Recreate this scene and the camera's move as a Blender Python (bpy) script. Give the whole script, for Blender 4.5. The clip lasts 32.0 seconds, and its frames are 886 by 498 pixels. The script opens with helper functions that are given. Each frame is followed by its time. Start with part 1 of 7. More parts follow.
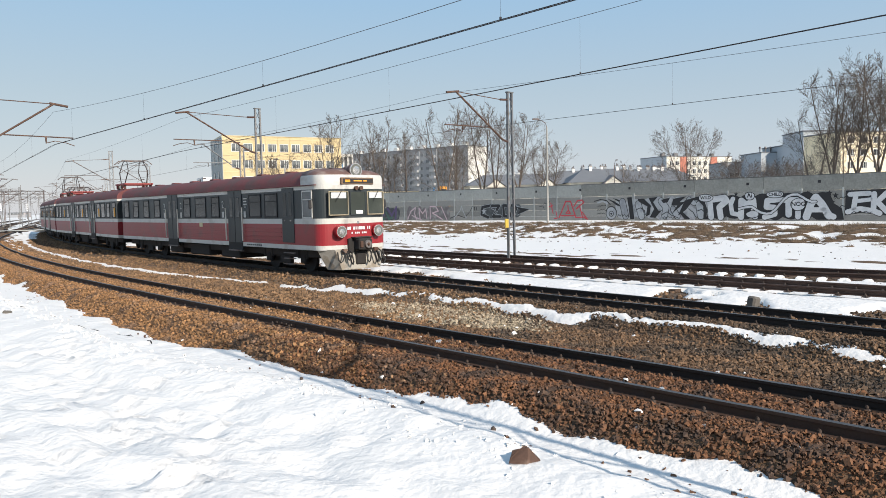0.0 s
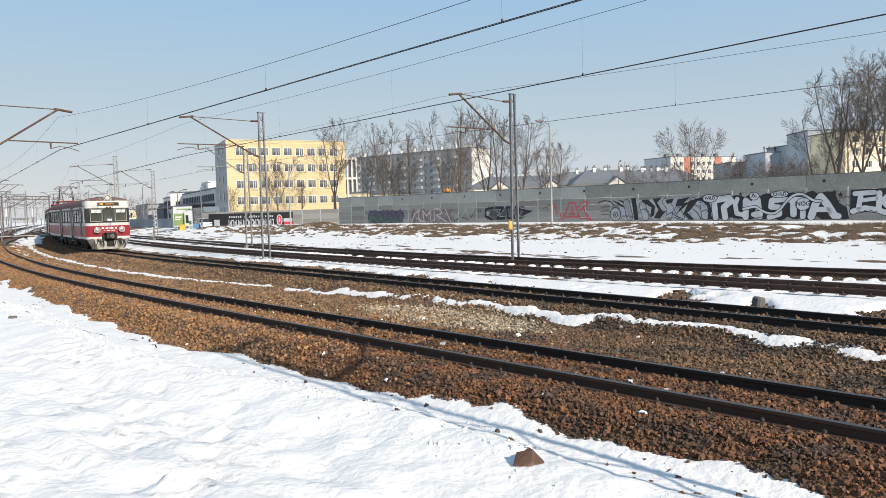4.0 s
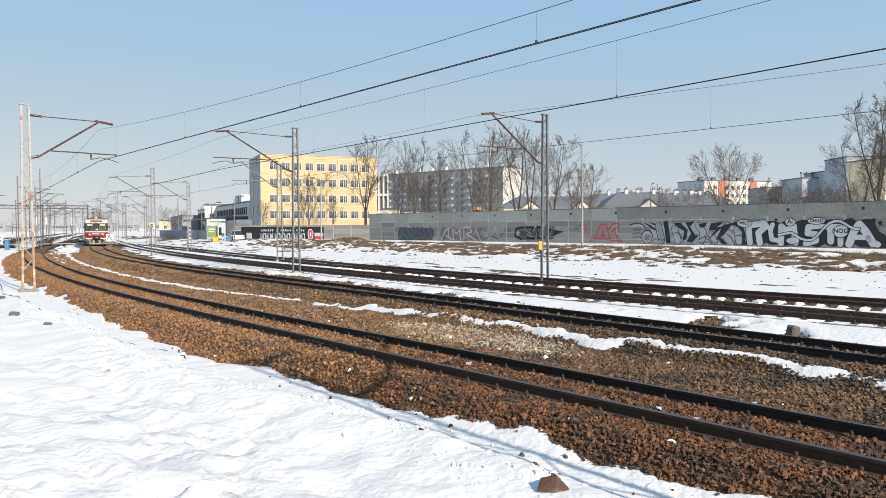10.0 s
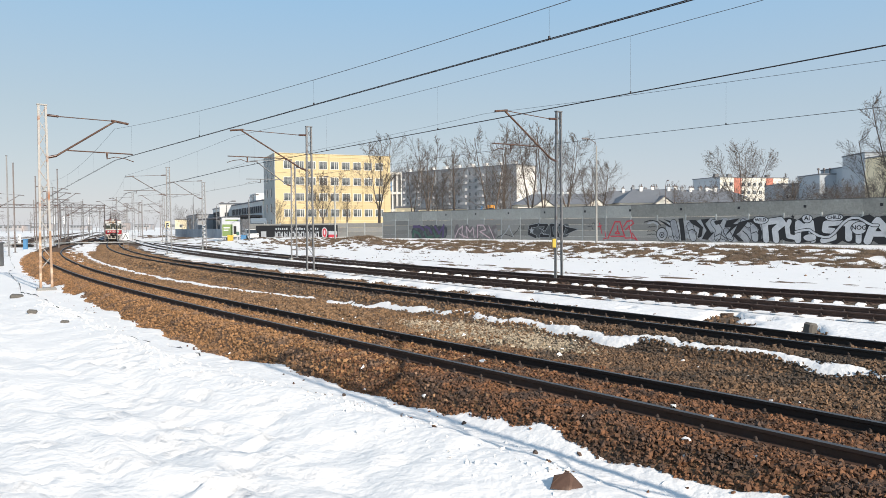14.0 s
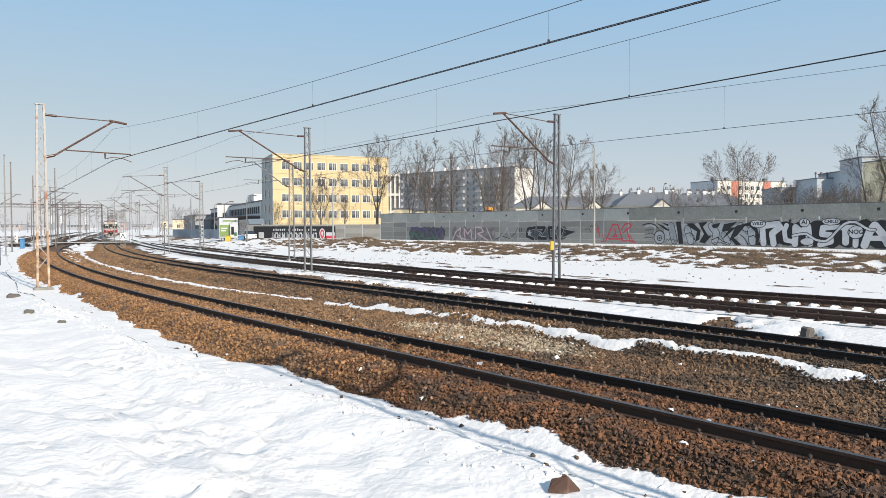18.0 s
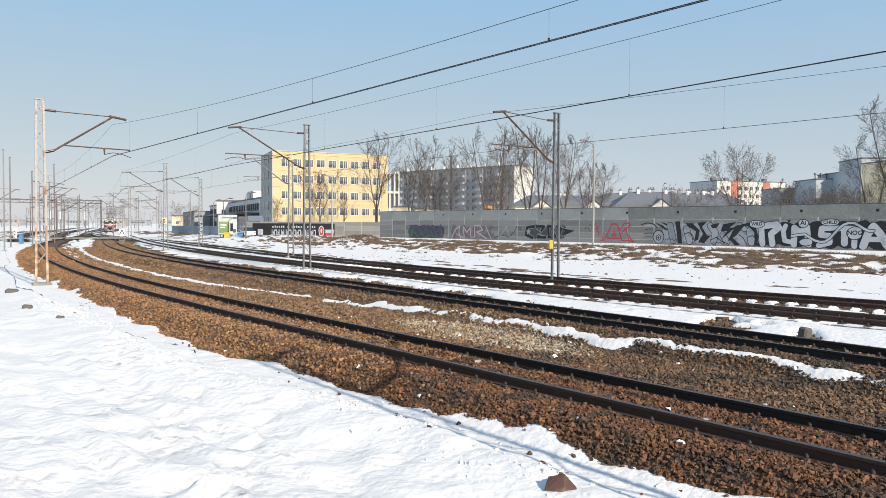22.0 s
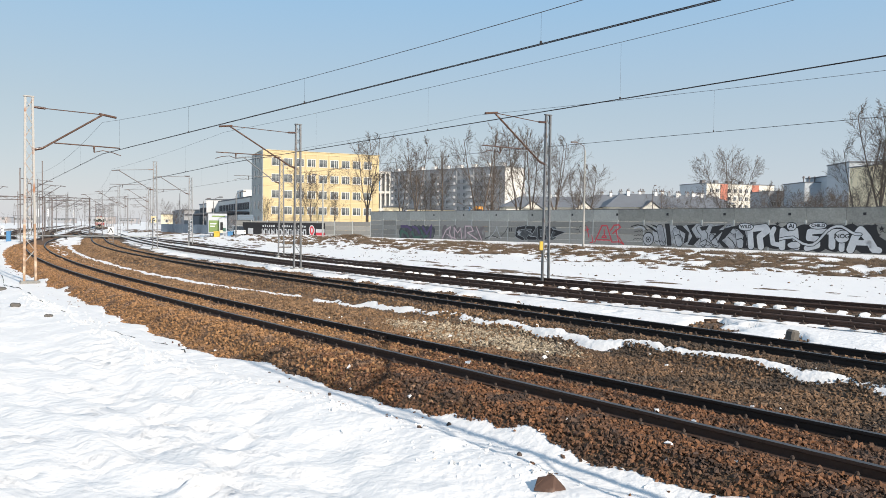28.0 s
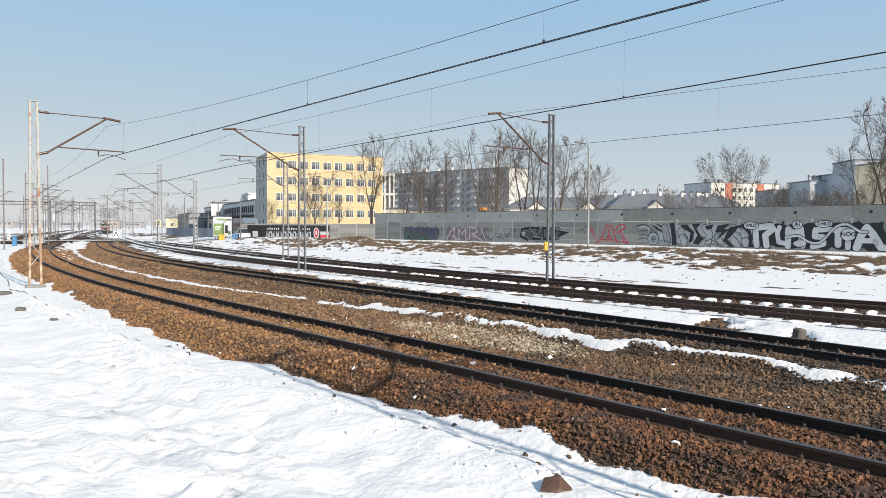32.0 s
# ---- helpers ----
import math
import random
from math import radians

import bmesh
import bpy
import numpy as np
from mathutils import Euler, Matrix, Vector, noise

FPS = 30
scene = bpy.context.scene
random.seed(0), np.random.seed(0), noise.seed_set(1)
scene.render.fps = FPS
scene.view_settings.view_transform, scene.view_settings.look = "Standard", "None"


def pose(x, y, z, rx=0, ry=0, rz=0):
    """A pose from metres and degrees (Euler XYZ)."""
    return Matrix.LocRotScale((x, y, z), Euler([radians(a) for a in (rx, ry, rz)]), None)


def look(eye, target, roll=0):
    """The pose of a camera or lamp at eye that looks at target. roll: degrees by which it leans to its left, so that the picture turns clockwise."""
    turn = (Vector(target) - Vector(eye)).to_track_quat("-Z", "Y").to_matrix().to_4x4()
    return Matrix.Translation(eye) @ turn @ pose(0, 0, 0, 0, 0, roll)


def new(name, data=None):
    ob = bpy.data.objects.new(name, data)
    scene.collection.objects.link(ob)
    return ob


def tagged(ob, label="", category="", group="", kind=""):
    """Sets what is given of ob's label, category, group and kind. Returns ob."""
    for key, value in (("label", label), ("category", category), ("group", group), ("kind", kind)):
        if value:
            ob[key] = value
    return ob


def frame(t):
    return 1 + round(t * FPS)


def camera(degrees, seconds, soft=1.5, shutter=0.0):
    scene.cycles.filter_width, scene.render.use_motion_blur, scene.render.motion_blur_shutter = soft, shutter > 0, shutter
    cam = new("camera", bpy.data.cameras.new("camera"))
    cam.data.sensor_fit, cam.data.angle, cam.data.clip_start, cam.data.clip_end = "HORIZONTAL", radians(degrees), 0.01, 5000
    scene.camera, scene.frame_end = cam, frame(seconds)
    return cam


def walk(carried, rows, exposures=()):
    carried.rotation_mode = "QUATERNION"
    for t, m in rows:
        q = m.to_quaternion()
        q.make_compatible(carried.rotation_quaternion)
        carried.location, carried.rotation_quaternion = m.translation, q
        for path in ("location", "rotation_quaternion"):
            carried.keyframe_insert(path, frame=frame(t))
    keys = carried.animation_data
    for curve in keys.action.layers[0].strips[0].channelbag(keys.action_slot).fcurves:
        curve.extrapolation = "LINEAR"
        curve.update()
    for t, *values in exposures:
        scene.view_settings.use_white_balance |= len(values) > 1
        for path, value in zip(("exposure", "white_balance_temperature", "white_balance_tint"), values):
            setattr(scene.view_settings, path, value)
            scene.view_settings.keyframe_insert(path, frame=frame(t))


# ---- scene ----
import itertools

# ---- camera ----
cam = camera(63.4, 32.0, soft=0.6)
# seconds, x, y, z, tilt, lean, turn
PATH = [
    (0.0, -0.034, -0.039, 2.294, 86.571, -1.164, -3.777),
    (0.5, -0.043, -0.038, 2.292, 86.613, -1.008, -3.655),
    (1.0, -0.029, -0.008, 2.282, 86.753, -1.237, -3.539),
    (1.5, -0.034, -0.044, 2.297, 86.812, -1.325, -3.438),
    (2.0, -0.026, -0.030, 2.295, 86.860, -1.373, -3.384),
    (2.5, -0.036, -0.048, 2.297, 86.951, -1.377, -3.308),
    (3.0, -0.029, -0.029, 2.293, 86.974, -1.255, -3.256),
    (3.5, -0.016, -0.040, 2.294, 86.846, -1.579, -3.427),
    (5.5, -0.023, -0.043, 2.297, 86.701, -1.510, -3.520),
    (6.0, -0.025, -0.064, 2.302, 86.931, -0.721, -3.887),
    (6.5, -0.026, -0.042, 2.290, 87.095, -0.523, -4.021),
    (7.0, -0.039, -0.065, 2.305, 87.165, -0.556, -4.088),
    (7.5, -0.033, -0.042, 2.319, 87.442, 0.411, -3.634),
    (8.0, -0.035, -0.060, 2.335, 88.279, 0.204, -2.721),
    (8.5, -0.020, -0.047, 2.319, 88.484, -0.113, -2.337),
    (9.0, -0.020, -0.050, 2.323, 88.163, -0.057, -2.189),
    (9.5, -0.016, -0.044, 2.336, 88.357, 0.076, -1.825),
    (10.0, -0.008, -0.014, 2.311, 88.232, -0.207, -1.128),
    (10.5, -0.009, -0.009, 2.307, 88.090, -0.447, -0.954),
    (11.0, -0.009, -0.020, 2.315, 87.989, -0.914, -0.813),
    (11.5, -0.006, -0.002, 2.308, 88.198, -1.030, -0.616),
    (12.0, -0.003, -0.000, 2.305, 88.319, -0.286, -0.343),
    (12.5, -0.007, -0.013, 2.309, 88.363, -0.437, -0.147),
    (13.0, 0.000, 0.000, 2.300, 88.331, -0.544, -0.000),
    (13.5, -0.001, 0.004, 2.297, 88.184, -0.650, -0.027),
    (14.0, 0.006, 0.007, 2.295, 88.086, -0.387, -0.028),
    (14.5, -0.002, -0.002, 2.304, 88.032, -0.394, -0.071),
    (16.5, 0.001, 0.005, 2.301, 88.344, 0.224, -0.265),
    (17.0, -0.004, 0.000, 2.302, 88.349, 0.169, -0.258),
    (17.5, -0.005, 0.006, 2.299, 88.288, 0.115, -0.277),
    (18.0, -0.006, 0.001, 2.308, 88.222, -0.054, -0.220),
    (18.5, -0.007, -0.013, 2.313, 88.203, -0.005, -0.252),
    (19.0, -0.004, -0.006, 2.305, 88.229, 0.133, -0.191),
    (19.5, 0.002, -0.001, 2.299, 88.196, 0.068, -0.178),
    (20.0, -0.002, -0.007, 2.305, 88.105, 0.112, -0.179),
    (20.5, -0.005, 0.001, 2.304, 88.088, 0.146, -0.279),
    (21.0, -0.004, -0.008, 2.307, 88.036, 0.099, -0.307),
    (21.5, -0.003, -0.009, 2.306, 88.031, 0.218, -0.279),
    (22.0, 0.000, -0.001, 2.301, 88.078, 0.346, -0.293),
    (22.5, -0.000, -0.003, 2.303, 88.113, 0.501, -0.380),
    (23.0, -0.000, 0.004, 2.301, 88.163, 0.507, -0.393),
    (23.5, 0.003, -0.001, 2.301, 88.117, 0.443, -0.315),
    (24.0, -0.000, -0.005, 2.311, 88.069, 0.412, -0.270),
    (24.5, 0.001, 0.005, 2.304, 88.081, 0.466, -0.261),
    (25.0, -0.010, -0.001, 2.305, 88.097, 1.824, -0.734),
    (25.5, -0.010, -0.024, 2.314, 88.129, 1.004, -1.068),
    (27.5, -0.003, -0.015, 2.301, 88.052, 0.959, -0.826),
    (28.0, -0.012, -0.041, 2.316, 88.111, 0.758, -1.053),
    (28.5, -0.012, -0.028, 2.312, 88.095, 0.815, -1.057),
    (29.0, -0.003, -0.027, 2.305, 88.079, 0.531, -1.155),
    (29.5, -0.003, -0.012, 2.301, 88.149, 0.937, -1.333),
    (30.0, -0.004, -0.012, 2.300, 88.128, 0.177, -1.248),
    (30.5, 0.002, -0.013, 2.299, 88.163, 0.496, -1.227),
    (31.0, 0.003, -0.006, 2.302, 88.232, 0.451, -1.063),
    (31.5, -0.001, -0.014, 2.305, 88.250, 0.236, -0.798),
    (32.0, -0.002, -0.002, 2.295, 88.228, 0.296, -0.682),
]
EXPOSURE = 0.30
walk(cam, [(t, pose(x, y, z, tilt, 0, turn) @ pose(0, 0, 0, 0, 0, lean)) for t, x, y, z, tilt, lean, turn in PATH],
     exposures=((0.0, EXPOSURE), (32.0, EXPOSURE)))

# ---- light ----
SUN_EL, SUN_AZ = radians(29), math.atan2(0.62, -0.785)   # azimuth from +y towards +x
world = bpy.data.worlds.new("sky")
scene.world = world
world.use_nodes = True
wn = world.node_tree.nodes
sky = wn.new("ShaderNodeTexSky")
sky.sky_type, sky.sun_disc = "NISHITA", False
sky.sun_elevation, sky.sun_rotation = SUN_EL, SUN_AZ
sky.air_density, sky.dust_density, sky.ozone_density = 1.0, 0.5, 3.5
way_up = wn.new("ShaderNodeTexCoord")
height = wn.new("ShaderNodeSeparateXYZ")
haze = wn.new("ShaderNodeValToRGB")          # thin winter haze: pale towards the horizon, clear blue above
for place, colour in ((0.5, (0.185, 0.31, 0.49)), (0.30, (0.235, 0.400, 0.595)), (0.15, (0.325, 0.425, 0.535))):
    haze.color_ramp.elements.new(place).color = (*colour, 1)
haze.color_ramp.elements[0].color, haze.color_ramp.elements[-1].color = (0.415, 0.468, 0.545, 1), (0.16, 0.26, 0.40, 1)
clear = wn.new("ShaderNodeVectorMath")
clear.operation = "MULTIPLY"
clear.inputs[1].default_value = (0.022, 0.014, 0.0055)
both = wn.new("ShaderNodeVectorMath")
for a, b in ((way_up.outputs["Generated"], height.inputs[0]), (height.outputs["Z"], haze.inputs[0]), (sky.outputs[0], clear.inputs[0]), (clear.outputs[0], both.inputs[0]), (haze.outputs[0], both.inputs[1]), (both.outputs[0], wn["Background"].inputs[0])):
    world.node_tree.links.new(a, b)
wn["Background"].inputs[1].default_value = 1.0
sun_lamp = bpy.data.lights.new("sun", "SUN")
sun_lamp.energy, sun_lamp.angle, sun_lamp.color = 4.8, radians(0.6), (1.0, 0.90, 0.785)
sun_way = Vector((math.sin(SUN_AZ) * math.cos(SUN_EL), math.cos(SUN_AZ) * math.cos(SUN_EL), math.sin(SUN_EL)))
new("sun", sun_lamp).matrix_basis = look(sun_way * 50, (0, 0, 0))


# ---- materials ----
def mat(name, colour, rough=0.7, metal=0.0, var=0.12, scale=3.0, fine=40.0, bump=0.15, depth=0.01, second=None, blend=0.5, spread=0.0, island=False):
    """A surface with two scales of variation. second: a stain colour, shown where a coarse noise passes blend; spread: from object to object."""
    m = bpy.data.materials.new(name)
    m.use_nodes = True
    nt = m.node_tree
    n, l = nt.nodes, nt.links
    b = n["Principled BSDF"]
    b.inputs["Roughness"].default_value, b.inputs["Metallic"].default_value = rough, metal
    co = n.new("ShaderNodeTexCoord")
    big, small = n.new("ShaderNodeTexNoise"), n.new("ShaderNodeTexNoise")
    big.inputs["Scale"].default_value, small.inputs["Scale"].default_value = scale, fine
    big.inputs["Detail"].default_value, small.inputs["Detail"].default_value = 5, 3
    l.new(co.outputs["Object"], big.inputs["Vector"]), l.new(co.outputs["Object"], small.inputs["Vector"])
    base = n.new("ShaderNodeMix")
    base.data_type = "RGBA"
    base.inputs[6].default_value = (*colour, 1)
    base.inputs[7].default_value = (*(second or colour), 1)
    ramp = n.new("ShaderNodeValToRGB")
    ramp.color_ramp.elements[0].position, ramp.color_ramp.elements[1].position = max(blend - 0.06, 0), min(blend + 0.09, 1)
    l.new(big.outputs["Fac"], ramp.inputs["Fac"])
    l.new(ramp.outputs["Color"], base.inputs[0])
    shade = n.new("ShaderNodeMath")
    shade.operation = "MULTIPLY_ADD"
    both = n.new("ShaderNodeMath")
    l.new(big.outputs["Fac"], both.inputs[0]), l.new(small.outputs["Fac"], both.inputs[1])
    l.new(both.outputs[0], shade.inputs[0])
    shade.inputs[1].default_value, shade.inputs[2].default_value = 2 * var, 1 - 2 * var
    value = shade.outputs[0]
    if spread or island:
        rnd = n.new("ShaderNodeNewGeometry") if island else n.new("ShaderNodeObjectInfo")
        more = n.new("ShaderNodeMath")
        more.operation = "MULTIPLY_ADD"
        l.new(rnd.outputs["Random Per Island" if island else "Random"], more.inputs[0])
        more.inputs[1].default_value, more.inputs[2].default_value = 2 * spread, 1 - spread
        prod = n.new("ShaderNodeMath")
        prod.operation = "MULTIPLY"
        l.new(value, prod.inputs[0]), l.new(more.outputs[0], prod.inputs[1])
        value = prod.outputs[0]
    hsv = n.new("ShaderNodeHueSaturation")
    l.new(base.outputs[2], hsv.inputs["Color"]), l.new(value, hsv.inputs["Value"])
    l.new(hsv.outputs[0], b.inputs["Base Color"])
    if bump:
        bp = n.new("ShaderNodeBump")
        bp.inputs["Strength"].default_value, bp.inputs["Distance"].default_value = bump, depth
        l.new(small.outputs["Fac"], bp.inputs["Height"]), l.new(bp.outputs[0], b.inputs["Normal"])
    return m


def glow(name, colour, strength):
    m = bpy.data.materials.new(name)
    m.use_nodes = True
    b = m.node_tree.nodes["Principled BSDF"]
    b.inputs["Base Color"].default_value = (*colour, 1)
    b.inputs["Emission Color"].default_value, b.inputs["Emission Strength"].default_value = (*colour, 1), strength
    return m


SNOW = mat("snow", (0.815, 0.795, 0.765), 0.55, var=0.03, scale=0.6, fine=8, bump=0.55, depth=0.05)
BALLAST = mat("ballast", (0.155, 0.084, 0.040), 0.9, var=0.35, scale=1.3, fine=26, bump=1.0, depth=0.06, second=(0.085, 0.050, 0.028), blend=0.52)
BALLAST_DARK = mat("oily_ballast", (0.105, 0.070, 0.045), 0.9, var=0.35, scale=1.1, fine=24, bump=1.0, depth=0.06, second=(0.145, 0.10, 0.065), blend=0.58)
STONE_RUST = mat("rusty_stone", (0.165, 0.075, 0.034), 0.85, var=0.28, scale=2.0, fine=60, bump=0.4, spread=0.55, island=True, second=(0.070, 0.042, 0.028), blend=0.52)
STONE_GREY = mat("grey_stone", (0.165, 0.098, 0.054), 0.85, var=0.22, scale=1.0, fine=60, bump=0.4, spread=0.55, island=True, second=(0.075, 0.052, 0.035), blend=0.5)
STONE_BROWN = mat("brown_stone", (0.215, 0.128, 0.066), 0.85, var=0.22, scale=1.5, fine=60, bump=0.4, spread=0.5, island=True, second=(0.14, 0.09, 0.055), blend=0.54)
STONE_TAN = mat("tan_stone", (0.265, 0.142, 0.062), 0.85, var=0.22, scale=2.0, fine=60, bump=0.4, spread=0.5, island=True, second=(0.17, 0.105, 0.066), blend=0.55)
STONE_PALE = mat("pale_stone", (0.33, 0.27, 0.19), 0.85, var=0.2, scale=2.0, fine=60, bump=0.4, spread=0.45, island=True)
RAIL = mat("dark_rail", (0.024, 0.017, 0.014), 0.6, metal=0.2, var=0.25, scale=4, fine=60, bump=0.2)
RAIL_BROWN = mat("brown_rail", (0.062, 0.033, 0.021), 0.8, var=0.3, scale=3, fine=50, bump=0.3, second=(0.05, 0.03, 0.022), blend=0.56)
RAIL_RUST = mat("rusty_rail", (0.060, 0.032, 0.022), 0.7, var=0.3, scale=3, fine=50, bump=0.3)
RAIL_TOP = mat("polished_rail_head", (0.10, 0.088, 0.08), 0.42, metal=0.6, var=0.2, scale=2, fine=30, bump=0.05)
SLEEPER = mat("wood_sleeper", (0.075, 0.047, 0.032), 0.9, var=0.3, scale=6, fine=50, bump=0.5, spread=0.3)
FASTENER = mat("rusted_iron", (0.075, 0.055, 0.045), 0.75, metal=0.3, var=0.3, scale=10, fine=80)
STEEL = mat("galvanised_steel", (0.18, 0.185, 0.19), 0.5, metal=0.5, var=0.18, scale=3, fine=40, second=(0.13, 0.11, 0.10), blend=0.60)
STEEL_DARK = mat("weathered_steel", (0.16, 0.15, 0.15), 0.6, metal=0.4, var=0.25, scale=3, fine=40, second=(0.12, 0.07, 0.05), blend=0.56)
STEEL_WHITE = mat("peeling_white_steel", (0.36, 0.345, 0.32), 0.65, var=0.15, scale=2.2, fine=30, second=(0.26, 0.11, 0.05), blend=0.60)
RUSTED = mat("rusted_steel", (0.080, 0.042, 0.028), 0.8, var=0.3, scale=4, fine=40, second=(0.15, 0.10, 0.075), blend=0.59)
LEG_RUST = mat("orange_rust", (0.33, 0.215, 0.14), 0.8, var=0.2, scale=3, fine=30, second=(0.50, 0.40, 0.30), blend=0.55)
WIRE = mat("dark_copper_wire", (0.045, 0.04, 0.042), 0.5, metal=0.5, var=0.1)
WIRE_PALE = mat("grey_carrier_wire", (0.11, 0.115, 0.13), 0.5, metal=0.4, var=0.1)
CERAMIC = mat("brown_ceramic", (0.07, 0.035, 0.025), 0.3, var=0.1)
CONCRETE = mat("grey_concrete", (0.27, 0.265, 0.245), 0.9, var=0.22, scale=0.7, fine=14, bump=0.3, second=(0.19, 0.185, 0.17), blend=0.55, spread=0.2)
CONCRETE_PALE = mat("pale_concrete", (0.37, 0.385, 0.375), 0.9, var=0.2, scale=0.8, fine=14, bump=0.3, second=(0.34, 0.36, 0.35), blend=0.55, spread=0.08)
DARK_STONE = mat("weathered_dark_concrete", (0.115, 0.105, 0.092), 0.9, var=0.3, scale=5, fine=30, bump=0.5)
EARTH = mat("dry_earth", (0.13, 0.085, 0.052), 0.95, var=0.35, scale=1.2, fine=16, bump=0.8, depth=0.05)
GRASS = mat("dead_grass", (0.20, 0.145, 0.092), 0.95, var=0.2, scale=2, fine=30, bump=0, spread=0.4, island=True)
BARK = mat("bare_bark", (0.115, 0.092, 0.075), 0.9, var=0.25, scale=3, fine=30, bump=0.3)
TWIG = mat("bare_twigs", (0.105, 0.085, 0.070), 0.9, var=0.2, scale=2, fine=20, bump=0)
YELLOW = mat("yellow_render", (0.53, 0.425, 0.238), 0.85, var=0.08, scale=0.3, fine=6, bump=0.05, second=(0.53, 0.43, 0.25), blend=0.5)
YELLOW_PALE = mat("pale_yellow_render", (0.60, 0.50, 0.30), 0.85, var=0.06, scale=0.3, fine=6, bump=0.05)
GREY_WALL = mat("grey_render", (0.30, 0.31, 0.32), 0.9, var=0.1, scale=0.2, fine=5, bump=0.05)
# the shade of walls turned from the sun is put into this blue-grey
SHADED_GREY = mat("pale_grey_render", (0.42, 0.45, 0.475), 0.9, var=0.07, scale=0.2, fine=5, bump=0.05)
WHITE_WALL = mat("white_render", (0.74, 0.73, 0.70), 0.9, var=0.06, scale=0.3, fine=6, bump=0.05)
GABLE_WALL = mat("weathered_pale_gable", (0.56, 0.545, 0.50), 0.9, var=0.1, scale=0.15, fine=4, bump=0.05, second=(0.47, 0.455, 0.42), blend=0.56)
RED_WALL = mat("orange_red_render", (0.43, 0.165, 0.115), 0.9, var=0.06, scale=0.3, fine=6, bump=0.05)
CREAM_WALL = mat("cream_render", (0.76, 0.66, 0.46), 0.9, var=0.06, scale=0.3, fine=6, bump=0.05)
PALE_WALL = mat("pale_cream_render", (0.60, 0.575, 0.50), 0.9, var=0.06, scale=0.3, fine=6, bump=0.05)
ROOF_GREY = mat("grey_sheet_roof", (0.15, 0.16, 0.175), 0.7, var=0.12, scale=0.5, fine=8, bump=0.1)
GLASS = mat("window_glass", (0.035, 0.042, 0.05), 0.08, var=0.1, bump=0)
GLASS.node_tree.nodes["Principled BSDF"].inputs["Specular IOR Level"].default_value = 0.25
# the paler second colour paints patches of reflection on the panes
GLASS_BLUE = mat("tinted_train_glass", (0.030, 0.036, 0.038), 0.08, var=0.3, scale=1.6, bump=0, second=(0.085, 0.09, 0.088), blend=0.60)
GLASS_BLUE.node_tree.nodes["Principled BSDF"].inputs["Specular IOR Level"].default_value = 0.2
# the pale base colour stands in for sky reflected in the panes
GLASS_OFFICE = mat("office_glass", (0.15, 0.165, 0.17), 0.15, var=0.3, scale=0.35, bump=0, second=(0.06, 0.07, 0.075), blend=0.5)
# distance haze is mixed into the far slab's wall and pane colours
BLOCK_GREY = mat("hazy_grey_render", (0.255, 0.262, 0.268), 0.9, var=0.1, scale=0.2, fine=5, bump=0.05)
GLASS_BLOCK = mat("dim_far_glass", (0.085, 0.095, 0.10), 0.3, var=0.3, scale=0.4, bump=0)
BLOCK_FRAME = mat("weathered_block_frame", (0.30, 0.31, 0.315), 0.8, var=0.1, bump=0)
FRAME_WHITE = mat("white_frame", (0.60, 0.60, 0.575), 0.6, var=0.05, bump=0)
BLACK = mat("black_paint", (0.018, 0.018, 0.020), 0.7, var=0.1, scale=2, fine=20, bump=0.1)
WHITE = mat("white_paint", (0.70, 0.71, 0.72), 0.7, var=0.08, scale=1.5, fine=20, bump=0.1)
SILVER = mat("silver_paint", (0.50, 0.52, 0.54), 0.6, var=0.14, scale=1.2, fine=20, bump=0.1)
PAINT_RED = mat("red_paint", (0.55, 0.05, 0.07), 0.7, var=0.12, scale=2, fine=20, bump=0.1)
PAINT_PINK = mat("pale_pink_paint", (0.55, 0.42, 0.44), 0.7, var=0.12, scale=2, fine=20, bump=0.1)
PAINT_GREEN = mat("dark_green_paint", (0.06, 0.13, 0.10), 0.7, var=0.2, scale=2, fine=20, bump=0.1)
PAINT_VIOLET = mat("dark_violet_paint", (0.10, 0.07, 0.15), 0.7, var=0.2, scale=2, fine=20, bump=0.1)
GREEN_AD = mat("green_print", (0.20, 0.28, 0.10), 0.6, var=0.1, bump=0)
TRAIN_RED = mat("train_red", (0.27, 0.017, 0.024), 0.42, var=0.12, scale=1.2, fine=14, bump=0.04, second=(0.19, 0.026, 0.03), blend=0.60)
TRAIN_GREY = mat("train_light_grey", (0.52, 0.52, 0.49), 0.45, var=0.10, scale=1.2, fine=14, bump=0.04, second=(0.36, 0.34, 0.31), blend=0.60)
TRAIN_DARK = mat("train_dark_grey", (0.022, 0.030, 0.033), 0.5, var=0.12, scale=1.2, fine=14, bump=0.04)
TRAIN_ROOF = mat("train_red_brown_roof", (0.135, 0.034, 0.034), 0.7, var=0.2, scale=1.0, fine=10, bump=0.1, second=(0.085, 0.042, 0.038), blend=0.54)
CAB_ROOF = mat("sooty_cab_roof_grey", (0.50, 0.50, 0.475), 0.5, var=0.12, scale=1.4, fine=12, second=(0.36, 0.30, 0.26), blend=0.62)
CAB_TOP = mat("rusty_sooty_cab_top", (0.15, 0.085, 0.07), 0.65, var=0.25, scale=2.0, fine=14, second=(0.24, 0.19, 0.165), blend=0.56)
TRAIN_UNDER = mat("underframe_grime", (0.020, 0.018, 0.017), 0.85, var=0.3, scale=4, fine=30)
PANTO_DARK = mat("dark_pantograph_tube", (0.07, 0.055, 0.05), 0.5, metal=0.3, var=0.2, scale=4)
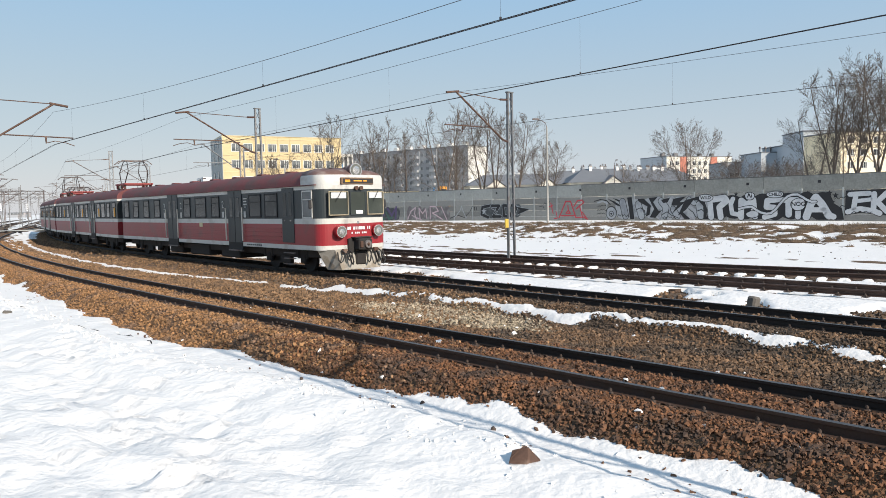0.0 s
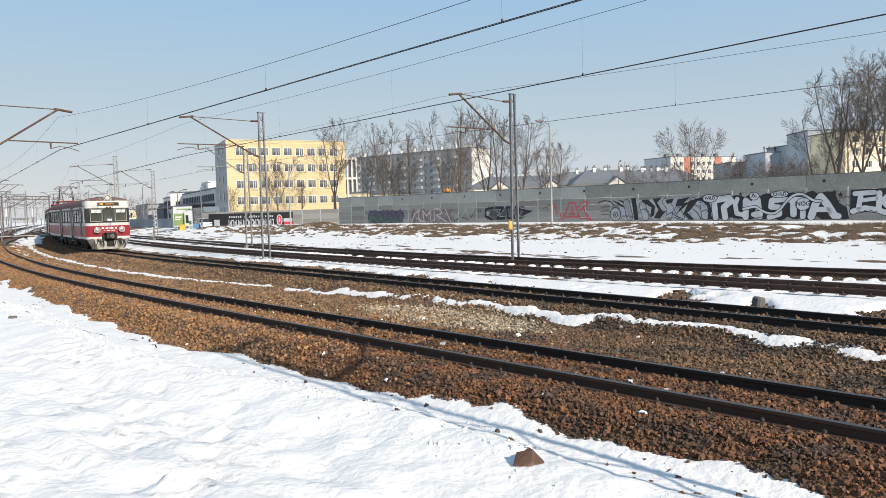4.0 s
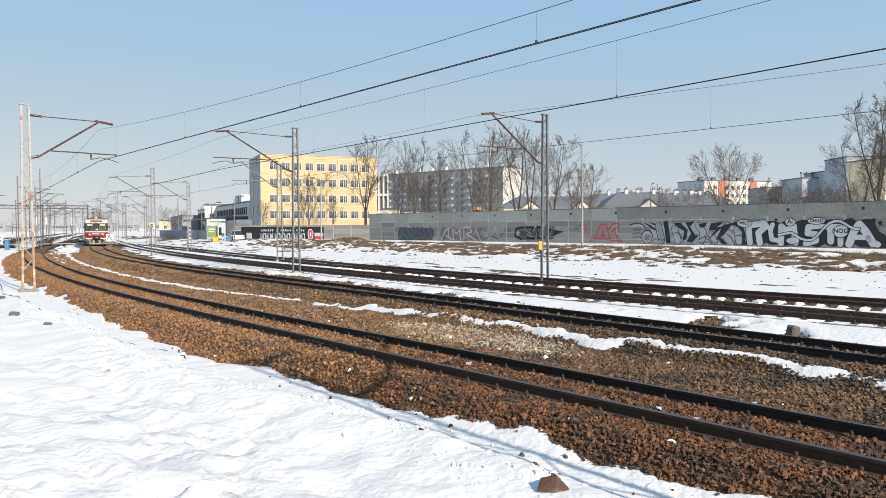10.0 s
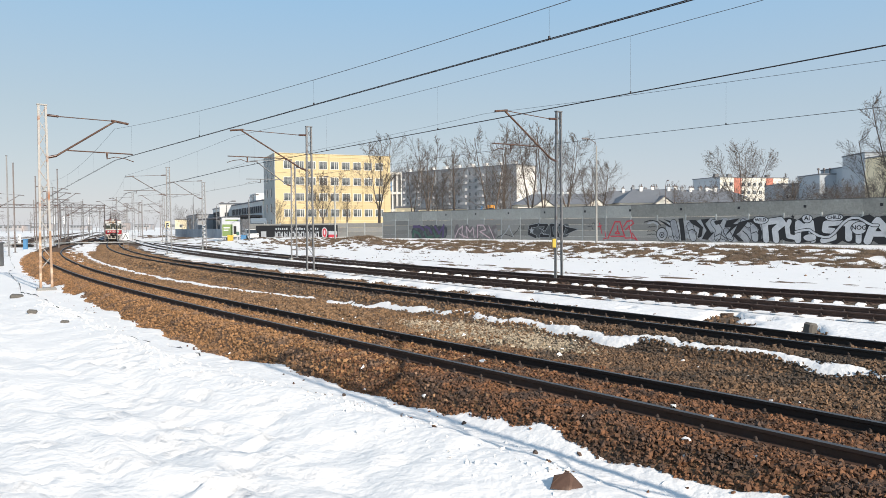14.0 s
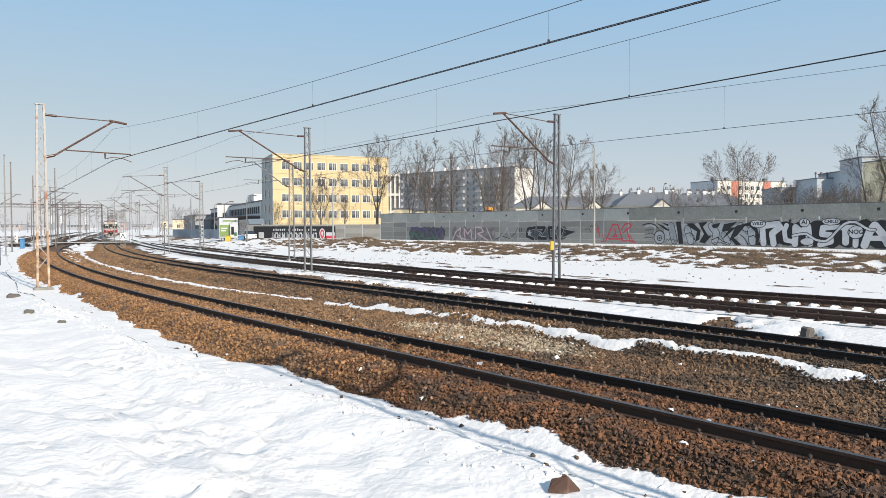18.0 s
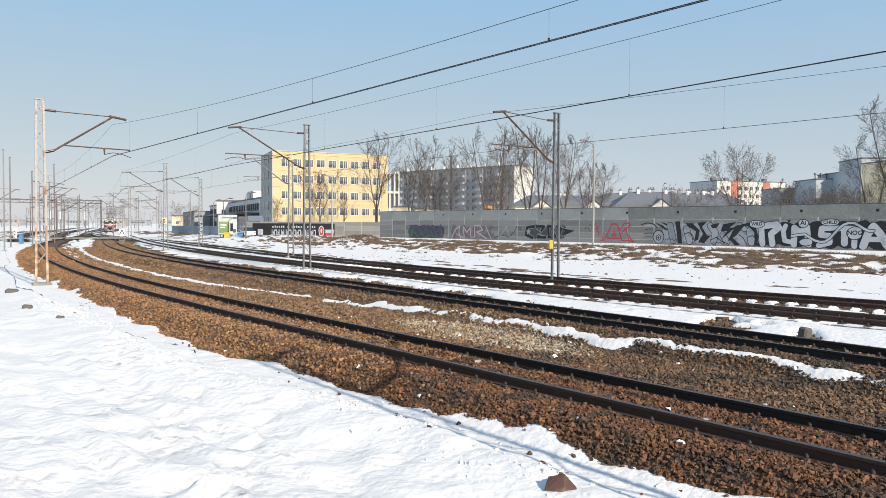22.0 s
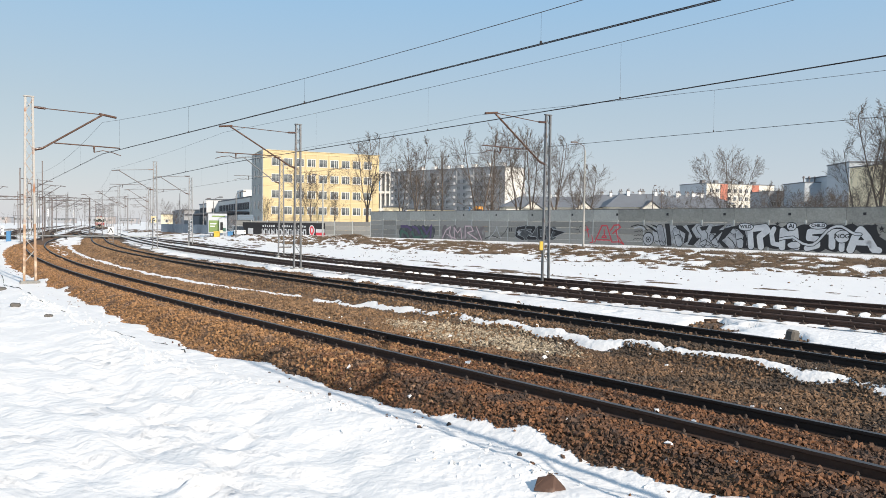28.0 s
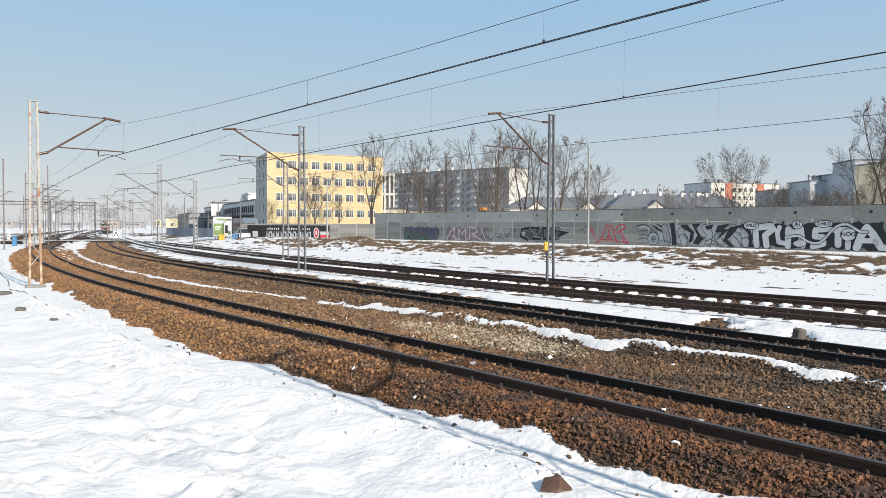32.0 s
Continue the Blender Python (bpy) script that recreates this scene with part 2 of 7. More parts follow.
PLOUGH = mat("dusty_plough_grey", (0.34, 0.32, 0.28), 0.7, var=0.2, scale=3, fine=20, second=(0.22, 0.19, 0.15), blend=0.55)
PANTO_RED = mat("red_pantograph_paint", (0.25, 0.045, 0.042), 0.6, var=0.2, scale=4, fine=30)
LENS = mat("clear_lamp_lens", (0.30, 0.30, 0.28), 0.10, metal=0.6, var=0.05, bump=0)
LAMP_GLASS = mat("lamp_glass", (0.16, 0.165, 0.15), 0.08, metal=0.3, var=0.2, scale=14, fine=60, bump=0)
CAB_GLASS = mat("cab_windscreen_glass", (0.030, 0.038, 0.032), 0.06, var=0.15, scale=1.0, bump=0, second=(0.05, 0.058, 0.048), blend=0.58)
SEAL = mat("beige_window_seal", (0.33, 0.28, 0.19), 0.7, var=0.15, scale=4, bump=0)
HANDRAIL = mat("pale_handrail", (0.66, 0.62, 0.54), 0.4, var=0.08, bump=0)
CHROME = mat("chrome_ring", (0.62, 0.60, 0.58), 0.25, metal=0.9, var=0.05, bump=0)
DISPLAY_BROWN = mat("brown_display_frame", (0.16, 0.10, 0.06), 0.6, var=0.15)
AMBER = glow("amber_display", (0.85, 0.35, 0.03), 0.3)
ORANGE = mat("orange_curtain", (0.80, 0.36, 0.04), 0.7, var=0.1)
MACHINE_ORANGE = mat("orange_machine_paint", (0.62, 0.27, 0.03), 0.5, var=0.15, scale=2)
BLUE_BOX = mat("blue_enamel", (0.08, 0.22, 0.40), 0.5, var=0.1)
YELLOW_BIN = mat("yellow_plastic", (0.62, 0.42, 0.06), 0.5, var=0.08)
TRUCK_GREY = mat("grey_blue_truck_paint", (0.14, 0.18, 0.22), 0.4, var=0.1)
CAR_WHITE = mat("white_car_paint", (0.75, 0.75, 0.74), 0.25, var=0.05, bump=0)
RUBBER = mat("black_rubber", (0.02, 0.02, 0.02), 0.8, var=0.1)
SIGN_YELLOW = mat("yellow_sign", (0.60, 0.50, 0.30), 0.6, var=0.08)
FENCE_BLUE = mat("blue_grey_sheet", (0.27, 0.31, 0.35), 0.7, var=0.12, scale=0.6, fine=8)


# ---- mesh helpers ----
class Shape:
    """Collects faces for one mesh."""

    def __init__(self):
        self.v, self.f, self.smooth = [], [], []

    def add(self, verts, faces, m=None, smooth=False):
        k = len(self.v)
        self.v += [tuple(m @ Vector(p)) if m else tuple(p) for p in verts]
        self.f += [tuple(k + i for i in f) for f in faces]
        self.smooth += [smooth] * len(faces)
        return self

    def box(self, x, y, z, sx, sy, sz, m=None, cut=0.0):
        """A box by its centre and size, its edges cut off by cut."""
        hx, hy, hz = sx / 2, sy / 2, sz / 2
        if cut <= 0:
            vs = [(x + i * hx, y + j * hy, z + k * hz) for i in (-1, 1) for j in (-1, 1) for k in (-1, 1)]
            return self.add(vs, [(0, 1, 3, 2), (4, 6, 7, 5), (0, 4, 5, 1), (2, 3, 7, 6), (0, 2, 6, 4), (1, 5, 7, 3)], m)
        cut = min(cut, hx * 0.9, hy * 0.9, hz * 0.9)
        bm = bmesh.new()
        bmesh.ops.create_cube(bm, size=1)
        for p in bm.verts:
            p.co = Vector((x + p.co.x * sx, y + p.co.y * sy, z + p.co.z * sz))
        bmesh.ops.bevel(bm, geom=bm.edges[:], offset=cut, segments=1, affect="EDGES")
        bm.verts.index_update()
        self.add([p.co.copy() for p in bm.verts], [[p.index for p in f.verts] for f in bm.faces], m)
        bm.free()
        return self

    def rod(self, a, b, r, r2=None, n=6, m=None, caps=True):
        """A round bar from a to b."""
        a, b = Vector(a), Vector(b)
        r2 = r if r2 is None else r2
        d = (b - a).normalized()
        u = d.orthogonal().normalized()
        w = d.cross(u)
        vs = []
        for p, q in ((a, r), (b, r2)):
            vs += [p + q * (math.cos(2 * math.pi * i / n) * u + math.sin(2 * math.pi * i / n) * w) for i in range(n)]
        self.add(vs, [(i, (i + 1) % n, n + (i + 1) % n, n + i) for i in range(n)], m, True)
        if caps:
            self.add(vs, [tuple(range(n))[::-1], tuple(range(n, 2 * n))], m)
        return self

    def tube(self, pts, r, n=5, m=None):
        """A bent round bar through points, one skin."""
        P, vs = [Vector(p) for p in pts], []
        u = (P[1] - P[0]).orthogonal().normalized()
        for i, p in enumerate(P):
            d = (P[min(i + 1, len(P) - 1)] - P[max(i - 1, 0)]).normalized()
            u = (u - d * u.dot(d)).normalized()
            w = d.cross(u)
            vs += [p + r * (math.cos(2 * math.pi * j / n) * u + math.sin(2 * math.pi * j / n) * w) for j in range(n)]
        self.add(vs, [(i * n + j, i * n + (j + 1) % n, (i + 1) * n + (j + 1) % n, (i + 1) * n + j) for i in range(len(P) - 1) for j in range(n)], m, True)
        return self.add(vs, [tuple(range(n))[::-1], tuple(range(len(vs) - n, len(vs)))], m)

    def prism(self, outline, z0, z1, m=None):
        """An upright prism over a plan outline."""
        n = len(outline)
        vs = [(x, y, z) for z in (z0, z1) for x, y in outline]
        return self.add(vs, [(i, (i + 1) % n, n + (i + 1) % n, n + i) for i in range(n)] + [tuple(range(n))[::-1], tuple(range(n, 2 * n))], m)

    def mesh(self, name, material):
        me = bpy.data.meshes.new(name)
        me.from_pydata(self.v, [], self.f)
        me.materials.append(material)
        me.polygons.foreach_set("use_smooth", self.smooth)
        return me

    def part(self, name, material, parent=None, label=""):
        ob = new(name, self.mesh(name, material))
        ob.parent = parent
        return tagged(ob, label)


def thing(name, label, category, group="", at=None, kind=""):
    ob = new(name)
    if at is not None:
        ob.matrix_basis = at
    return tagged(ob, label, category, group, kind)


def grid_mesh(name, X, Y, Z, material, keep=None, smooth=True):
    """A sheet over a grid of points; keep says which cells stay."""
    ny, nx = X.shape
    idx = np.arange(nx * ny).reshape(ny, nx)
    quads = np.stack([idx[:-1, :-1], idx[:-1, 1:], idx[1:, 1:], idx[1:, :-1]], -1).reshape(-1, 4)
    if keep is not None:
        quads = quads[keep.reshape(-1)]
    used = np.unique(quads)
    back = np.zeros(nx * ny, int)
    back[used] = np.arange(len(used))
    return array_mesh(name, np.stack([X, Y, Z], -1).reshape(-1, 3)[used], back[quads], material, smooth)


def array_mesh(name, verts, polys, material, smooth=False):
    me = bpy.data.meshes.new(name)
    n, k = polys.shape
    me.vertices.add(len(verts))
    me.vertices.foreach_set("co", np.ascontiguousarray(verts, np.float32).reshape(-1))
    me.loops.add(n * k)
    me.loops.foreach_set("vertex_index", polys.reshape(-1).astype(np.int32))
    me.polygons.add(n)
    me.polygons.foreach_set("loop_start", np.arange(0, n * k, k, dtype=np.int32))
    me.polygons.foreach_set("use_smooth", np.full(n, smooth))
    me.materials.append(material)
    me.update(calc_edges=True)
    return me


rng = np.random.default_rng(7)


def lattice(shape_seed, n=256):
    return np.random.default_rng(shape_seed).random((n, n))


LATS = [lattice(i) for i in range(6)]


def noise2(x, y, scale, seed=0, octaves=3):
    """Smooth value noise from 0 to 1, over arrays; scale in metres."""
    total, amp, tot = 0.0, 1.0, 0.0
    for o in range(octaves):
        t = LATS[(seed + o) % 6]
        u, v = x / scale + 17.3 * seed + 5.1 * o, y / scale + 9.7 * seed + 3.3 * o
        i, j = np.floor(u).astype(int), np.floor(v).astype(int)
        f, g = u - i, v - j
        f, g = f * f * (3 - 2 * f), g * g * (3 - 2 * g)
        a, b, c, d = t[i % 256, j % 256], t[(i + 1) % 256, j % 256], t[i % 256, (j + 1) % 256], t[(i + 1) % 256, (j + 1) % 256]
        total = total + amp * ((a * (1 - f) + b * f) * (1 - g) + (c * (1 - f) + d * f) * g)
        tot += amp
        amp, scale = amp * 0.5, scale * 0.5
    return total / tot


# ---- the lines of the railway ----
class Line:
    """The centre line of a track: a straight, then easing curves given by curvature at stations; far_turn bends the straight a little."""

    def __init__(self, x, y, heading, stations, bends, back=260, on=70, far_turn=0.0):
        step = 0.5
        s = np.arange(0, stations[-1] + on, step)
        k = np.interp(s, stations, bends, right=0.0)
        h = heading + np.concatenate([[0], np.cumsum(k[:-1] * step)])
        px = x + np.concatenate([[0], np.cumsum(np.cos(h[:-1]) * step)])
        py = y + np.concatenate([[0], np.cumsum(np.sin(h[:-1]) * step)])
        r = np.arange(-back, 0, step)
        g = heading + far_turn
        self.s = np.concatenate([r, s])
        self.h = np.concatenate([np.full(len(r), g), h])
        self.x = np.concatenate([x + r * math.cos(g), px])
        self.y = np.concatenate([y + r * math.sin(g), py])

    def at(self, s, side=0.0, z=0.0):
        """The point at station s, side metres to the right of the way towards greater s."""
        x, y, h = (np.interp(s, self.s, a) for a in (self.x, self.y, self.h))
        return Vector((x + side * math.sin(h), y - side * math.cos(h), z))

    def heading(self, s):
        return float(np.interp(s, self.s, self.h))

    def offset(self, X, Y):
        """For arrays of places: the station and the signed distance to the right."""
        sx, sy, ss, sh = self.x[::4], self.y[::4], self.s[::4], self.h[::4]
        st, off = np.empty(X.size), np.empty(X.size)
        fx, fy = X.reshape(-1), Y.reshape(-1)
        for a in range(0, X.size, 20000):
            px, py = fx[a:a + 20000, None], fy[a:a + 20000, None]
            i = ((px - sx) ** 2 + (py - sy) ** 2).argmin(1)
            dx, dy = fx[a:a + 20000] - sx[i], fy[a:a + 20000] - sy[i]
            st[a:a + 20000] = ss[i] + dx * np.cos(sh[i]) + dy * np.sin(sh[i])
            off[a:a + 20000] = dx * np.sin(sh[i]) - dy * np.cos(sh[i])
        return st.reshape(X.shape), off.reshape(X.shape)


LINE_A = Line(-79.422, 168.593, -1.188, (0, 60, 100, 130, 150, 165, 180, 210), (0, 0, 0.00363, 0.00261, 0.00439, 0.00311, -0.00006, -0.0031))
LINE_B = Line(-84.614, 184.584, -1.142, (0, 60, 90, 120, 140, 160, 180, 215), (0, 0, 0.00015, 0.00263, 0.00418, 0.00409, -0.00029, -0.0051), far_turn=-0.005)
LINE_C = Line(-50.739, 118.72, -1.111, (0, 10, 40, 60, 80, 100, 120, 145), (0, 0, 0.00211, 0.00255, 0.00331, 0.00288, 0.00264, 0.0024))
LINE_D = Line(-30.706, 86.435, -1.034, (0, 10, 30, 50, 70, 95), (0, 0, 0.00152, 0.00405, 0.00777, 0.01162), back=120)
CANT = {"A": 0.075, "B": 0.06, "C": 0.03, "D": 0.0}

# ---- ground: snow sheet, ballast beds, embankment ----
WALL_P, WALL_D = Vector((31.6, 56.0, 0)), Vector((-0.648, 0.761, 0)).normalized()   # a point at the foot of the long wall, its way to the far end
WALL_N = Vector((-WALL_D.y, WALL_D.x, 0)) * 1.0                                      # faces the tracks
if WALL_N.x > 0:
    WALL_N = -WALL_N


def step(x, a, b):
    t = np.clip((x - a) / (b - a), 0, 1)
    return t * t * (3 - 2 * t)


def bed_height(v, far_shoulder=1.45):
    """Ballast profile across one track."""
    return -0.165 - 0.24 * step(np.abs(v), far_shoulder, far_shoulder + 0.9) - 0.5 * step(np.abs(v), far_shoulder + 1.2, far_shoulder + 2.6)


def ballast_height(X, Y):
    sa, va = LINE_A.offset(X, Y)
    sb, vb = LINE_B.offset(X, Y)
    za = bed_height(va) + CANT["A"] * (np.clip(va / 0.7525, -1.4, 1.9) + 1) / 2 * step(np.abs(va), 2.2, 1.5)
    zb = bed_height(vb) + CANT["B"] * (np.clip(vb / 0.7525, -1.4, 1.9) + 1) / 2 * step(np.abs(vb), 2.2, 1.5)
    z = np.maximum(za, zb)
    between = (va < 0) & (vb > 0)
    z = np.where(between, np.maximum(z, -0.36), z)
    z = np.where((vb < 0) & (vb > -4.6), np.maximum(z, -0.33), z)
    z = z + 0.035 * (noise2(X, Y, 0.5, 1) - 0.5) + 0.05 * (noise2(X, Y, 2.2, 2) - 0.5)
    return z, va, vb


def EDGE(sa):
    """How far the near ballast reaches towards the path, by station."""
    return np.interp(sa, (140, 146, 151, 158, 163, 168.5, 172, 173.2, 175.6, 176.9, 178.2, 179, 179.7, 180.7, 181.5, 182.2, 182.7, 183.6, 190),
                     (2.2, 2.2, 1.85, 1.9, 2.15, 2.4, 2.45, 2.05, 2.1, 1.97, 1.98, 1.85, 1.75, 1.9, 1.85, 1.88, 1.80, 1.80, 1.85))


def CREST(sa):
    """Where the trodden crest of the near snow runs, beside the flat shelf along the ballast."""
    return np.interp(sa, (140, 160, 168, 172, 174, 176.6, 178.8, 184), (3.1, 3.3, 3.4, 3.5, 3.3, 2.85, 2.65, 2.75))


def ground_height(X, Y):
    """The snow, and the bare earth under it further off."""
    sa, va = LINE_A.offset(X, Y)
    sb, vb = LINE_B.offset(X, Y)
    sc, vc = LINE_C.offset(X, Y)
    sd, vd = LINE_D.offset(X, Y)
    w = (X - WALL_P.x) * WALL_N.x + (Y - WALL_P.y) * WALL_N.y      # distance in front of the wall
    fine = noise2(X, Y, 0.45, 3) - 0.5
    mid = noise2(X, Y, 1.6, 4) - 0.5
    big = noise2(X, Y, 7.0, 5) - 0.5
    rag = noise2(X, Y, 0.9, 0, 4) - 0.5
    ripple = noise2(X * 0.62 - Y * 0.78, (X * 0.78 + Y * 0.62) * 3.4, 1.1, 2) - 0.5
    crust = noise2(X * 0.62 - Y * 0.78, (X * 0.78 + Y * 0.62) * 2.0, 0.4, 1) - 0.5
    crest = CREST(sa)
    away = step(va, crest + 0.05, crest + 1.5)
    crumble = noise2(X, Y, 0.3, 2) - 0.5
    near = -0.34 + away * (0.07 * fine * step(noise2(X, Y, 3.0, 1), 0.45, 0.6) + 0.10 * mid + 0.22 * big + 0.115 * ripple + 0.035 * crust) + 0.02 * fine
    near = near + (0.05 + 0.09 * crumble + 0.05 * fine) * np.exp(-((va - crest - 0.1 - 0.3 * mid) / 0.32) ** 2) + 0.08 * step(va, crest - 0.25 + 0.3 * mid, crest + 0.3 + 0.3 * mid) + 0.35 * step(va, 6.0, 14.0)
    near = near - 0.10 * np.exp(-((va - crest - 1.7) / 0.8) ** 2) + 0.03 * away * np.sin(2 * math.pi * (va * 1.3 + 0.10 * sa + 1.6 * big + 0.5 * mid)) * step(noise2(X, Y, 2.6, 4), 0.38, 0.62)
    stones = ballast_height(X, Y)[0]
    near = np.maximum(near + 0.02, np.where(va < 3.0, stones + 0.035, -9)) + 0.03 * fine - 0.17 * step(-va + (0.75 - 0.4 * step(sa, 170, 175)) * rag + 0.25 * fine + EDGE(sa), -0.16, 0.26) - 0.3 * step(-va + EDGE(sa), 0.3, 0.8)
    # between the first two tracks: a thin broken strip beside the second one
    where = np.interp(sb, (100, 159, 170, 176, 184, 192, 195, 197, 210), (3.0, 3.3, 3.2, 2.35, 1.85, 1.75, 1.5, 1.7, 2.2))
    ledge = noise2(X * 0.6 - Y * 0.8, (X * 0.8 + Y * 0.6) * 2.2, 0.55, 3) - 0.5
    strip = (0.168 - 0.045 * step(sb, 176, 186) + 0.10 * ledge) * np.exp(-((vb - where + (0.45 + 0.4 * step(sb, 178, 188)) * rag) / (0.30 + 0.28 * mid - 0.13 * step(sb, 168, 182))) ** 2) * step(noise2(X, Y, 1.3, 2), 0.08, 0.2)
    strip = strip + 0.2 * np.exp(-((vb - where - 1.3 + 0.8 * rag) / 0.22) ** 2) * step(sb, 166, 156) * step(noise2(X, Y, 1.6, 4), 0.45, 0.6)
    patch = 0.2 * step(noise2(X, Y, 1.5, 1), 0.50, 0.62) * step(sb, 128, 112) * step(vb, 1.6, 2.2) * step(va, -1.5, -2.0)
    between = stones - 0.085 + 0.04 * fine + strip + patch + 0.03 * fine
    # beyond the second track
    yard = -0.155 + 0.05 * mid + 0.03 * fine
    yard = yard - 0.13 * step(vb, -5.5, -2.6) - 0.35 * step(vb + 2.2 * rag + 1.2 * mid, -3.5 + 1.5 * step(sb, 181, 185), -2.7 + 1.5 * step(sb, 181, 185)) - 0.25 * step(noise2(X, Y, 1.2, 5), 0.60, 0.72) * step(vb, -6.5, -4.2) * step(sb, 150, 165)
    rails_c = step(np.abs(vc), 1.25, 0.95) - 0.7 * step(np.abs(vc), 2.6, 1.6) * step(np.abs(vc), 0.9, 1.1)
    yard = yard - 0.05 * rails_c - 0.14 * step(np.abs(vd) + 0.9 * rag, 1.6, 1.25) * step(sd, 48, 58)
    rise = 0.70 * step(w, 21.0, 10.5)
    yard = yard + rise + 0.25 * mid * step(w, 22, 17) * step(w, 8, 11) + 0.18 * big * step(w, 22, 16)
    left = -0.36 + 0.05 * mid + 0.05 * fine
    z = np.where(vb < 0, yard, np.where(va < 0, between, near))
    far = step(sa, 95, 60)
    z = np.where((va > 0), near * (1 - far) + far * left, z)
    # footprints on the near snow
    spot = (np.abs(X + 3.5) < 5.5) & (Y > 5) & (Y < 16)
    if spot.any():
        xs, ys, dz, r = X[spot], Y[spot], np.zeros(int(spot.sum())), np.random.default_rng(11)
        for _ in range(150):
            cx, cy, turn, deep = r.uniform(-8.5, 1.5), r.uniform(5.5, 15), r.uniform(0, 3.14), r.uniform(0.02, 0.07)
            if r.random() < 0.65:
                cx = -0.62 * cy + 2.2 + r.normal(0, 0.7)
            u, v = (xs - cx) * math.cos(turn) + (ys - cy) * math.sin(turn), (ys - cy) * math.cos(turn) - (xs - cx) * math.sin(turn)
            q = (u / 0.20) ** 2 + (v / 0.11) ** 2
            dz += deep * (0.55 * np.exp(-((np.sqrt(q) - 1.35) / 0.35) ** 2) - np.exp(-q ** 2))
        z[spot] += dz
    # the mound in front of the mural
    z = z + 0.62 * np.exp(-(((X + 10.2) / 2.1) ** 2 + ((Y - 86) / 1.9) ** 2)) * (0.8 + 0.6 * mid)
    z = z + 0.22 * np.exp(-(((X + 27.6) / 2.6) ** 2 + ((Y - 103.6) / 1.3) ** 2)) * (0.8 + 0.6 * mid)
    lake = step(np.hypot(X, Y), 150, 260)
    return z * (1 - lake) + lake * (-0.2 + 0.3 * big)


def spaced(lo, hi, parts):
    """Grid lines: parts are (from, to, spacing) for the dense stretch; outside it they spread out to lo and hi."""
    inner = np.concatenate([np.arange(a, b, d) for a, b, d in parts] + [[parts[-1][1]]])
    out = []
    for end, first, d in ((lo, inner[0], parts[0][2]), (hi, inner[-1], parts[-1][2])):
        p, g = [], first
        while abs(g) < abs(end):
            d *= 1.28
            g += d if end > first else -d
            p.append(g)
        out.append(p)
    return np.concatenate([out[0][::-1], inner, out[1]])


gx = spaced(-2600, 2600, ((-60, -24, 0.6), (-24, -8, 0.24), (-8, 14, 0.125), (14, 40, 0.3)))
gy = spaced(-2600, 2600, ((-4, 5, 0.6), (5, 24, 0.125), (24, 50, 0.25), (50, 100, 0.5)))
GX, GY = np.meshgrid(gx, gy)
ground = new("ground", grid_mesh("ground", GX, GY, ground_height(GX, GY), SNOW))
tagged(ground, "trodden, wind-rippled white snow over the ground", "snow", kind="structure")


def bed(name, line, other, s0, s1, ds, side, outer, material, label):
    """A ballast bed along a line; it reaches outer metres on its own side and half way to the other line."""
    s = np.arange(s0, s1, ds)
    h = np.interp(s, line.s, line.h)
    cx, cy = np.interp(s, line.s, line.x), np.interp(s, line.s, line.y)
    gap = np.abs(other.offset(cx, cy)[1])
    t = np.linspace(0, 1, 34)
    V = outer + (-np.sign(outer) * gap[:, None] / 2 - outer) * t[None, :]
    X, Y = cx[:, None] + V * np.sin(h)[:, None], cy[:, None] - V * np.cos(h)[:, None]
    Z, _, _ = ballast_height(X, Y)
    if outer > 0:
        X, Y, Z = X[:, ::-1], Y[:, ::-1], Z[:, ::-1]
    ob = new(name, grid_mesh(name, X[:, ::-1], Y[:, ::-1], Z[:, ::-1], material))
    return tagged(ob, label, "ballast", kind="structure")


bed("ballast_bed_1", LINE_A, LINE_B, 30, 215, 0.3, 1, 2.5, BALLAST, "rust-brown crushed stone ballast under the near track")
bed("ballast_bed_2", LINE_B, LINE_A, -230, 222, 0.3, -1, -4.4, BALLAST_DARK, "dark brown crushed stone ballast under the second track")


def rocks(name, n, pick, size, material, label):
    """Loose stones, each a squashed and turned lump; pick gives places."""
    base = np.array([(x, y, z) for z in (-1, 1) for x, y in ((-1, -1), (1, -1), (1, 1), (-1, 1))], float) * 0.72
    faces = np.array([(4, 5, 6, 7), (0, 1, 5, 4), (1, 2, 6, 5), (2, 3, 7, 6), (3, 0, 4, 7)])
    P, r = pick(n)
    n = len(P)
    V = (base[None] + 0.75 * (rng.random((n, 8, 3)) - 0.5)) * (0.55 + 0.8 * rng.random((n, 1, 3)))
    q = rng.normal(size=(n, 4))
    q[:, 1:3] *= 0.32          # mostly turned about, tilted a little
    q /= np.linalg.norm(q, axis=1)[:, None]
    w, x, y, z = q.T
    R = np.stack([1 - 2 * (y * y + z * z), 2 * (x * y - z * w), 2 * (x * z + y * w), 2 * (x * y + z * w), 1 - 2 * (x * x + z * z), 2 * (y * z - x * w),
                  2 * (x * z - y * w), 2 * (y * z + x * w), 1 - 2 * (x * x + y * y)], -1).reshape(n, 3, 3)
    V = np.einsum("nij,nkj->nki", R, V) * (size * r)[:, None, None] + P[:, None, :]
    F = (faces[None] + (np.arange(n) * 8)[:, None, None]).reshape(-1, 4)
    ob = new(name, array_mesh(name, V.reshape(-1, 3), F, material))
    return tagged(ob, label, "stones", kind="stuff")


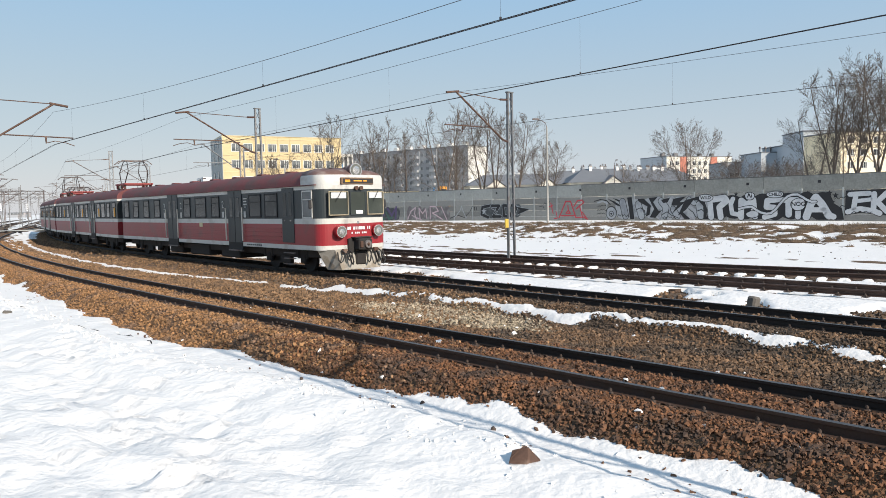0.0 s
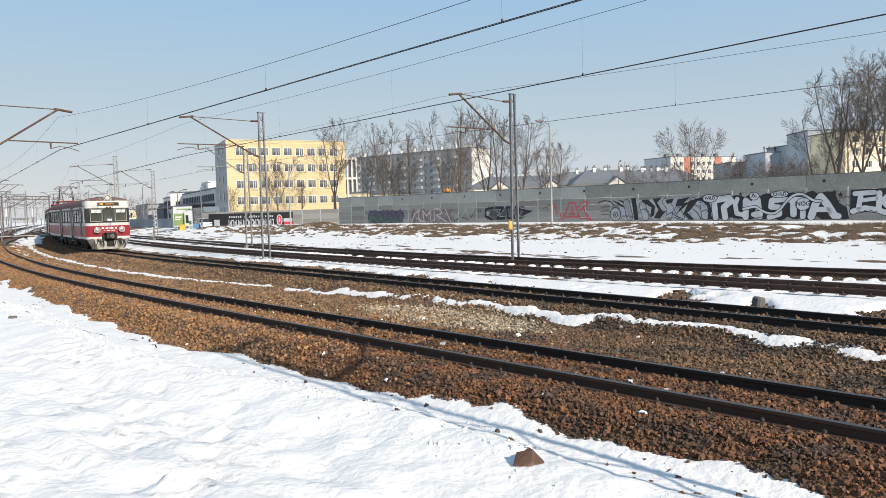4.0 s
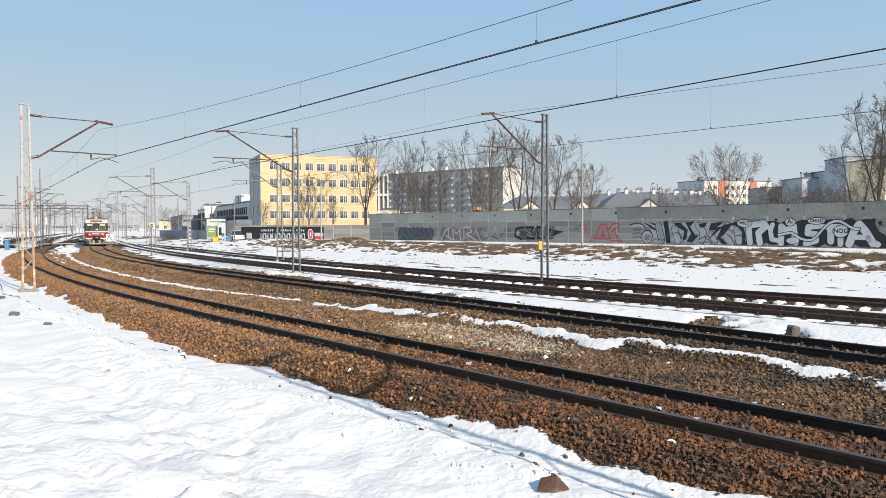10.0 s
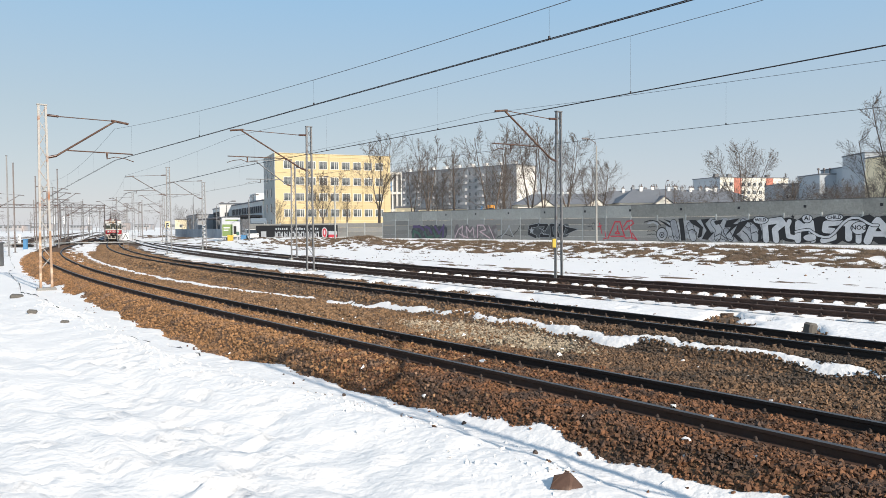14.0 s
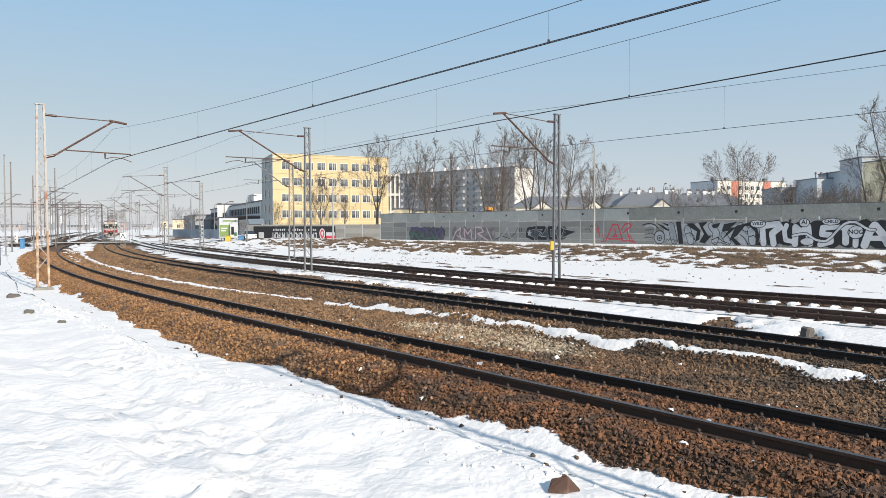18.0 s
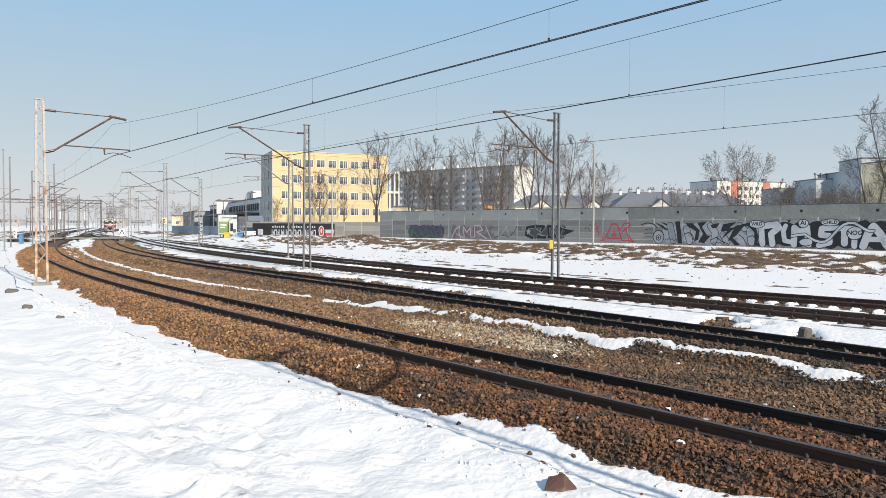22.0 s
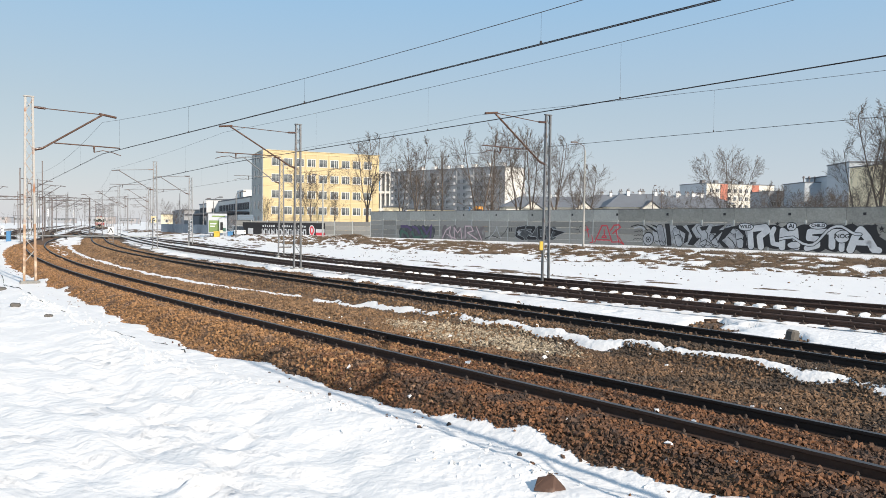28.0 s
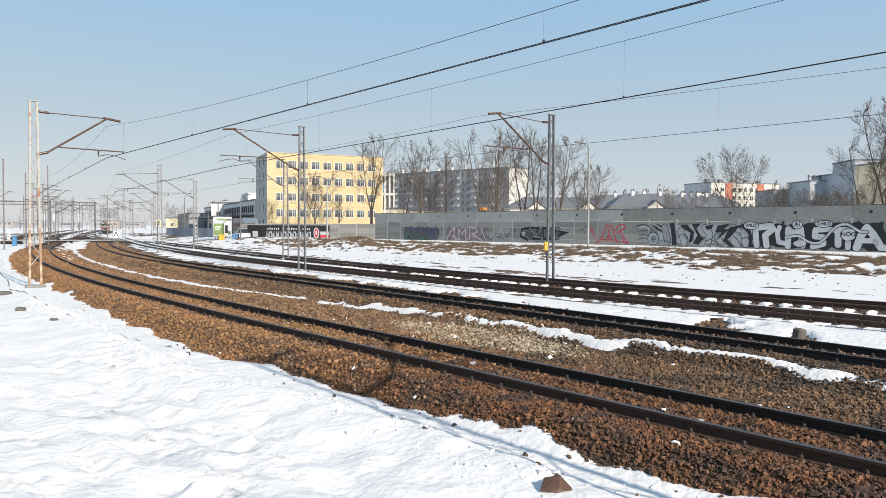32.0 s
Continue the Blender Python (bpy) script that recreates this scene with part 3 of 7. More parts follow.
def picker(line, s0, s1, v0, v1, fade=None, pale=None):
    def pick(n):
        s, v = s0 + (s1 - s0) * rng.random(n), v0 + (v1 - v0) * rng.random(n)
        h = np.interp(s, line.s, line.h)
        X, Y = np.interp(s, line.s, line.x) + v * np.sin(h), np.interp(s, line.s, line.y) - v * np.cos(h)
        z, va, vb = ballast_height(X, Y)
        ok = (np.abs(np.abs(va) - 0.75) > 0.11) & (np.abs(np.abs(vb) - 0.75) > 0.11) & ((vb > -4.4) | (va > 0))
        in_pale = ((X - PALE[0]) * 0.62 - (Y - PALE[1]) * 0.78) ** 2 / PALE[2] ** 2 + ((X - PALE[0]) * 0.78 + (Y - PALE[1]) * 0.62) ** 2 / PALE[3] ** 2 + 1.2 * (noise2(X, Y, 0.8, 3) - 0.5) + 0.9 * (rng.random(n) - 0.5) < 1
        if pale is not None:
            ok &= in_pale if pale else ~in_pale
        if fade:      # one kind of stone gives way to the next between two stations
            ok &= rng.random(n) < step(s + 2.5 * (noise2(X, Y, 1.5, 2) - 0.5), *fade)
        ok &= ground_height(X, Y) < z + 0.02
        r = 0.5 + 1.0 * rng.random(n) ** 2
        return np.stack([X, Y, z + 0.045 * (rng.random(n) - 0.35)], -1)[ok], r[ok]
    return pick


PALE = (1.0, 17.4, 3.2, 0.95)
rocks("ballast_stones", 88000, picker(LINE_A, 170, 187, -1.6, 2.6, (171, 180), False), 0.0205, STONE_RUST, "rusty brown crushed stones round the near rails")
rocks("ballast_stones", 72000, picker(LINE_A, 138, 180, -1.6, 2.8, (180, 171)), 0.0255, STONE_TAN, "rusty brown crushed stones along the curving near track")
rocks("ballast_stones", 60000, picker(LINE_A, 172, 191, -5.2, -1.3, (173, 175), False), 0.0235, STONE_GREY, "brown-grey crushed stones between two tracks")
rocks("pale_stones", 36000, picker(LINE_A, 165, 182, -5.2, -1.2, pale=True), 0.027, STONE_PALE, "fresh pale limestone ballast between two tracks")
rocks("ballast_stones", 14000, picker(LINE_A, 108, 138, -1.6, 2.8), 0.056, STONE_TAN, "rusty brown crushed stones far along the near track")
rocks("ballast_stones", 26000, picker(LINE_A, 145, 175, -5.2, -1.3, (175, 173)), 0.031, STONE_BROWN, "brown crushed stones between two tracks")
rocks("ballast_stones", 24000, picker(LINE_B, 150, 202, -2.2, 1.5), 0.033, STONE_GREY, "dark brown crushed stones round the second track")
rocks("ballast_stones", 12000, picker(LINE_B, 150, 202, -4.3, -1.6), 0.035, STONE_GREY, "brown crushed stones beyond the second track")
rocks("ballast_stones", 16000, picker(LINE_B, 96, 150, -2.4, 3.2), 0.045, STONE_BROWN, "brown crushed stones far along the second track")


rocks("ballast_stones", 13000, picker(LINE_A, 100, 147, -5.4, -1.3), 0.05, STONE_BROWN, "brown crushed stones between two tracks further along")
rocks("snow_scraps", 150, picker(LINE_A, 166, 189, -5.0, 2.4), 0.034, SNOW, "small leftover snow lumps on the ballast")


def crumbs(n):
    s, v = 158 + 27 * rng.random(n), 0.30 * rng.normal(size=n)
    h = np.interp(s, LINE_A.s, LINE_A.h)
    v = v + CREST(s) + 0.1
    X, Y = np.interp(s, LINE_A.s, LINE_A.x) + v * np.sin(h), np.interp(s, LINE_A.s, LINE_A.y) - v * np.cos(h)
    ok = noise2(X, Y, 0.7, 1) > 0.42
    return np.stack([X, Y, ground_height(X, Y) - 0.004], -1)[ok], (0.3 + 1.0 * rng.random(n) ** 2)[ok]


rocks("snow_crumbs", 1500, crumbs, 0.026, SNOW, "crumbled lumps of trodden snow along a crest")


def debris(n):
    s, v = 140 + 72 * rng.random(n), -4.0 - 24 * rng.random(n)
    h = np.interp(s, LINE_B.s, LINE_B.h)
    X, Y = np.interp(s, LINE_B.s, LINE_B.x) + v * np.sin(h), np.interp(s, LINE_B.s, LINE_B.y) - v * np.cos(h)
    ok = noise2(X, Y, 3.5, 1) + 0.25 * rng.random(n) > 0.66
    return np.stack([X, Y, ground_height(X, Y)], -1)[ok], (0.4 + 1.2 * rng.random(n) ** 2)[ok]


rocks("debris", 1600, debris, 0.035, STONE_GREY, "brown stones and litter showing through yard snow")


def rim(n):
    s, v = 140 + 48 * rng.random(n), 1.7 + 1.1 * rng.random(n) ** 2
    h = np.interp(s, LINE_A.s, LINE_A.h)
    X, Y = np.interp(s, LINE_A.s, LINE_A.x) + v * np.sin(h), np.interp(s, LINE_A.s, LINE_A.y) - v * np.cos(h)
    ok = noise2(X, Y, 0.9, 4) > 0.5
    return np.stack([X, Y, ground_height(X, Y) - 0.01], -1)[ok], (0.4 + 0.9 * rng.random(n))[ok]


rocks("rim_stones", 1000, rim, 0.024, STONE_RUST, "brown stones strewn along the snow edge")


# ---- tracks ----
RAIL_PROFILE = ((-0.036, 0.0), (-0.036, -0.036), (-0.009, -0.05), (-0.009, -0.125), (-0.066, -0.142), (-0.066, -0.15),
                (0.066, -0.15), (0.066, -0.142), (0.009, -0.125), (0.009, -0.05), (0.036, -0.036), (0.036, 0.0))


def rail(name, line, s0, s1, side, z, material, parent, label=""):
    s = np.concatenate([np.arange(s0, s1, 2.0), [s1]])
    n, k = len(s), len(RAIL_PROFILE)
    verts, h = [], np.interp(s, line.s, line.h)
    x, y = np.interp(s, line.s, line.x), np.interp(s, line.s, line.y)
    for u, w in RAIL_PROFILE:
        o = side + u
        verts.append(np.stack([x + o * np.sin(h), y - o * np.cos(h), np.full(n, z + w)], -1))
    V = np.stack(verts, 1).reshape(-1, 3)
    i, j = np.meshgrid(np.arange(n - 1), np.arange(k), indexing="ij")
    q = np.stack([i * k + j, i * k + (j + 1) % k, (i + 1) * k + (j + 1) % k, (i + 1) * k + j], -1).reshape(-1, 4)
    me = array_mesh(name, V, q, material)
    me.materials.append(RAIL_TOP if material in (RAIL, RAIL_BROWN) else RAIL_RUST)
    top = np.zeros(len(q), np.int32)
    top[(np.arange(len(q)) % k) == k - 1] = 1
    me.polygons.foreach_set("material_index", top)
    ob = new(name, me)
    ob.parent = parent
    return tagged(ob, label)


def sleeper_mesh():
    return Shape().box(0, 0, -0.09, 0.24, 2.5, 0.16, cut=0.02).mesh("sleeper", SLEEPER)


def fastener_mesh():
    s = Shape().box(0, 0, 0.012, 0.16, 0.36, 0.025, cut=0.006)
    for e in (-1, 1):
        s.box(0, e * 0.10, 0.035, 0.075, 0.05, 0.045, cut=0.012)
        s.rod((0, e * 0.10, 0.05), (0, e * 0.10, 0.10), 0.014, n=6)
        s.rod((0, e * 0.10, 0.068), (0, e * 0.10, 0.088), 0.024, n=6)
    return s.mesh("fastener", FASTENER)


SLEEPER_ME, FASTENER_ME = sleeper_mesh(), fastener_mesh()


def track(name, line, s0, s1, cant, material, label, tie0, tie1, fast0, sink=0.0, gap=0.61):
    """Two rails, with sleepers from tie0 to tie1 and fastenings from fast0 on."""
    root = thing(name, label, "railway track", kind="structure")
    rail("rail", line, s0, s1, 0.7525, cant, RAIL_BROWN if name == "track_1" else material, root)
    rail("rail", line, s0, s1, -0.7525, 0.0, material, root)
    lean, s, r = math.atan2(cant, 1.505), tie0, random.Random(3)
    while s < tie1:
        z = cant / 2 - 0.165 - sink
        m = Matrix.Translation(line.at(s, 0, z)) @ Matrix.Rotation(line.heading(s) + r.uniform(-0.015, 0.015), 4, "Z") @ Matrix.Rotation(-lean, 4, "X")
        ob = new("sleeper", SLEEPER_ME)
        ob.parent, ob.matrix_basis = root, m
        if s > fast0:
            for e, zz in ((1, cant), (-1, 0.0)):
                ob = new("fastener", FASTENER_ME)
                ob.parent = root
                ob.matrix_basis = Matrix.Translation(line.at(s, e * 0.7525, zz - 0.172)) @ Matrix.Rotation(line.heading(s), 4, "Z")
        s += gap + r.uniform(-0.03, 0.03)
    return root


track("track_1", LINE_A, -60, 218, CANT["A"], RAIL, "curving railway track with dark rails on rusty ballast", 110, 206, 128)
track("track_2", LINE_B, -255, 225, CANT["B"], RAIL, "curving railway track with dark rails that the train uses", 95, 210, 120)
track("track_3", LINE_C, -255, 190, CANT["C"], RAIL_RUST, "rusty railway track sunk in snow", 40, 140, 60, sink=0.11)
track("track_4", LINE_D, -20, 140, CANT["D"], RAIL_RUST, "rusty siding track with snow between its sleepers", 5, 92, 30)


def snow_between(line, s0, s1, gap):
    """Rounded pads of old snow lying between the sleepers of a siding."""
    V, F = [], []
    s = s0
    while s < s1:
        for v0, v1 in ((-0.66, 0.66), (-1.45, -0.85), (0.85, 1.45)):
            if rng.random() < 0.78:
                c, hw, hl = rng.uniform(-0.08, 0.08) + (v0 + v1) / 2, (v1 - v0) / 2 * rng.uniform(0.45, 0.95), rng.uniform(0.08, 0.19)
                k, n = len(V), 14
                for ring, (f, z) in enumerate(((1.0, -0.25), (0.93, -0.155), (0.62, -0.115))):
                    for i in range(n):
                        a = 2 * math.pi * i / n
                        g = f * (1 + 0.16 * math.sin(3 * a + s) + 0.1 * rng.uniform(-1, 1))
                        p = line.at(s + hl * g * math.copysign(abs(math.sin(a)) ** 0.7, math.sin(a)), c + hw * g * math.copysign(abs(math.cos(a)) ** 0.7, math.cos(a)), z + rng.uniform(-0.012, 0.012))
                        V.append(p)
                F.extend((k + r * n + i, k + r * n + (i + 1) % n, k + (r + 1) * n + (i + 1) % n, k + (r + 1) * n + i) for r in range(2) for i in range(n))
                F.append(tuple(k + 2 * n + i for i in range(n)))
        s += gap
    me = bpy.data.meshes.new("snow_pads")
    me.from_pydata(V, [], F)
    me.materials.append(SNOW)
    return tagged(new("snow_pads", me), "old snow lying between dark sleepers", "snow", kind="stuff")


snow_between(LINE_D, 50.0, 92.0, 0.61)
s = np.arange(46, 96, 0.4)
h = np.interp(s, LINE_D.s, LINE_D.h)
v = np.linspace(-1.5, 1.5, 13)
X = np.interp(s, LINE_D.s, LINE_D.x)[:, None] + v * np.sin(h)[:, None]
Y = np.interp(s, LINE_D.s, LINE_D.y)[:, None] - v * np.cos(h)[:, None]
tagged(new("ballast_bed_6", grid_mesh("bed", X, Y, -0.215 + 0.10 * (noise2(X, Y, 0.7, 1) - 0.5) - 0.10 * step(np.abs(v), 1.1, 1.5), BALLAST_DARK)), "dark dirt between the sleepers of a siding", "ballast", kind="structure")


# ---- the long wall ----
def wall_at(s, z=0.0, out=0.0):
    p = WALL_P + WALL_D * s + WALL_N * out
    return Vector((p.x, p.y, z))


WALL_YAW = math.atan2(WALL_D.y, WALL_D.x)
wall = thing("wall_1", "long grey concrete fence wall covered in graffiti", "wall", kind="structure")
BAY, FOOT, SPLIT, TOP = 3.0, 0.35, 2.92, 4.12
ROUGH = mat("stained_concrete", (0.36, 0.362, 0.335), 0.9, var=0.3, scale=0.5, fine=9, bump=0.4, second=(0.50, 0.51, 0.485), blend=0.60, spread=0.12)
slab = Shape().box(0, 0, 0.32, BAY - 0.12, 0.10, 0.63, cut=0.015).mesh("panel", CONCRETE)
cap_me = Shape().box(0, 0, 0.6, BAY - 0.012, 0.16, 1.2, cut=0.015).mesh("upper_panel", ROUGH)
cap_dark = Shape().box(0, 0, 0.6, BAY - 0.012, 0.16, 1.2, cut=0.015).mesh("upper_panel", mat("dark_stained_concrete", (0.27, 0.27, 0.245), 0.9, var=0.35, scale=0.45, fine=8, bump=0.4, second=(0.36, 0.355, 0.325), blend=0.56, spread=0.12))
rim_me = Shape().box(0, 0, 1.22, BAY - 0.012, 0.20, 0.06, cut=0.012).mesh("coping", mat("dark_coping", (0.10, 0.10, 0.098), 0.9, var=0.3, scale=2, fine=20))
post_me = Shape().box(0, 0, 1.38, 0.14, 0.16, 2.76, cut=0.02).mesh("post", CONCRETE_PALE)
bay = -10
while bay < 20:
    s = bay * BAY + 1.9
    turn = Matrix.Rotation(WALL_YAW, 4, "Z")
    for me, ss, z, out in [(slab, s + BAY / 2, FOOT + 0.64 * i, 0.0) for i in range(4)] + [(cap_me if s > 17 else cap_dark, s + BAY / 2, SPLIT, -0.06), (rim_me, s + BAY / 2, SPLIT, -0.06), (post_me, s, FOOT, -0.02)]:
        ob = new(me.name, me)
        ob.parent, ob.matrix_basis = wall, Matrix.Translation(wall_at(ss, z, out)) @ turn
    bay += 1


# ---- buildings ----
def lattice_frame(xs, zs, y0, y1):
    """A window frame in one piece: every second field between the lines xs and zs is an opening."""
    s, nx, nz = Shape(), len(xs), len(zs)
    solid = {(i, k) for i in range(nx - 1) for k in range(nz - 1) if i % 2 == 0 or k % 2 == 0}
    vs = [(x, y, z) for y in (y0, y1) for z in zs for x in xs]
    at = lambda i, k, b: b * nx * nz + k * nx + i
    fs = []
    for i, k in sorted(solid):
        fs += [(at(i, k, 0), at(i + 1, k, 0), at(i + 1, k + 1, 0), at(i, k + 1, 0)), (at(i, k + 1, 1), at(i + 1, k + 1, 1), at(i + 1, k, 1), at(i, k, 1))]
        for di, dk, a, b in ((-1, 0, (i, k + 1), (i, k)), (1, 0, (i + 1, k), (i + 1, k + 1)), (0, -1, (i, k), (i + 1, k)), (0, 1, (i + 1, k + 1), (i, k + 1))):
            if (i + di, k + dk) not in solid:
                fs.append((at(*b, 0), at(*a, 0), at(*a, 1), at(*b, 1)))
    return s.add(vs, fs)


def building(name, label, corner, yaw, width, depth, z0, height, wall_mat, rows, cols, sill, storey, win, side_mat=None, skip=(), glass=None, roof="flat", group="", first=0.0, side_cols=0, margin=0.8, frames=None):
    """A block whose front runs from corner along yaw; windows on the front, each with frame and panes."""
    at = Matrix.Translation((corner[0], corner[1], z0)) @ Matrix.Rotation(yaw, 4, "Z")
    root = thing(name, label, "building", group, at)
    Shape().box(width / 2, depth / 2, height / 2, width, depth, height).part("wall", wall_mat, root)
    if side_mat:
        for x in (-0.02, width + 0.02):
            Shape().box(x, depth / 2, height / 2, 0.04, depth, height).part("gable_wall", side_mat, root)
    if roof == "flat":
        Shape().box(width / 2, depth / 2, height + 0.15, width + 0.4, depth + 0.4, 0.3, cut=0.05).part("roof", ROOF_GREY, root)
    if roof == "thin":
        Shape().box(width / 2, depth / 2, height + 0.05, width + 0.24, depth + 0.24, 0.1, cut=0.02).part("roof", YELLOW_PALE, root)
    ww, wh = win
    pitch = (width - 2 * margin) / cols
    frame_me = lattice_frame((-ww / 2 - 0.05, -ww / 2 + 0.05, -0.04, 0.04, ww / 4 - 0.025, ww / 4 + 0.025, ww / 2 - 0.05, ww / 2 + 0.05), (-wh / 2 - 0.05, -wh / 2 + 0.05, wh / 2 - 0.05, wh / 2 + 0.05), -0.08, 0.02)
    frame_me = frame_me.mesh("window", frames or FRAME_WHITE)
    pane_me = Shape().box(0, -0.005, 0, ww, 0.03, wh).mesh("pane", glass or GLASS)
    spots = [(margin + (c + 0.5) * pitch, 0.0, sill + r * storey, 0.0) for r in range(rows) for c in range(cols) if (r, c) not in skip]
    sp = (depth - 1.6) / max(side_cols, 1)
    spots += [(-0.04, 0.8 + (c + 0.5) * sp, sill + r * storey, -math.pi / 2) for r in range(rows) for c in range(side_cols)]
    for x, y, z, turn in spots:
        ob = new("window", frame_me)
        ob.parent, ob.matrix_basis = root, Matrix.Translation((x, y, z)) @ Matrix.Rotation(turn, 4, "Z")
        pane = new("pane", pane_me)
        pane.parent = ob
    return root


yel = building("office_building", "four-storey yellow office block with rows of white-framed windows", (-32.5, 140.0), math.atan2(9, 21.6), 23.6, 13.5, 0.3, 16.2,
               YELLOW, 4, 9, 4.55, 3.16, (1.62, 1.5), side_mat=None, margin=1.3, glass=GLASS_OFFICE, roof="thin")
for k in range(5):
    Shape().box(11.8, -0.06, 3.05 + k * 3.16, 23.6, 0.05, 0.12).part("spandrel_band", YELLOW_PALE, yel)
for k in range(9):
    Shape().box(1.3 + (k + 0.5) * 2.333 + 1.16, -0.07, 8.1, 0.07, 0.05, 16.0).part("joint_strip", YELLOW_PALE, yel)
Shape().box(-0.05, 6.75, 8.1, 0.1, 13.5, 16.2).part("side_wall", CONCRETE_PALE, yel, "grey stair side wall")
for k in range(5):
    Shape().box(-0.12, 9.4, 2.5 + 3.1 * k, 0.1, 1.5, 1.6).part("side_window", GLASS, yel)
    Shape().box(-0.12, 4.5, 2.5 + 3.1 * k, 0.1, 1.2, 1.6).part("side_window", GLASS, yel)

# grey slab block behind the trees, with a white end wall
slab_block = building("apartment_block", "ten-storey grey apartment block with a white end wall", (-20.0, 302.0), math.atan2(-42, 46.8), 63.0, 12.6, 0, 23.9, BLOCK_GREY, 8, 22, 3.6, 2.6, (1.35, 1.3), side_mat=GABLE_WALL, frames=BLOCK_FRAME, glass=GLASS_BLOCK)
for c in range(1, 22, 3):
    for k in range(8):
        bal = Shape().box(0.8 + (c + 0.5) * 2.79, -0.6, 2.75 + 2.6 * k, 2.5, 1.2, 1.0, cut=0.03).part("balcony", BLOCK_FRAME if k % 2 else GREY_WALL, slab_block)
        # no hollow here: a flat grey panel stands for the shaded recess
        Shape().box(0.8 + (c + 0.5) * 2.79, -0.07, 4.0 + 2.6 * k, 2.4, 0.06, 1.4).part("recess", GREY_WALL, bal, "flat grey panel standing in for the shaded balcony recess")
    Shape().box(0.8 + (c + 1.05) * 2.79, -0.1, 11.9, 0.35, 0.2, 23.4).part("pilaster", GREY_WALL, slab_block)
for k in range(9):
    Shape().box(4 + 6.8 * k, 5, 24.9, 1.9, 2.0, 1.9, cut=0.05).part("roof_vent", WHITE_WALL, slab_block)
    Shape().rod((5.6 + 6.8 * k, 5, 24), (5.6 + 6.8 * k, 5, 25.6 + k % 3 * 0.5), 0.12, n=6).part("roof_pipe", STEEL_DARK, slab_block)
strip_block = building("apartment_block", "white apartment block with orange-red strips and a gable coloured as in shade", (94.7, 245.0), math.atan2(0.3, 0.95), 28.7, 14.6, 0, 17.9, PALE_WALL, 5, 11, 4.6, 2.75, (1.4, 1.4), side_mat=SHADED_GREY)
for x in (7.2, 20.6):
    Shape().box(x, -0.12, 9.0, 3.0, 0.1, 17.6).part("red_strip", RED_WALL, strip_block)
for k in range(5):
    Shape().box(3 + 5.5 * k, 6, 18.8, 1.6, 1.2, 1.4, cut=0.05).part("roof_vent", STEEL, strip_block)
GREYS = "stepped apartment block in the grey-blue of shaded walls"
building("apartment_block", GREYS, (105.0, 200.0), 0.0, 7.5, 12, 0, 15.6, SHADED_GREY, 0, 1, 2, 2.9, (0.1, 0.1))
building("apartment_block", "stepped apartment block in the grey-blue of shaded walls", (109.6, 196.0), 0.0, 7.0, 12, 0, 17.2, SHADED_GREY, 0, 1, 2, 2.9, (0.1, 0.1))
building("apartment_block", "tall gable wall of an apartment block, coloured as in shade", (103.4, 176.0), -0.1, 14.0, 12, 0, 19.2, SHADED_GREY, 0, 1, 2, 2.9, (0.1, 0.1))
building("apartment_block", "cream and orange apartment block behind bare trees", (96.5, 150.0), 0.1, 40.0, 12, 0, 16.5, CREAM_WALL, 5, 12, 4.0, 2.7, (1.6, 1.4), side_mat=None)
for k in range(3):
    v = thing("roof_fan", "small dark ventilation cowl on a flat roof", "roof vent", "roof fans", Matrix.Translation((106.2 + 1.6 * k, 203.0, 15.9)))
    Shape().rod((0, 0, 0), (0, 0, 1.4), 0.15, n=8).part("pipe", STEEL_DARK, v)
    Shape().rod((0, 0, 1.2), (0, 0, 1.7), 0.4, 0.25, n=8).part("cowl", STEEL_DARK, v)


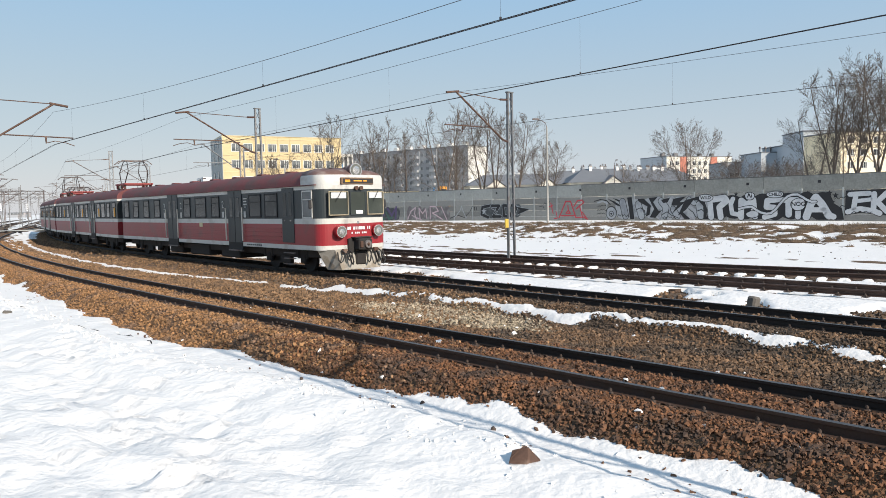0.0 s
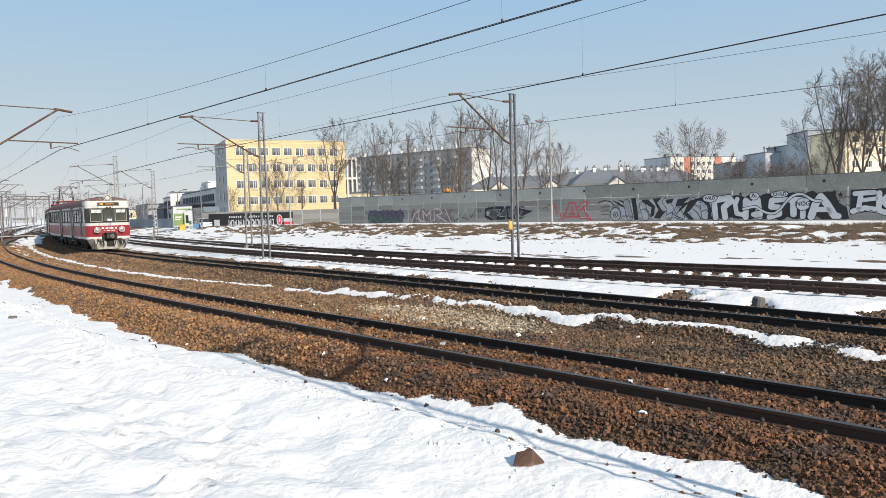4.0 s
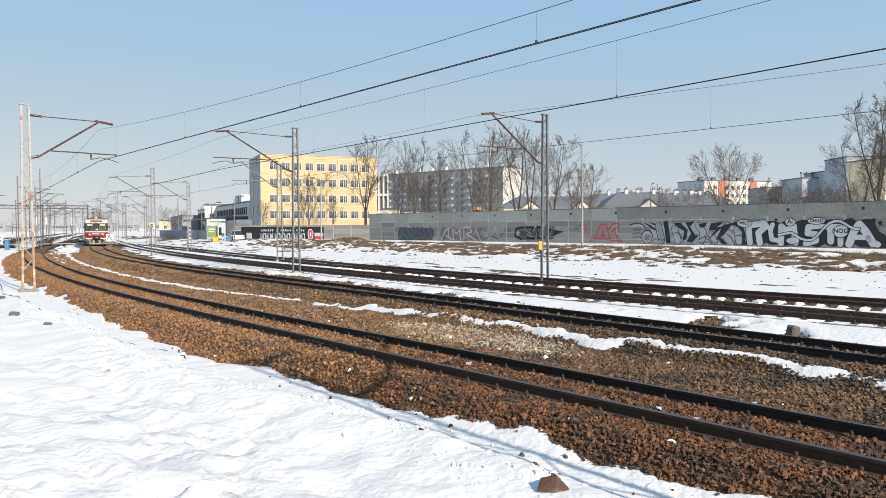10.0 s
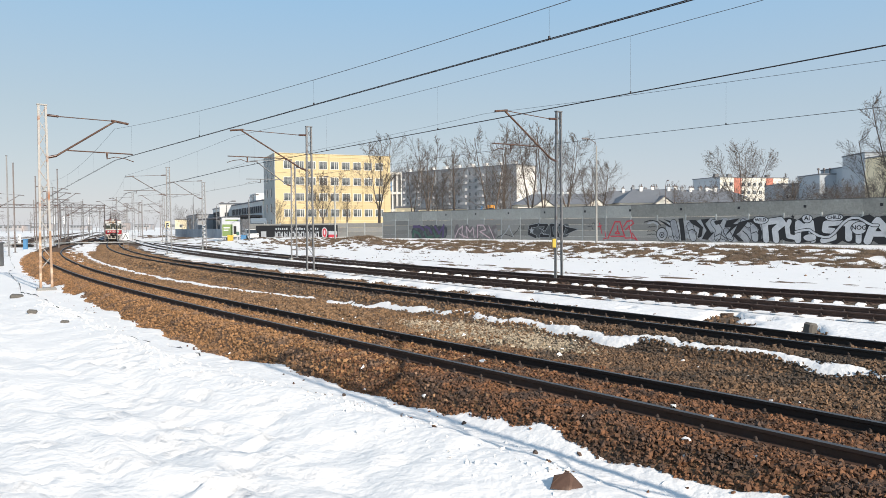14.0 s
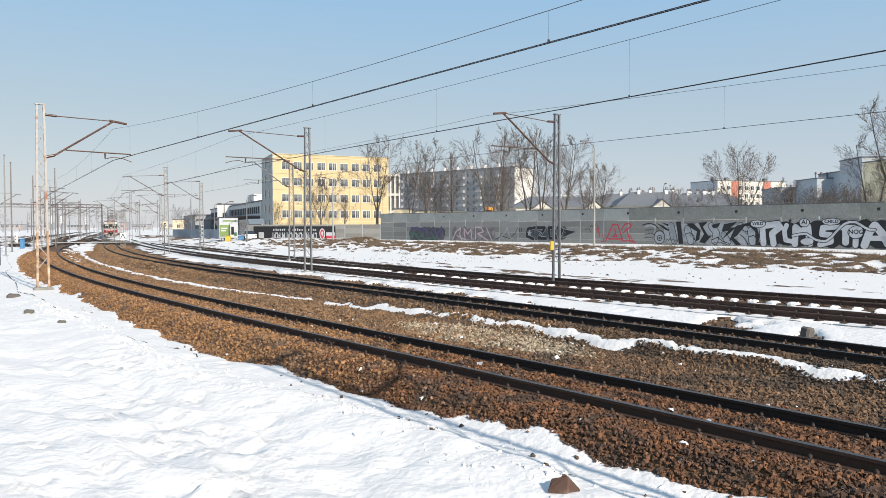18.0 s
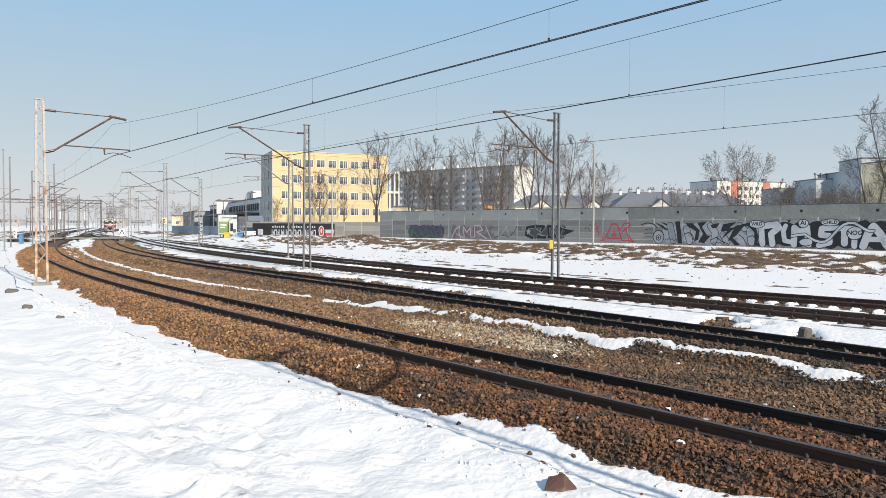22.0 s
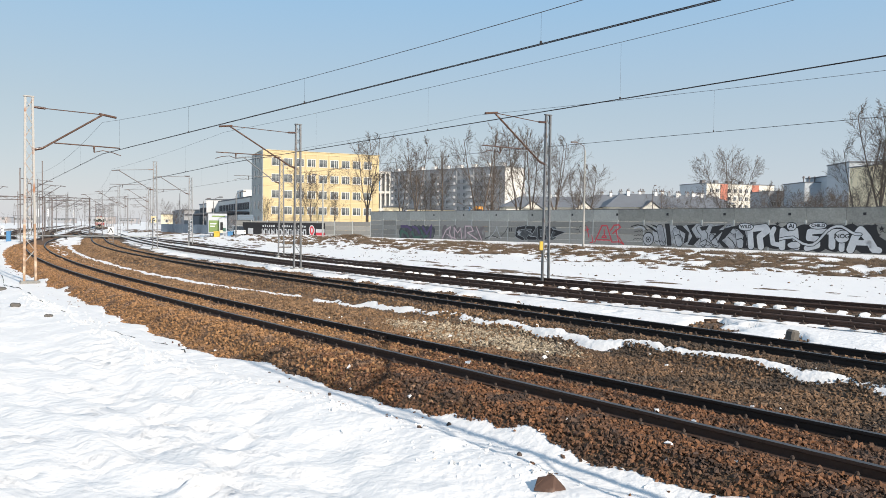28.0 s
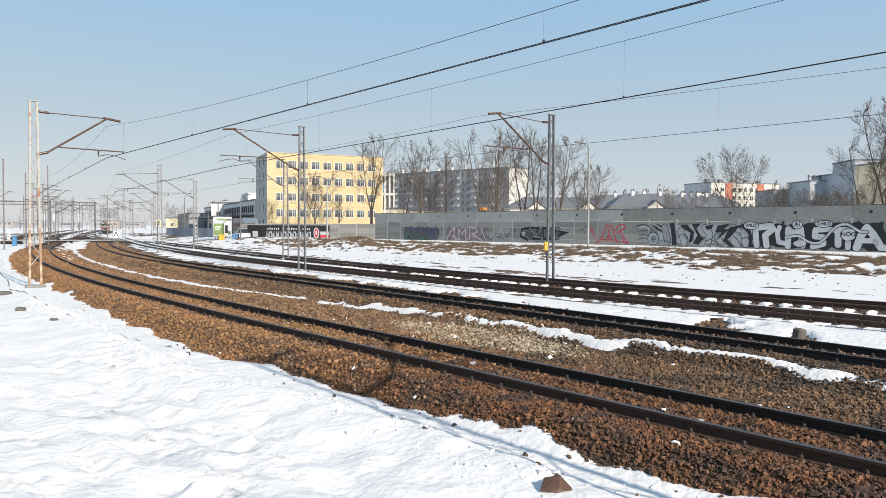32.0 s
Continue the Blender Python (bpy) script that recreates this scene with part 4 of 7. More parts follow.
# ---- catenary masts and wires ----
def mast(x, y, z, height, line, reach, steel, arm_steel, label, group="catenary masts", style=0, foot=True, arm=True, levels=(7.1, 6.85, 5.25, 5.65), cross=False):
    """A two-legged lattice mast with a bracket towards the line. levels: heights of the tie at the mast, of its tip, of the strut's foot and of the registration tube."""
    st, off = line.offset(np.array([x]), np.array([y]))
    t = line.at(float(st[0]))
    yaw = math.atan2(t.y - y, t.x - x)
    root = thing("catenary_mast", label, "mast", group, Matrix.Translation((x, y, z)) @ Matrix.Rotation(yaw, 4, "Z"))
    b, a = (0.21, 0.13)
    turn = Matrix.Rotation(0.0 if cross else math.pi / 2, 4, "Z")
    for e in (-1, 1):
        Shape().add([(px * 0.05, e * (w + py * 0.04), zz) for zz, w in ((0, b), (height, a)) for px, py in ((-1, -1), (1, -1), (1, 1), (-1, 1))],
                    [(0, 1, 5, 4), (1, 2, 6, 5), (2, 3, 7, 6), (3, 0, 4, 7), (4, 5, 6, 7), (3, 2, 1, 0)], turn).part("leg", steel, root)
    if steel is STEEL_WHITE:
        for e in (-1, 1):
            Shape().add([(px * 0.053, e * (w + py * 0.043), zz) for zz, w in ((0.1, b), (2.5, b + (a - b) * 0.32)) for px, py in ((-1, -1), (1, -1), (1, 1), (-1, 1))],
                        [(0, 1, 5, 4), (1, 2, 6, 5), (2, 3, 7, 6), (3, 0, 4, 7), (4, 5, 6, 7), (3, 2, 1, 0)], turn).part("leg_sleeve", LEG_RUST, root, "rust-orange lower leg")
    n = 13
    for i in range(n):
        z0, z1 = 0.9 + (height - 1.0) * i / n, 0.9 + (height - 1.0) * (i + 1) / n
        w0, w1 = b + (a - b) * z0 / height, b + (a - b) * z1 / height
        e = 1 if i % 2 else -1
        Shape().rod((0.03, -e * w0, z0), (0.03, e * w1, z1), 0.022 if steel is STEEL_WHITE else 0.015, n=4, m=turn).part("brace", steel, root)
        if style == 0 and i > 4:
            Shape().rod((-0.03, e * w0, z0), (-0.03, -e * w1, z1), 0.011, n=4, m=turn).part("brace", steel, root)
    Shape().box(0, 0, height + 0.02, 0.16, 2 * a + 0.14, 0.05, turn, 0.01).part("cap_plate", steel, root)
    if foot:
        Shape().box(0, 0, 0.05, 0.42, 2 * b + 0.3, 0.2, turn, 0.04).part("footing", CONCRETE, root)
    if arm:
        zt, tip, zl, zr = (v - z for v in levels)
        Shape().rod((0.1, 0, zt), (0.6, 0, zt - 0.03), 0.05, n=8).part("insulator", CERAMIC, root)
        Shape().rod((0.6, 0, zt - 0.03), (reach - 0.4, 0, tip + 0.06), 0.02, n=6).part("tie_tube", arm_steel, root)
        Shape().rod((reach - 0.55, 0, tip + 0.08), (reach + 0.15, 0, tip - 0.02), 0.05, n=6).part("head_tube", arm_steel, root)
        Shape().rod((0.1, 0, zl - 0.05), (0.5, 0, zl + 0.06), 0.055, n=8).part("insulator", CERAMIC, root)
        Shape().rod((0.5, 0, zl + 0.06), (reach - 0.42, 0, tip + 0.04), 0.042, n=6).part("strut_tube", arm_steel, root)
        f = (zr - zl) / (tip - zl)
        xr = 0.5 + (reach - 0.95) * max(min(f, 0.8), 0.05)
        Shape().rod((xr, 0, zr), (reach + 0.3, 0, zr - 0.03), 0.026, n=6).part("registration_tube", arm_steel, root)
        Shape().rod((reach - 0.75, 0, zr - 0.02), (reach - 0.75, 0, zr - 0.30), 0.045, 0.02, n=6).part("drop_bracket", arm_steel, root)
        Shape().tube([(reach - 0.75, 0, zr - 0.28), (reach - 0.4, 0.02, zr - 0.18), (reach, 0.03, zr - 0.24), (reach + 0.35, 0.03, zr - 0.36)], 0.017, 5).part("steady_arm", arm_steel, root)
    return root


MASTS = [
    mast(-16.55, 29.9, -0.35, 7.72, LINE_A, 3.2, STEEL_WHITE, RUSTED, "peeling white lattice catenary mast with a rusty bracket", levels=(6.98, 6.86, 5.25, 5.55)),
    mast(4.95, 3.15, -0.35, 7.7, LINE_A, 3.0, STEEL_WHITE, RUSTED, "peeling white lattice catenary mast beside the near track"),
    mast(-7.35, 39.84, -0.3, 8.05, LINE_B, 4.3, STEEL, RUSTED, "grey steel lattice catenary mast with a rusty bracket", levels=(7.3, 7.26, 5.4, 5.95)),
    mast(5.24, 32.34, -0.3, 7.62, LINE_C, 3.7, STEEL, RUSTED, "galvanised steel lattice catenary mast with a yellow-banded leg", style=1, levels=(7.0, 7.02, 5.15, 5.7)),
    mast(-10.85, 52.44, -0.2, 7.1, LINE_C, 3.2, STEEL, STEEL, "slim grey steel catenary mast"),
    mast(-25.45, 66.81, -0.3, 8.1, LINE_B, 3.5, STEEL, STEEL_DARK, "grey steel lattice catenary mast with signs"),
    mast(-25.1, 75.59, -0.2, 7.1, LINE_C, 3.4, STEEL, STEEL_DARK, "slim grey steel catenary mast with a zigzag sign"),
]
for s in (78, 20, -35, -90, -150):
    p = LINE_B.at(s, -3.0)
    mast(p.x, p.y, -0.3, 8.0, LINE_B, 3.3, STEEL, STEEL_DARK, "distant grey steel catenary mast", "distant catenary masts")
    p = LINE_A.at(s, 3.0)
    mast(p.x, p.y, -0.3, 8.0, LINE_A, 3.3, STEEL, STEEL_DARK, "distant grey steel catenary mast", "distant catenary masts")
for s in (15, -40, -95, -150):
    p = LINE_C.at(s, -3.0)
    mast(p.x, p.y, -0.3, 7.6, LINE_C, 3.3, STEEL, STEEL_DARK, "distant grey steel catenary mast", "distant catenary masts")


def wires(name, line, supports, contact, top, sag, label, twin=0.0):
    """Contact and carrier wire over a line, straight from support to support (stations and sideways pulls), with droppers."""
    root = thing(name, label, "overhead wire")
    hung = [(s, line.at(s, o)) for s, o in supports]
    for e in ((-twin, twin) if twin else (0.0,)):
        for (s, p), (s2, q) in zip(hung, hung[1:]):
            Shape().rod(p + Vector((e, e * 0.7, contact)), q + Vector((e, e * 0.7, contact)), 0.008, n=5, caps=False).part("contact_wire", WIRE, root)
    up = []
    for (a, p), (b, q) in zip(hung, hung[1:]):
        n = max(int((b - a) / 2.5), 3)
        for i in range(n + (b == supports[-1][0])):
            f = i / n
            low = p.lerp(q, f)
            up.append(low + Vector((0, 0, top - sag * 4 * f * (1 - f) * min(((b - a) / 50) ** 2, 1))))
            if 0 < i < n and i % 3 == 1:
                Shape().rod(up[-1], low + Vector((0, 0, contact)), 0.0024, n=4).part("dropper", WIRE_PALE, root)
                Shape().rod(low + Vector((0, 0, contact - 0.01)), low + Vector((0, 0, contact + 0.05)), 0.02, n=5).part("clamp", WIRE, root)
    Shape().tube(up, 0.0065, 5).part("carrier_wire", WIRE_PALE, root)
    return root


wires("overhead_line", LINE_A, ((-90, 0), (-35, 0), (20, 0), (78, 0), (112, 0), (152.5, -0.2), (206, 0.1), (262, 0)), 5.2, 6.55, 0.85, "catenary wires over the near track", twin=0.02)
wires("overhead_line", LINE_B, ((-150, 0), (-90, 0), (-35, 0), (20, 0), (78, 0), (132, 0), (165, 0), (216, 0), (270, 0)), 5.34, 6.97, 0.3, "catenary wires over the train's track", twin=0.02)
wires("overhead_line", LINE_C, ((-150, 0), (-95, 0), (-40, 0), (15, 0), (50, 0), (77.6, 0), (103.7, 0), (160, 0)), 5.3, 6.85, 0.45, "catenary wires over the rusty third track")


# ---- lamp posts ----
def lamp_post(x, y, z, height, yaw, steel, label, lean=0.0):
    root = thing("street_lamp", label, "street lamp", "lamp posts", pose(x, y, z, lean, 0, yaw))
    Shape().rod((0, 0, 0), (0, 0, height - 0.6), 0.11, 0.07, n=10).part("pole", steel, root)
    Shape().tube([(0, 0, height - 0.65), (-0.1, 0, height - 0.25), (-0.5, 0, height), (-0.85, 0, height + 0.1)], 0.035, 6).part("arm", STEEL_DARK, root)
    Shape().box(-1.1, 0, height + 0.12, 0.6, 0.22, 0.16, pose(0, 0, 0), 0.04).part("lamp_head", STEEL_DARK, root)
    return root


lamp_post(14.2, 66.2, 0.5, 9.5, 10, CONCRETE, "concrete street lamp with a curved dark arm beside the wall")
lamp_post(34.2, 110.0, 0.3, 8.4, 90, STEEL_DARK, "dark steel street lamp behind the wall")
lamp_post(35.9, 111.0, 0.3, 7.6, 60, STEEL_DARK, "dark steel street lamp behind the wall")
lamp_post(-13.55, 90.7, 0.3, 8.1, 0, CONCRETE_PALE, "concrete lamp post in front of the mural")


# ---- bare trees ----
def tree_meshes(seed, leaders, fork, lean, spread, fine=1.0):
    """A bare tree fifteen metres high: a trunk that divides into rising leaders at the height fork, and a crown of fine twigs."""
    r = random.Random(seed)
    trunk, crown = Shape(), Shape()
    top = [0.0]

    def twist(d, amount):
        a = r.uniform(0, 2 * math.pi)
        side = d.orthogonal().normalized()
        return (d + amount * (math.cos(a) * side + math.sin(a) * d.cross(side)).normalized()).normalized()

    def grow(p, d, length, radius, level):
        k = (9, 6, 4, 2)[level]
        bend = (0.07, 0.14, 0.20, 0.22)[level]
        for i in range(k):
            q = p + d * (length / k)
            top[0] = max(top[0], q.z)
            r2 = max(radius * (0.86, 0.80, 0.76, 0.7)[level], 0.010)
            (trunk if level < 1 else crown).rod(p, q, radius, r2, n=(7, 4, 3, 3)[level], caps=False)
            d = (twist(d, r.uniform(0, bend)) + Vector((0, 0, (0.04, 0.055, 0.03, 0.0)[level]))).normalized()
            if level < 3 and (level or i > 0):
                for _ in range(max(level > 0, round((1.35, 1.35, 1.9)[level] * fine + r.uniform(-0.5, 0.5)))):
                    way = twist(d, spread * r.uniform(*((0.9, 1.5), (0.8, 1.3), (0.8, 1.5))[level]))
                    f = (0.25 + 0.75 * math.sin(math.pi * min(1.0, 0.28 + 0.78 * i / k))) if level == 0 else (1 - 0.35 * i / k)
                    grow(p.lerp(q, r.random()), way, length * (0.47, 0.50, 0.46)[level] * f * r.uniform(0.7, 1.15), max(r2 * (0.46, 0.5, 0.6)[level], 0.011), level + 1)
            p, radius = q, r2

    foot, neck = Vector((0, 0, -0.3)), Vector((r.uniform(-0.1, 0.1), r.uniform(-0.1, 0.1), fork))
    trunk.rod(foot, foot + Vector((0, 0, 0.7)), 0.30, 0.22, n=10, caps=False).rod(foot + Vector((0, 0, 0.7)), neck, 0.22, 0.18, n=10, caps=False)
    for k in range(leaders):
        a = 2 * math.pi * k / leaders + r.uniform(-0.5, 0.5)
        d = Vector((math.cos(a) * lean, math.sin(a) * lean * 0.8, 1)).normalized() if leaders > 1 else Vector((0, 0, 1))
        grow(neck - Vector((0, 0, 0.1)), d, (14 - fork) * r.uniform(0.82, 1.0), 0.16 / math.sqrt(leaders) * 1.25, 0)
    f = 15 / top[0]
    for s in (trunk, crown):
        s.v = [(x * f, y * f, z * f) for x, y, z in s.v]
    return trunk.mesh("trunk", BARK), crown.mesh("crown", TWIG)


# slim, oval, broad and twin-stemmed trees; a spreading fork; a round shrub; a sparse far tree
TREES = {"slim": tree_meshes(1, 2, 2.2, 0.16, 0.55), "oval": tree_meshes(2, 3, 3.2, 0.26, 0.62), "broad": tree_meshes(5, 4, 3.4, 0.42, 0.70), "twin": tree_meshes(8, 2, 1.0, 0.22, 0.66),
         "fan": tree_meshes(14, 4, 1.2, 0.46, 0.62), "shrub": tree_meshes(21, 6, 0.4, 0.75, 0.85), "far": tree_meshes(31, 2, 3.0, 0.35, 0.7, 0.3)}


def tree(x, y, z, height, kind, yaw, label="tall leafless tree with a bare twiggy crown", group="bare trees"):
    f = height / 15
    root = thing("tree", label, "tree", group, Matrix.Translation((x, y, z)) @ Matrix.Rotation(yaw, 4, "Z") @ Matrix.Diagonal((f, f, f, 1)))
    for me in TREES[kind]:
        ob = new(me.name, me)
        ob.parent = root
    return root


def trees(kind, *places):
    """Trees of one kind at (slope of the sight line x/y, distance, height)."""
    for q, d, h in places:
        tree(q * d, d, 0.4, h, kind, q * 50 + d)


trees("slim", (-0.040, 122, 14.0), (0.017, 120, 15.2), (0.091, 112, 10.0), (0.122, 116, 18.6), (-0.228, 131, 7.0), (-0.133, 131, 8.0), (0.142, 113, 17.2), (-0.010, 126, 9.5))
trees("oval", (-0.088, 128, 19.0), (-0.019, 116, 16.6), (0.174, 108, 16.2), (0.206, 112, 12.4), (0.630, 93, 19.5), (0.70, 88, 21.0), (0.222, 118, 12.6), (0.485, 125, 10.5))
trees("broad", (-0.166, 131, 13.2), (0.668, 90, 21.0), (0.74, 85, 20.0))
trees("twin", (0.070, 110, 18.2), (0.084, 114, 17.6), (0.605, 95, 15.5), (-0.003, 122, 12.0), (0.65, 98, 17.0))
trees("fan", (0.420, 112, 15.4))
trees("shrub", (0.352, 112, 9.0), (0.448, 115, 7.6), (0.497, 122, 10.2), (0.540, 118, 9.0), (0.555, 120, 9.6), (0.572, 116, 9.4), (0.590, 112, 9.0), (-0.355, 190, 8.0))


# ---- paintings on the wall ----
def on_wall(points, s0, d, n, out):
    """Wall metres (along, height) to places just before its face."""
    return [Vector((s0.x + d.x * s + n.x * out, s0.y + d.y * s + n.y * out, z)) for s, z in points]


def stroke(shape, pts, width, wall_layer, out):
    """A painted ribbon with rounded joints along wall points; each piece lies a hair above the one before."""
    k = 0
    for (a, za), (b, zb) in zip(pts, pts[1:]):
        dx, dz = b - a, zb - za
        f = width / 2 / max(math.hypot(dx, dz), 1e-6)
        ux, uz = -dz * f, dx * f
        shape.add(wall_layer(out + 0.0001 * k)([(a + ux, za + uz), (b + ux, zb + uz), (b - ux, zb - uz), (a - ux, za - uz)]), [(0, 1, 2, 3)])
        k += 1
    for a, za in pts:
        shape.add(wall_layer(out + 0.0001 * k)([(a + width / 2 * math.cos(t), za + width / 2 * math.sin(t)) for t in np.linspace(0, 2 * math.pi, 13)[:-1]]), [tuple(range(12))])
        k += 1


def blob(shape, s, z, w, h, place, wave=0.0, seed=0, n=26):
    r = random.Random(seed)
    ph = r.uniform(0, 6)
    shape.add(place([(s + w / 2 * math.cos(t) * (1 + wave * math.sin(3 * t + ph)), z + h / 2 * math.sin(t) * (1 + wave * math.cos(2 * t + ph))) for t in np.linspace(0, 2 * math.pi, n + 1)[:-1]]), [tuple(range(n))])


def layer(out):
    return lambda pts: on_wall(pts, WALL_P, WALL_D, WALL_N, 0.06 + out)


FILL_GREY = mat("grey_fill_paint", (0.40, 0.41, 0.42), 0.7, var=0.3, scale=1.6, fine=12, second=(0.20, 0.20, 0.21), blend=0.56)
FILL_BROWN = mat("brown_fill_paint", (0.17, 0.15, 0.15), 0.7, var=0.3, scale=1.6, fine=12, second=(0.26, 0.25, 0.24), blend=0.55)
FILL_DARK = mat("dark_fill_paint", (0.06, 0.065, 0.07), 0.7, var=0.3, scale=1.8, fine=12, second=(0.10, 0.11, 0.11), blend=0.55)
LETTER_WHITE = mat("chalky_white_paint", (0.56, 0.57, 0.58), 0.75, var=0.16, scale=0.9, fine=10, bump=0.1, second=(0.42, 0.43, 0.45), blend=0.58)
LETTER_SILVER = mat("dull_silver_paint", (0.40, 0.415, 0.43), 0.7, var=0.24, scale=0.9, fine=9, bump=0.1, second=(0.24, 0.25, 0.265), blend=0.54)
painted = itertools.count()


def paint(coat, width, *pts):
    """One sprayed stroke of a coat, with its outline where the coat has one."""
    material, out, label, rim_mat, rim_out = COATS[coat]
    nth = next(painted)
    out += 0.0001 * (nth % 7)
    if rim_mat:
        sh = Shape()
        stroke(sh, pts, width + (0.11 if rim_mat is BLACK else 0.08), layer, rim_out + 0.0001 * (nth % 7))
        sh.part("graffiti_outline", rim_mat, wall, "black graffiti outline" if rim_mat is BLACK else "pale graffiti outline")
    sh = Shape()
    stroke(sh, pts, width, layer, out)
    sh.part("graffiti", material, wall, label)


def shard(material, out, label, *pts):
    """A filled, sharp-cornered painted shape."""
    Shape().add(layer(out + 0.0004 * (next(painted) % 9))(pts), [tuple(range(len(pts)))]).part("graffiti", material, wall, label)


def cloud(material, label, s0, gap, n, z, w, h, out, wave, seed):
    """A sprayed ground of overlapping rounded lobes."""
    sh = Shape()
    for k in range(n):
        blob(sh, s0 - gap * k, z, w, h, layer(out + 0.0003 * k), wave, seed + k)
    sh.part("graffiti_ground", material, wall, label)


COATS = {"silver": (LETTER_SILVER, 0.016, "silver letter stroke", BLACK, 0.010), "letters": (LETTER_WHITE, 0.022, "white block letter stroke", BLACK, 0.012), "swoosh": (LETTER_WHITE, 0.036, "white winding line", BLACK, 0.031),
         "black": (BLACK, 0.024, "black outline stroke", None, 0), "red": (PAINT_RED, 0.008, "red letter stroke", None, 0), "dark": (BLACK, 0.014, "black letter stroke", LETTER_SILVER, 0.009),
         "pink": (PAINT_PINK, 0.010, "pale pink letter stroke", None, 0), "scribble": (BLACK, 0.006, "thin black scribble", None, 0), "green": (PAINT_GREEN, 0.010, "dark green letter stroke", None, 0),
         "violet": (PAINT_VIOLET, 0.013, "dark violet letter stroke", None, 0), "pale": (LETTER_SILVER, 0.018, "thin pale highlight line", None, 0)}
# white block letters on black
cloud(BLACK, "black graffiti ground", 6.7, 1.15, 9, 1.72, 1.9, 2.15, 0.004, 0.08, 0)
shard(BLACK, 0.004, "black shadow beside a letter", (-2.0, 2.75), (-2.9, 2.3), (-4.05, 1.5), (-4.2, 0.62), (-2.2, 0.62))
paint("letters", 0.50, (6.45, 2.15), (6.33, 0.85))
paint("letters", 0.52, (6.15, 2.38), (5.15, 2.52), (4.95, 2.25), (5.61, 1.72), (5.48, 0.85))
paint("letters", 0.38, (4.42, 2.40), (4.60, 1.94), (4.48, 1.17), (3.95, 1.07))
paint("letters", 0.50, (3.72, 0.85), (3.70, 2.25), (3.23, 1.85), (2.72, 2.30), (2.55, 0.9))
paint("letters", 0.46, (0.70, 2.28), (1.56, 2.20), (1.62, 1.68), (0.98, 1.62), (0.96, 1.10), (1.75, 0.85))
paint("letters", 0.44, (0.39, 2.22), (-0.83, 2.20))
paint("letters", 0.50, (-0.13, 2.1), (-0.14, 1.05))
paint("letters", 0.42, (-0.86, 1.6), (-0.85, 0.85))
paint("letters", 0.56, (-1.48, 0.85), (-1.80, 1.84), (-2.17, 2.40), (-2.62, 1.85), (-3.15, 0.92))
paint("letters", 0.40, (-1.85, 1.40), (-2.75, 1.40))
paint("letters", 0.46, (-3.0, 1.02), (-3.45, 0.86))
paint("swoosh", 0.17, (3.90, 1.54), (3.4, 1.66), (2.85, 1.72), (2.45, 1.45), (2.10, 1.24), (1.65, 1.12), (1.28, 1.16), (0.9, 1.45), (0.57, 1.87), (0.25, 2.25), (-0.04, 2.50), (-0.4, 2.64), (-0.82, 2.64), (-1.2, 2.42), (-1.51, 2.20), (-1.85, 2.05), (-2.18, 2.05))
# white and black pointed letters further on
shard(BLACK, 0.005, "black graffiti ground", (-4.3, 2.85), (-7.9, 2.9), (-8.2, 0.75), (-6.6, 1.0), (-5.4, 1.15), (-4.25, 0.95))
paint("letters", 0.36, (-4.60, 2.55), (-5.90, 2.60))
paint("letters", 0.36, (-5.0, 2.45), (-4.86, 1.5))
paint("letters", 0.30, (-4.95, 2.02), (-6.0, 2.14))
paint("letters", 0.40, (-4.46, 1.22), (-5.29, 1.45), (-6.20, 1.28), (-6.6, 1.1))
paint("letters", 0.38, (-6.24, 2.56), (-6.20, 1.5))
paint("letters", 0.38, (-7.05, 2.60), (-6.45, 1.97), (-7.05, 1.25))
paint("black", 0.05, (-4.7, 1.10), (-4.9, 1.25), (-5.1, 1.12), (-5.3, 1.28), (-5.5, 1.15), (-5.7, 1.28), (-5.9, 1.12), (-6.1, 1.2))
# grey letters cut up by black shards
cloud(FILL_GREY, "grey sprayed graffiti ground", 15.2, 1.0, 9, 1.68, 1.5, 2.05, 0.002, 0.10, 20)
paint("silver", 0.62, (15.15, 2.35), (14.80, 1.0))
paint("silver", 0.60, (13.45, 2.1), (13.10, 0.95))
paint("silver", 0.55, (11.1, 2.35), (10.6, 1.75), (10.75, 1.0))
paint("silver", 0.50, (9.9, 1.6), (9.5, 0.95))
paint("silver", 0.60, (7.42, 1.95), (7.28, 0.98))
paint("silver", 0.40, (8.4, 2.45), (7.9, 2.1))
SHARD = "black angular shard of a letter"
shard(BLACK, 0.026, SHARD, (14.63, 2.74), (14.14, 2.78), (13.85, 0.70), (14.33, 0.70), (14.45, 1.77))
shard(BLACK, 0.026, SHARD, (13.54, 2.61), (12.83, 2.59), (12.13, 1.95), (12.25, 1.11), (12.66, 0.90), (12.48, 1.85), (13.30, 2.29))
shard(BLACK, 0.026, SHARD, (12.36, 2.64), (11.44, 2.72), (11.90, 2.26), (11.33, 1.42), (10.99, 1.52), (11.67, 0.80), (12.25, 0.85), (11.79, 1.63))
shard(BLACK, 0.026, SHARD, (11.10, 2.45), (10.20, 2.64), (10.43, 2.23), (10.88, 2.14))
shard(BLACK, 0.026, SHARD, (9.87, 2.53), (8.67, 2.71), (9.27, 2.21), (8.73, 2.25), (10.09, 1.10), (9.49, 1.91), (10.09, 1.92))
shard(BLACK, 0.026, SHARD, (8.78, 2.36), (7.30, 2.72), (6.99, 2.17), (7.93, 2.39), (8.68, 1.50), (9.43, 1.00))
shard(BLACK, 0.026, SHARD, (9.16, 1.50), (8.25, 0.69), (8.78, 0.69), (9.27, 1.20))
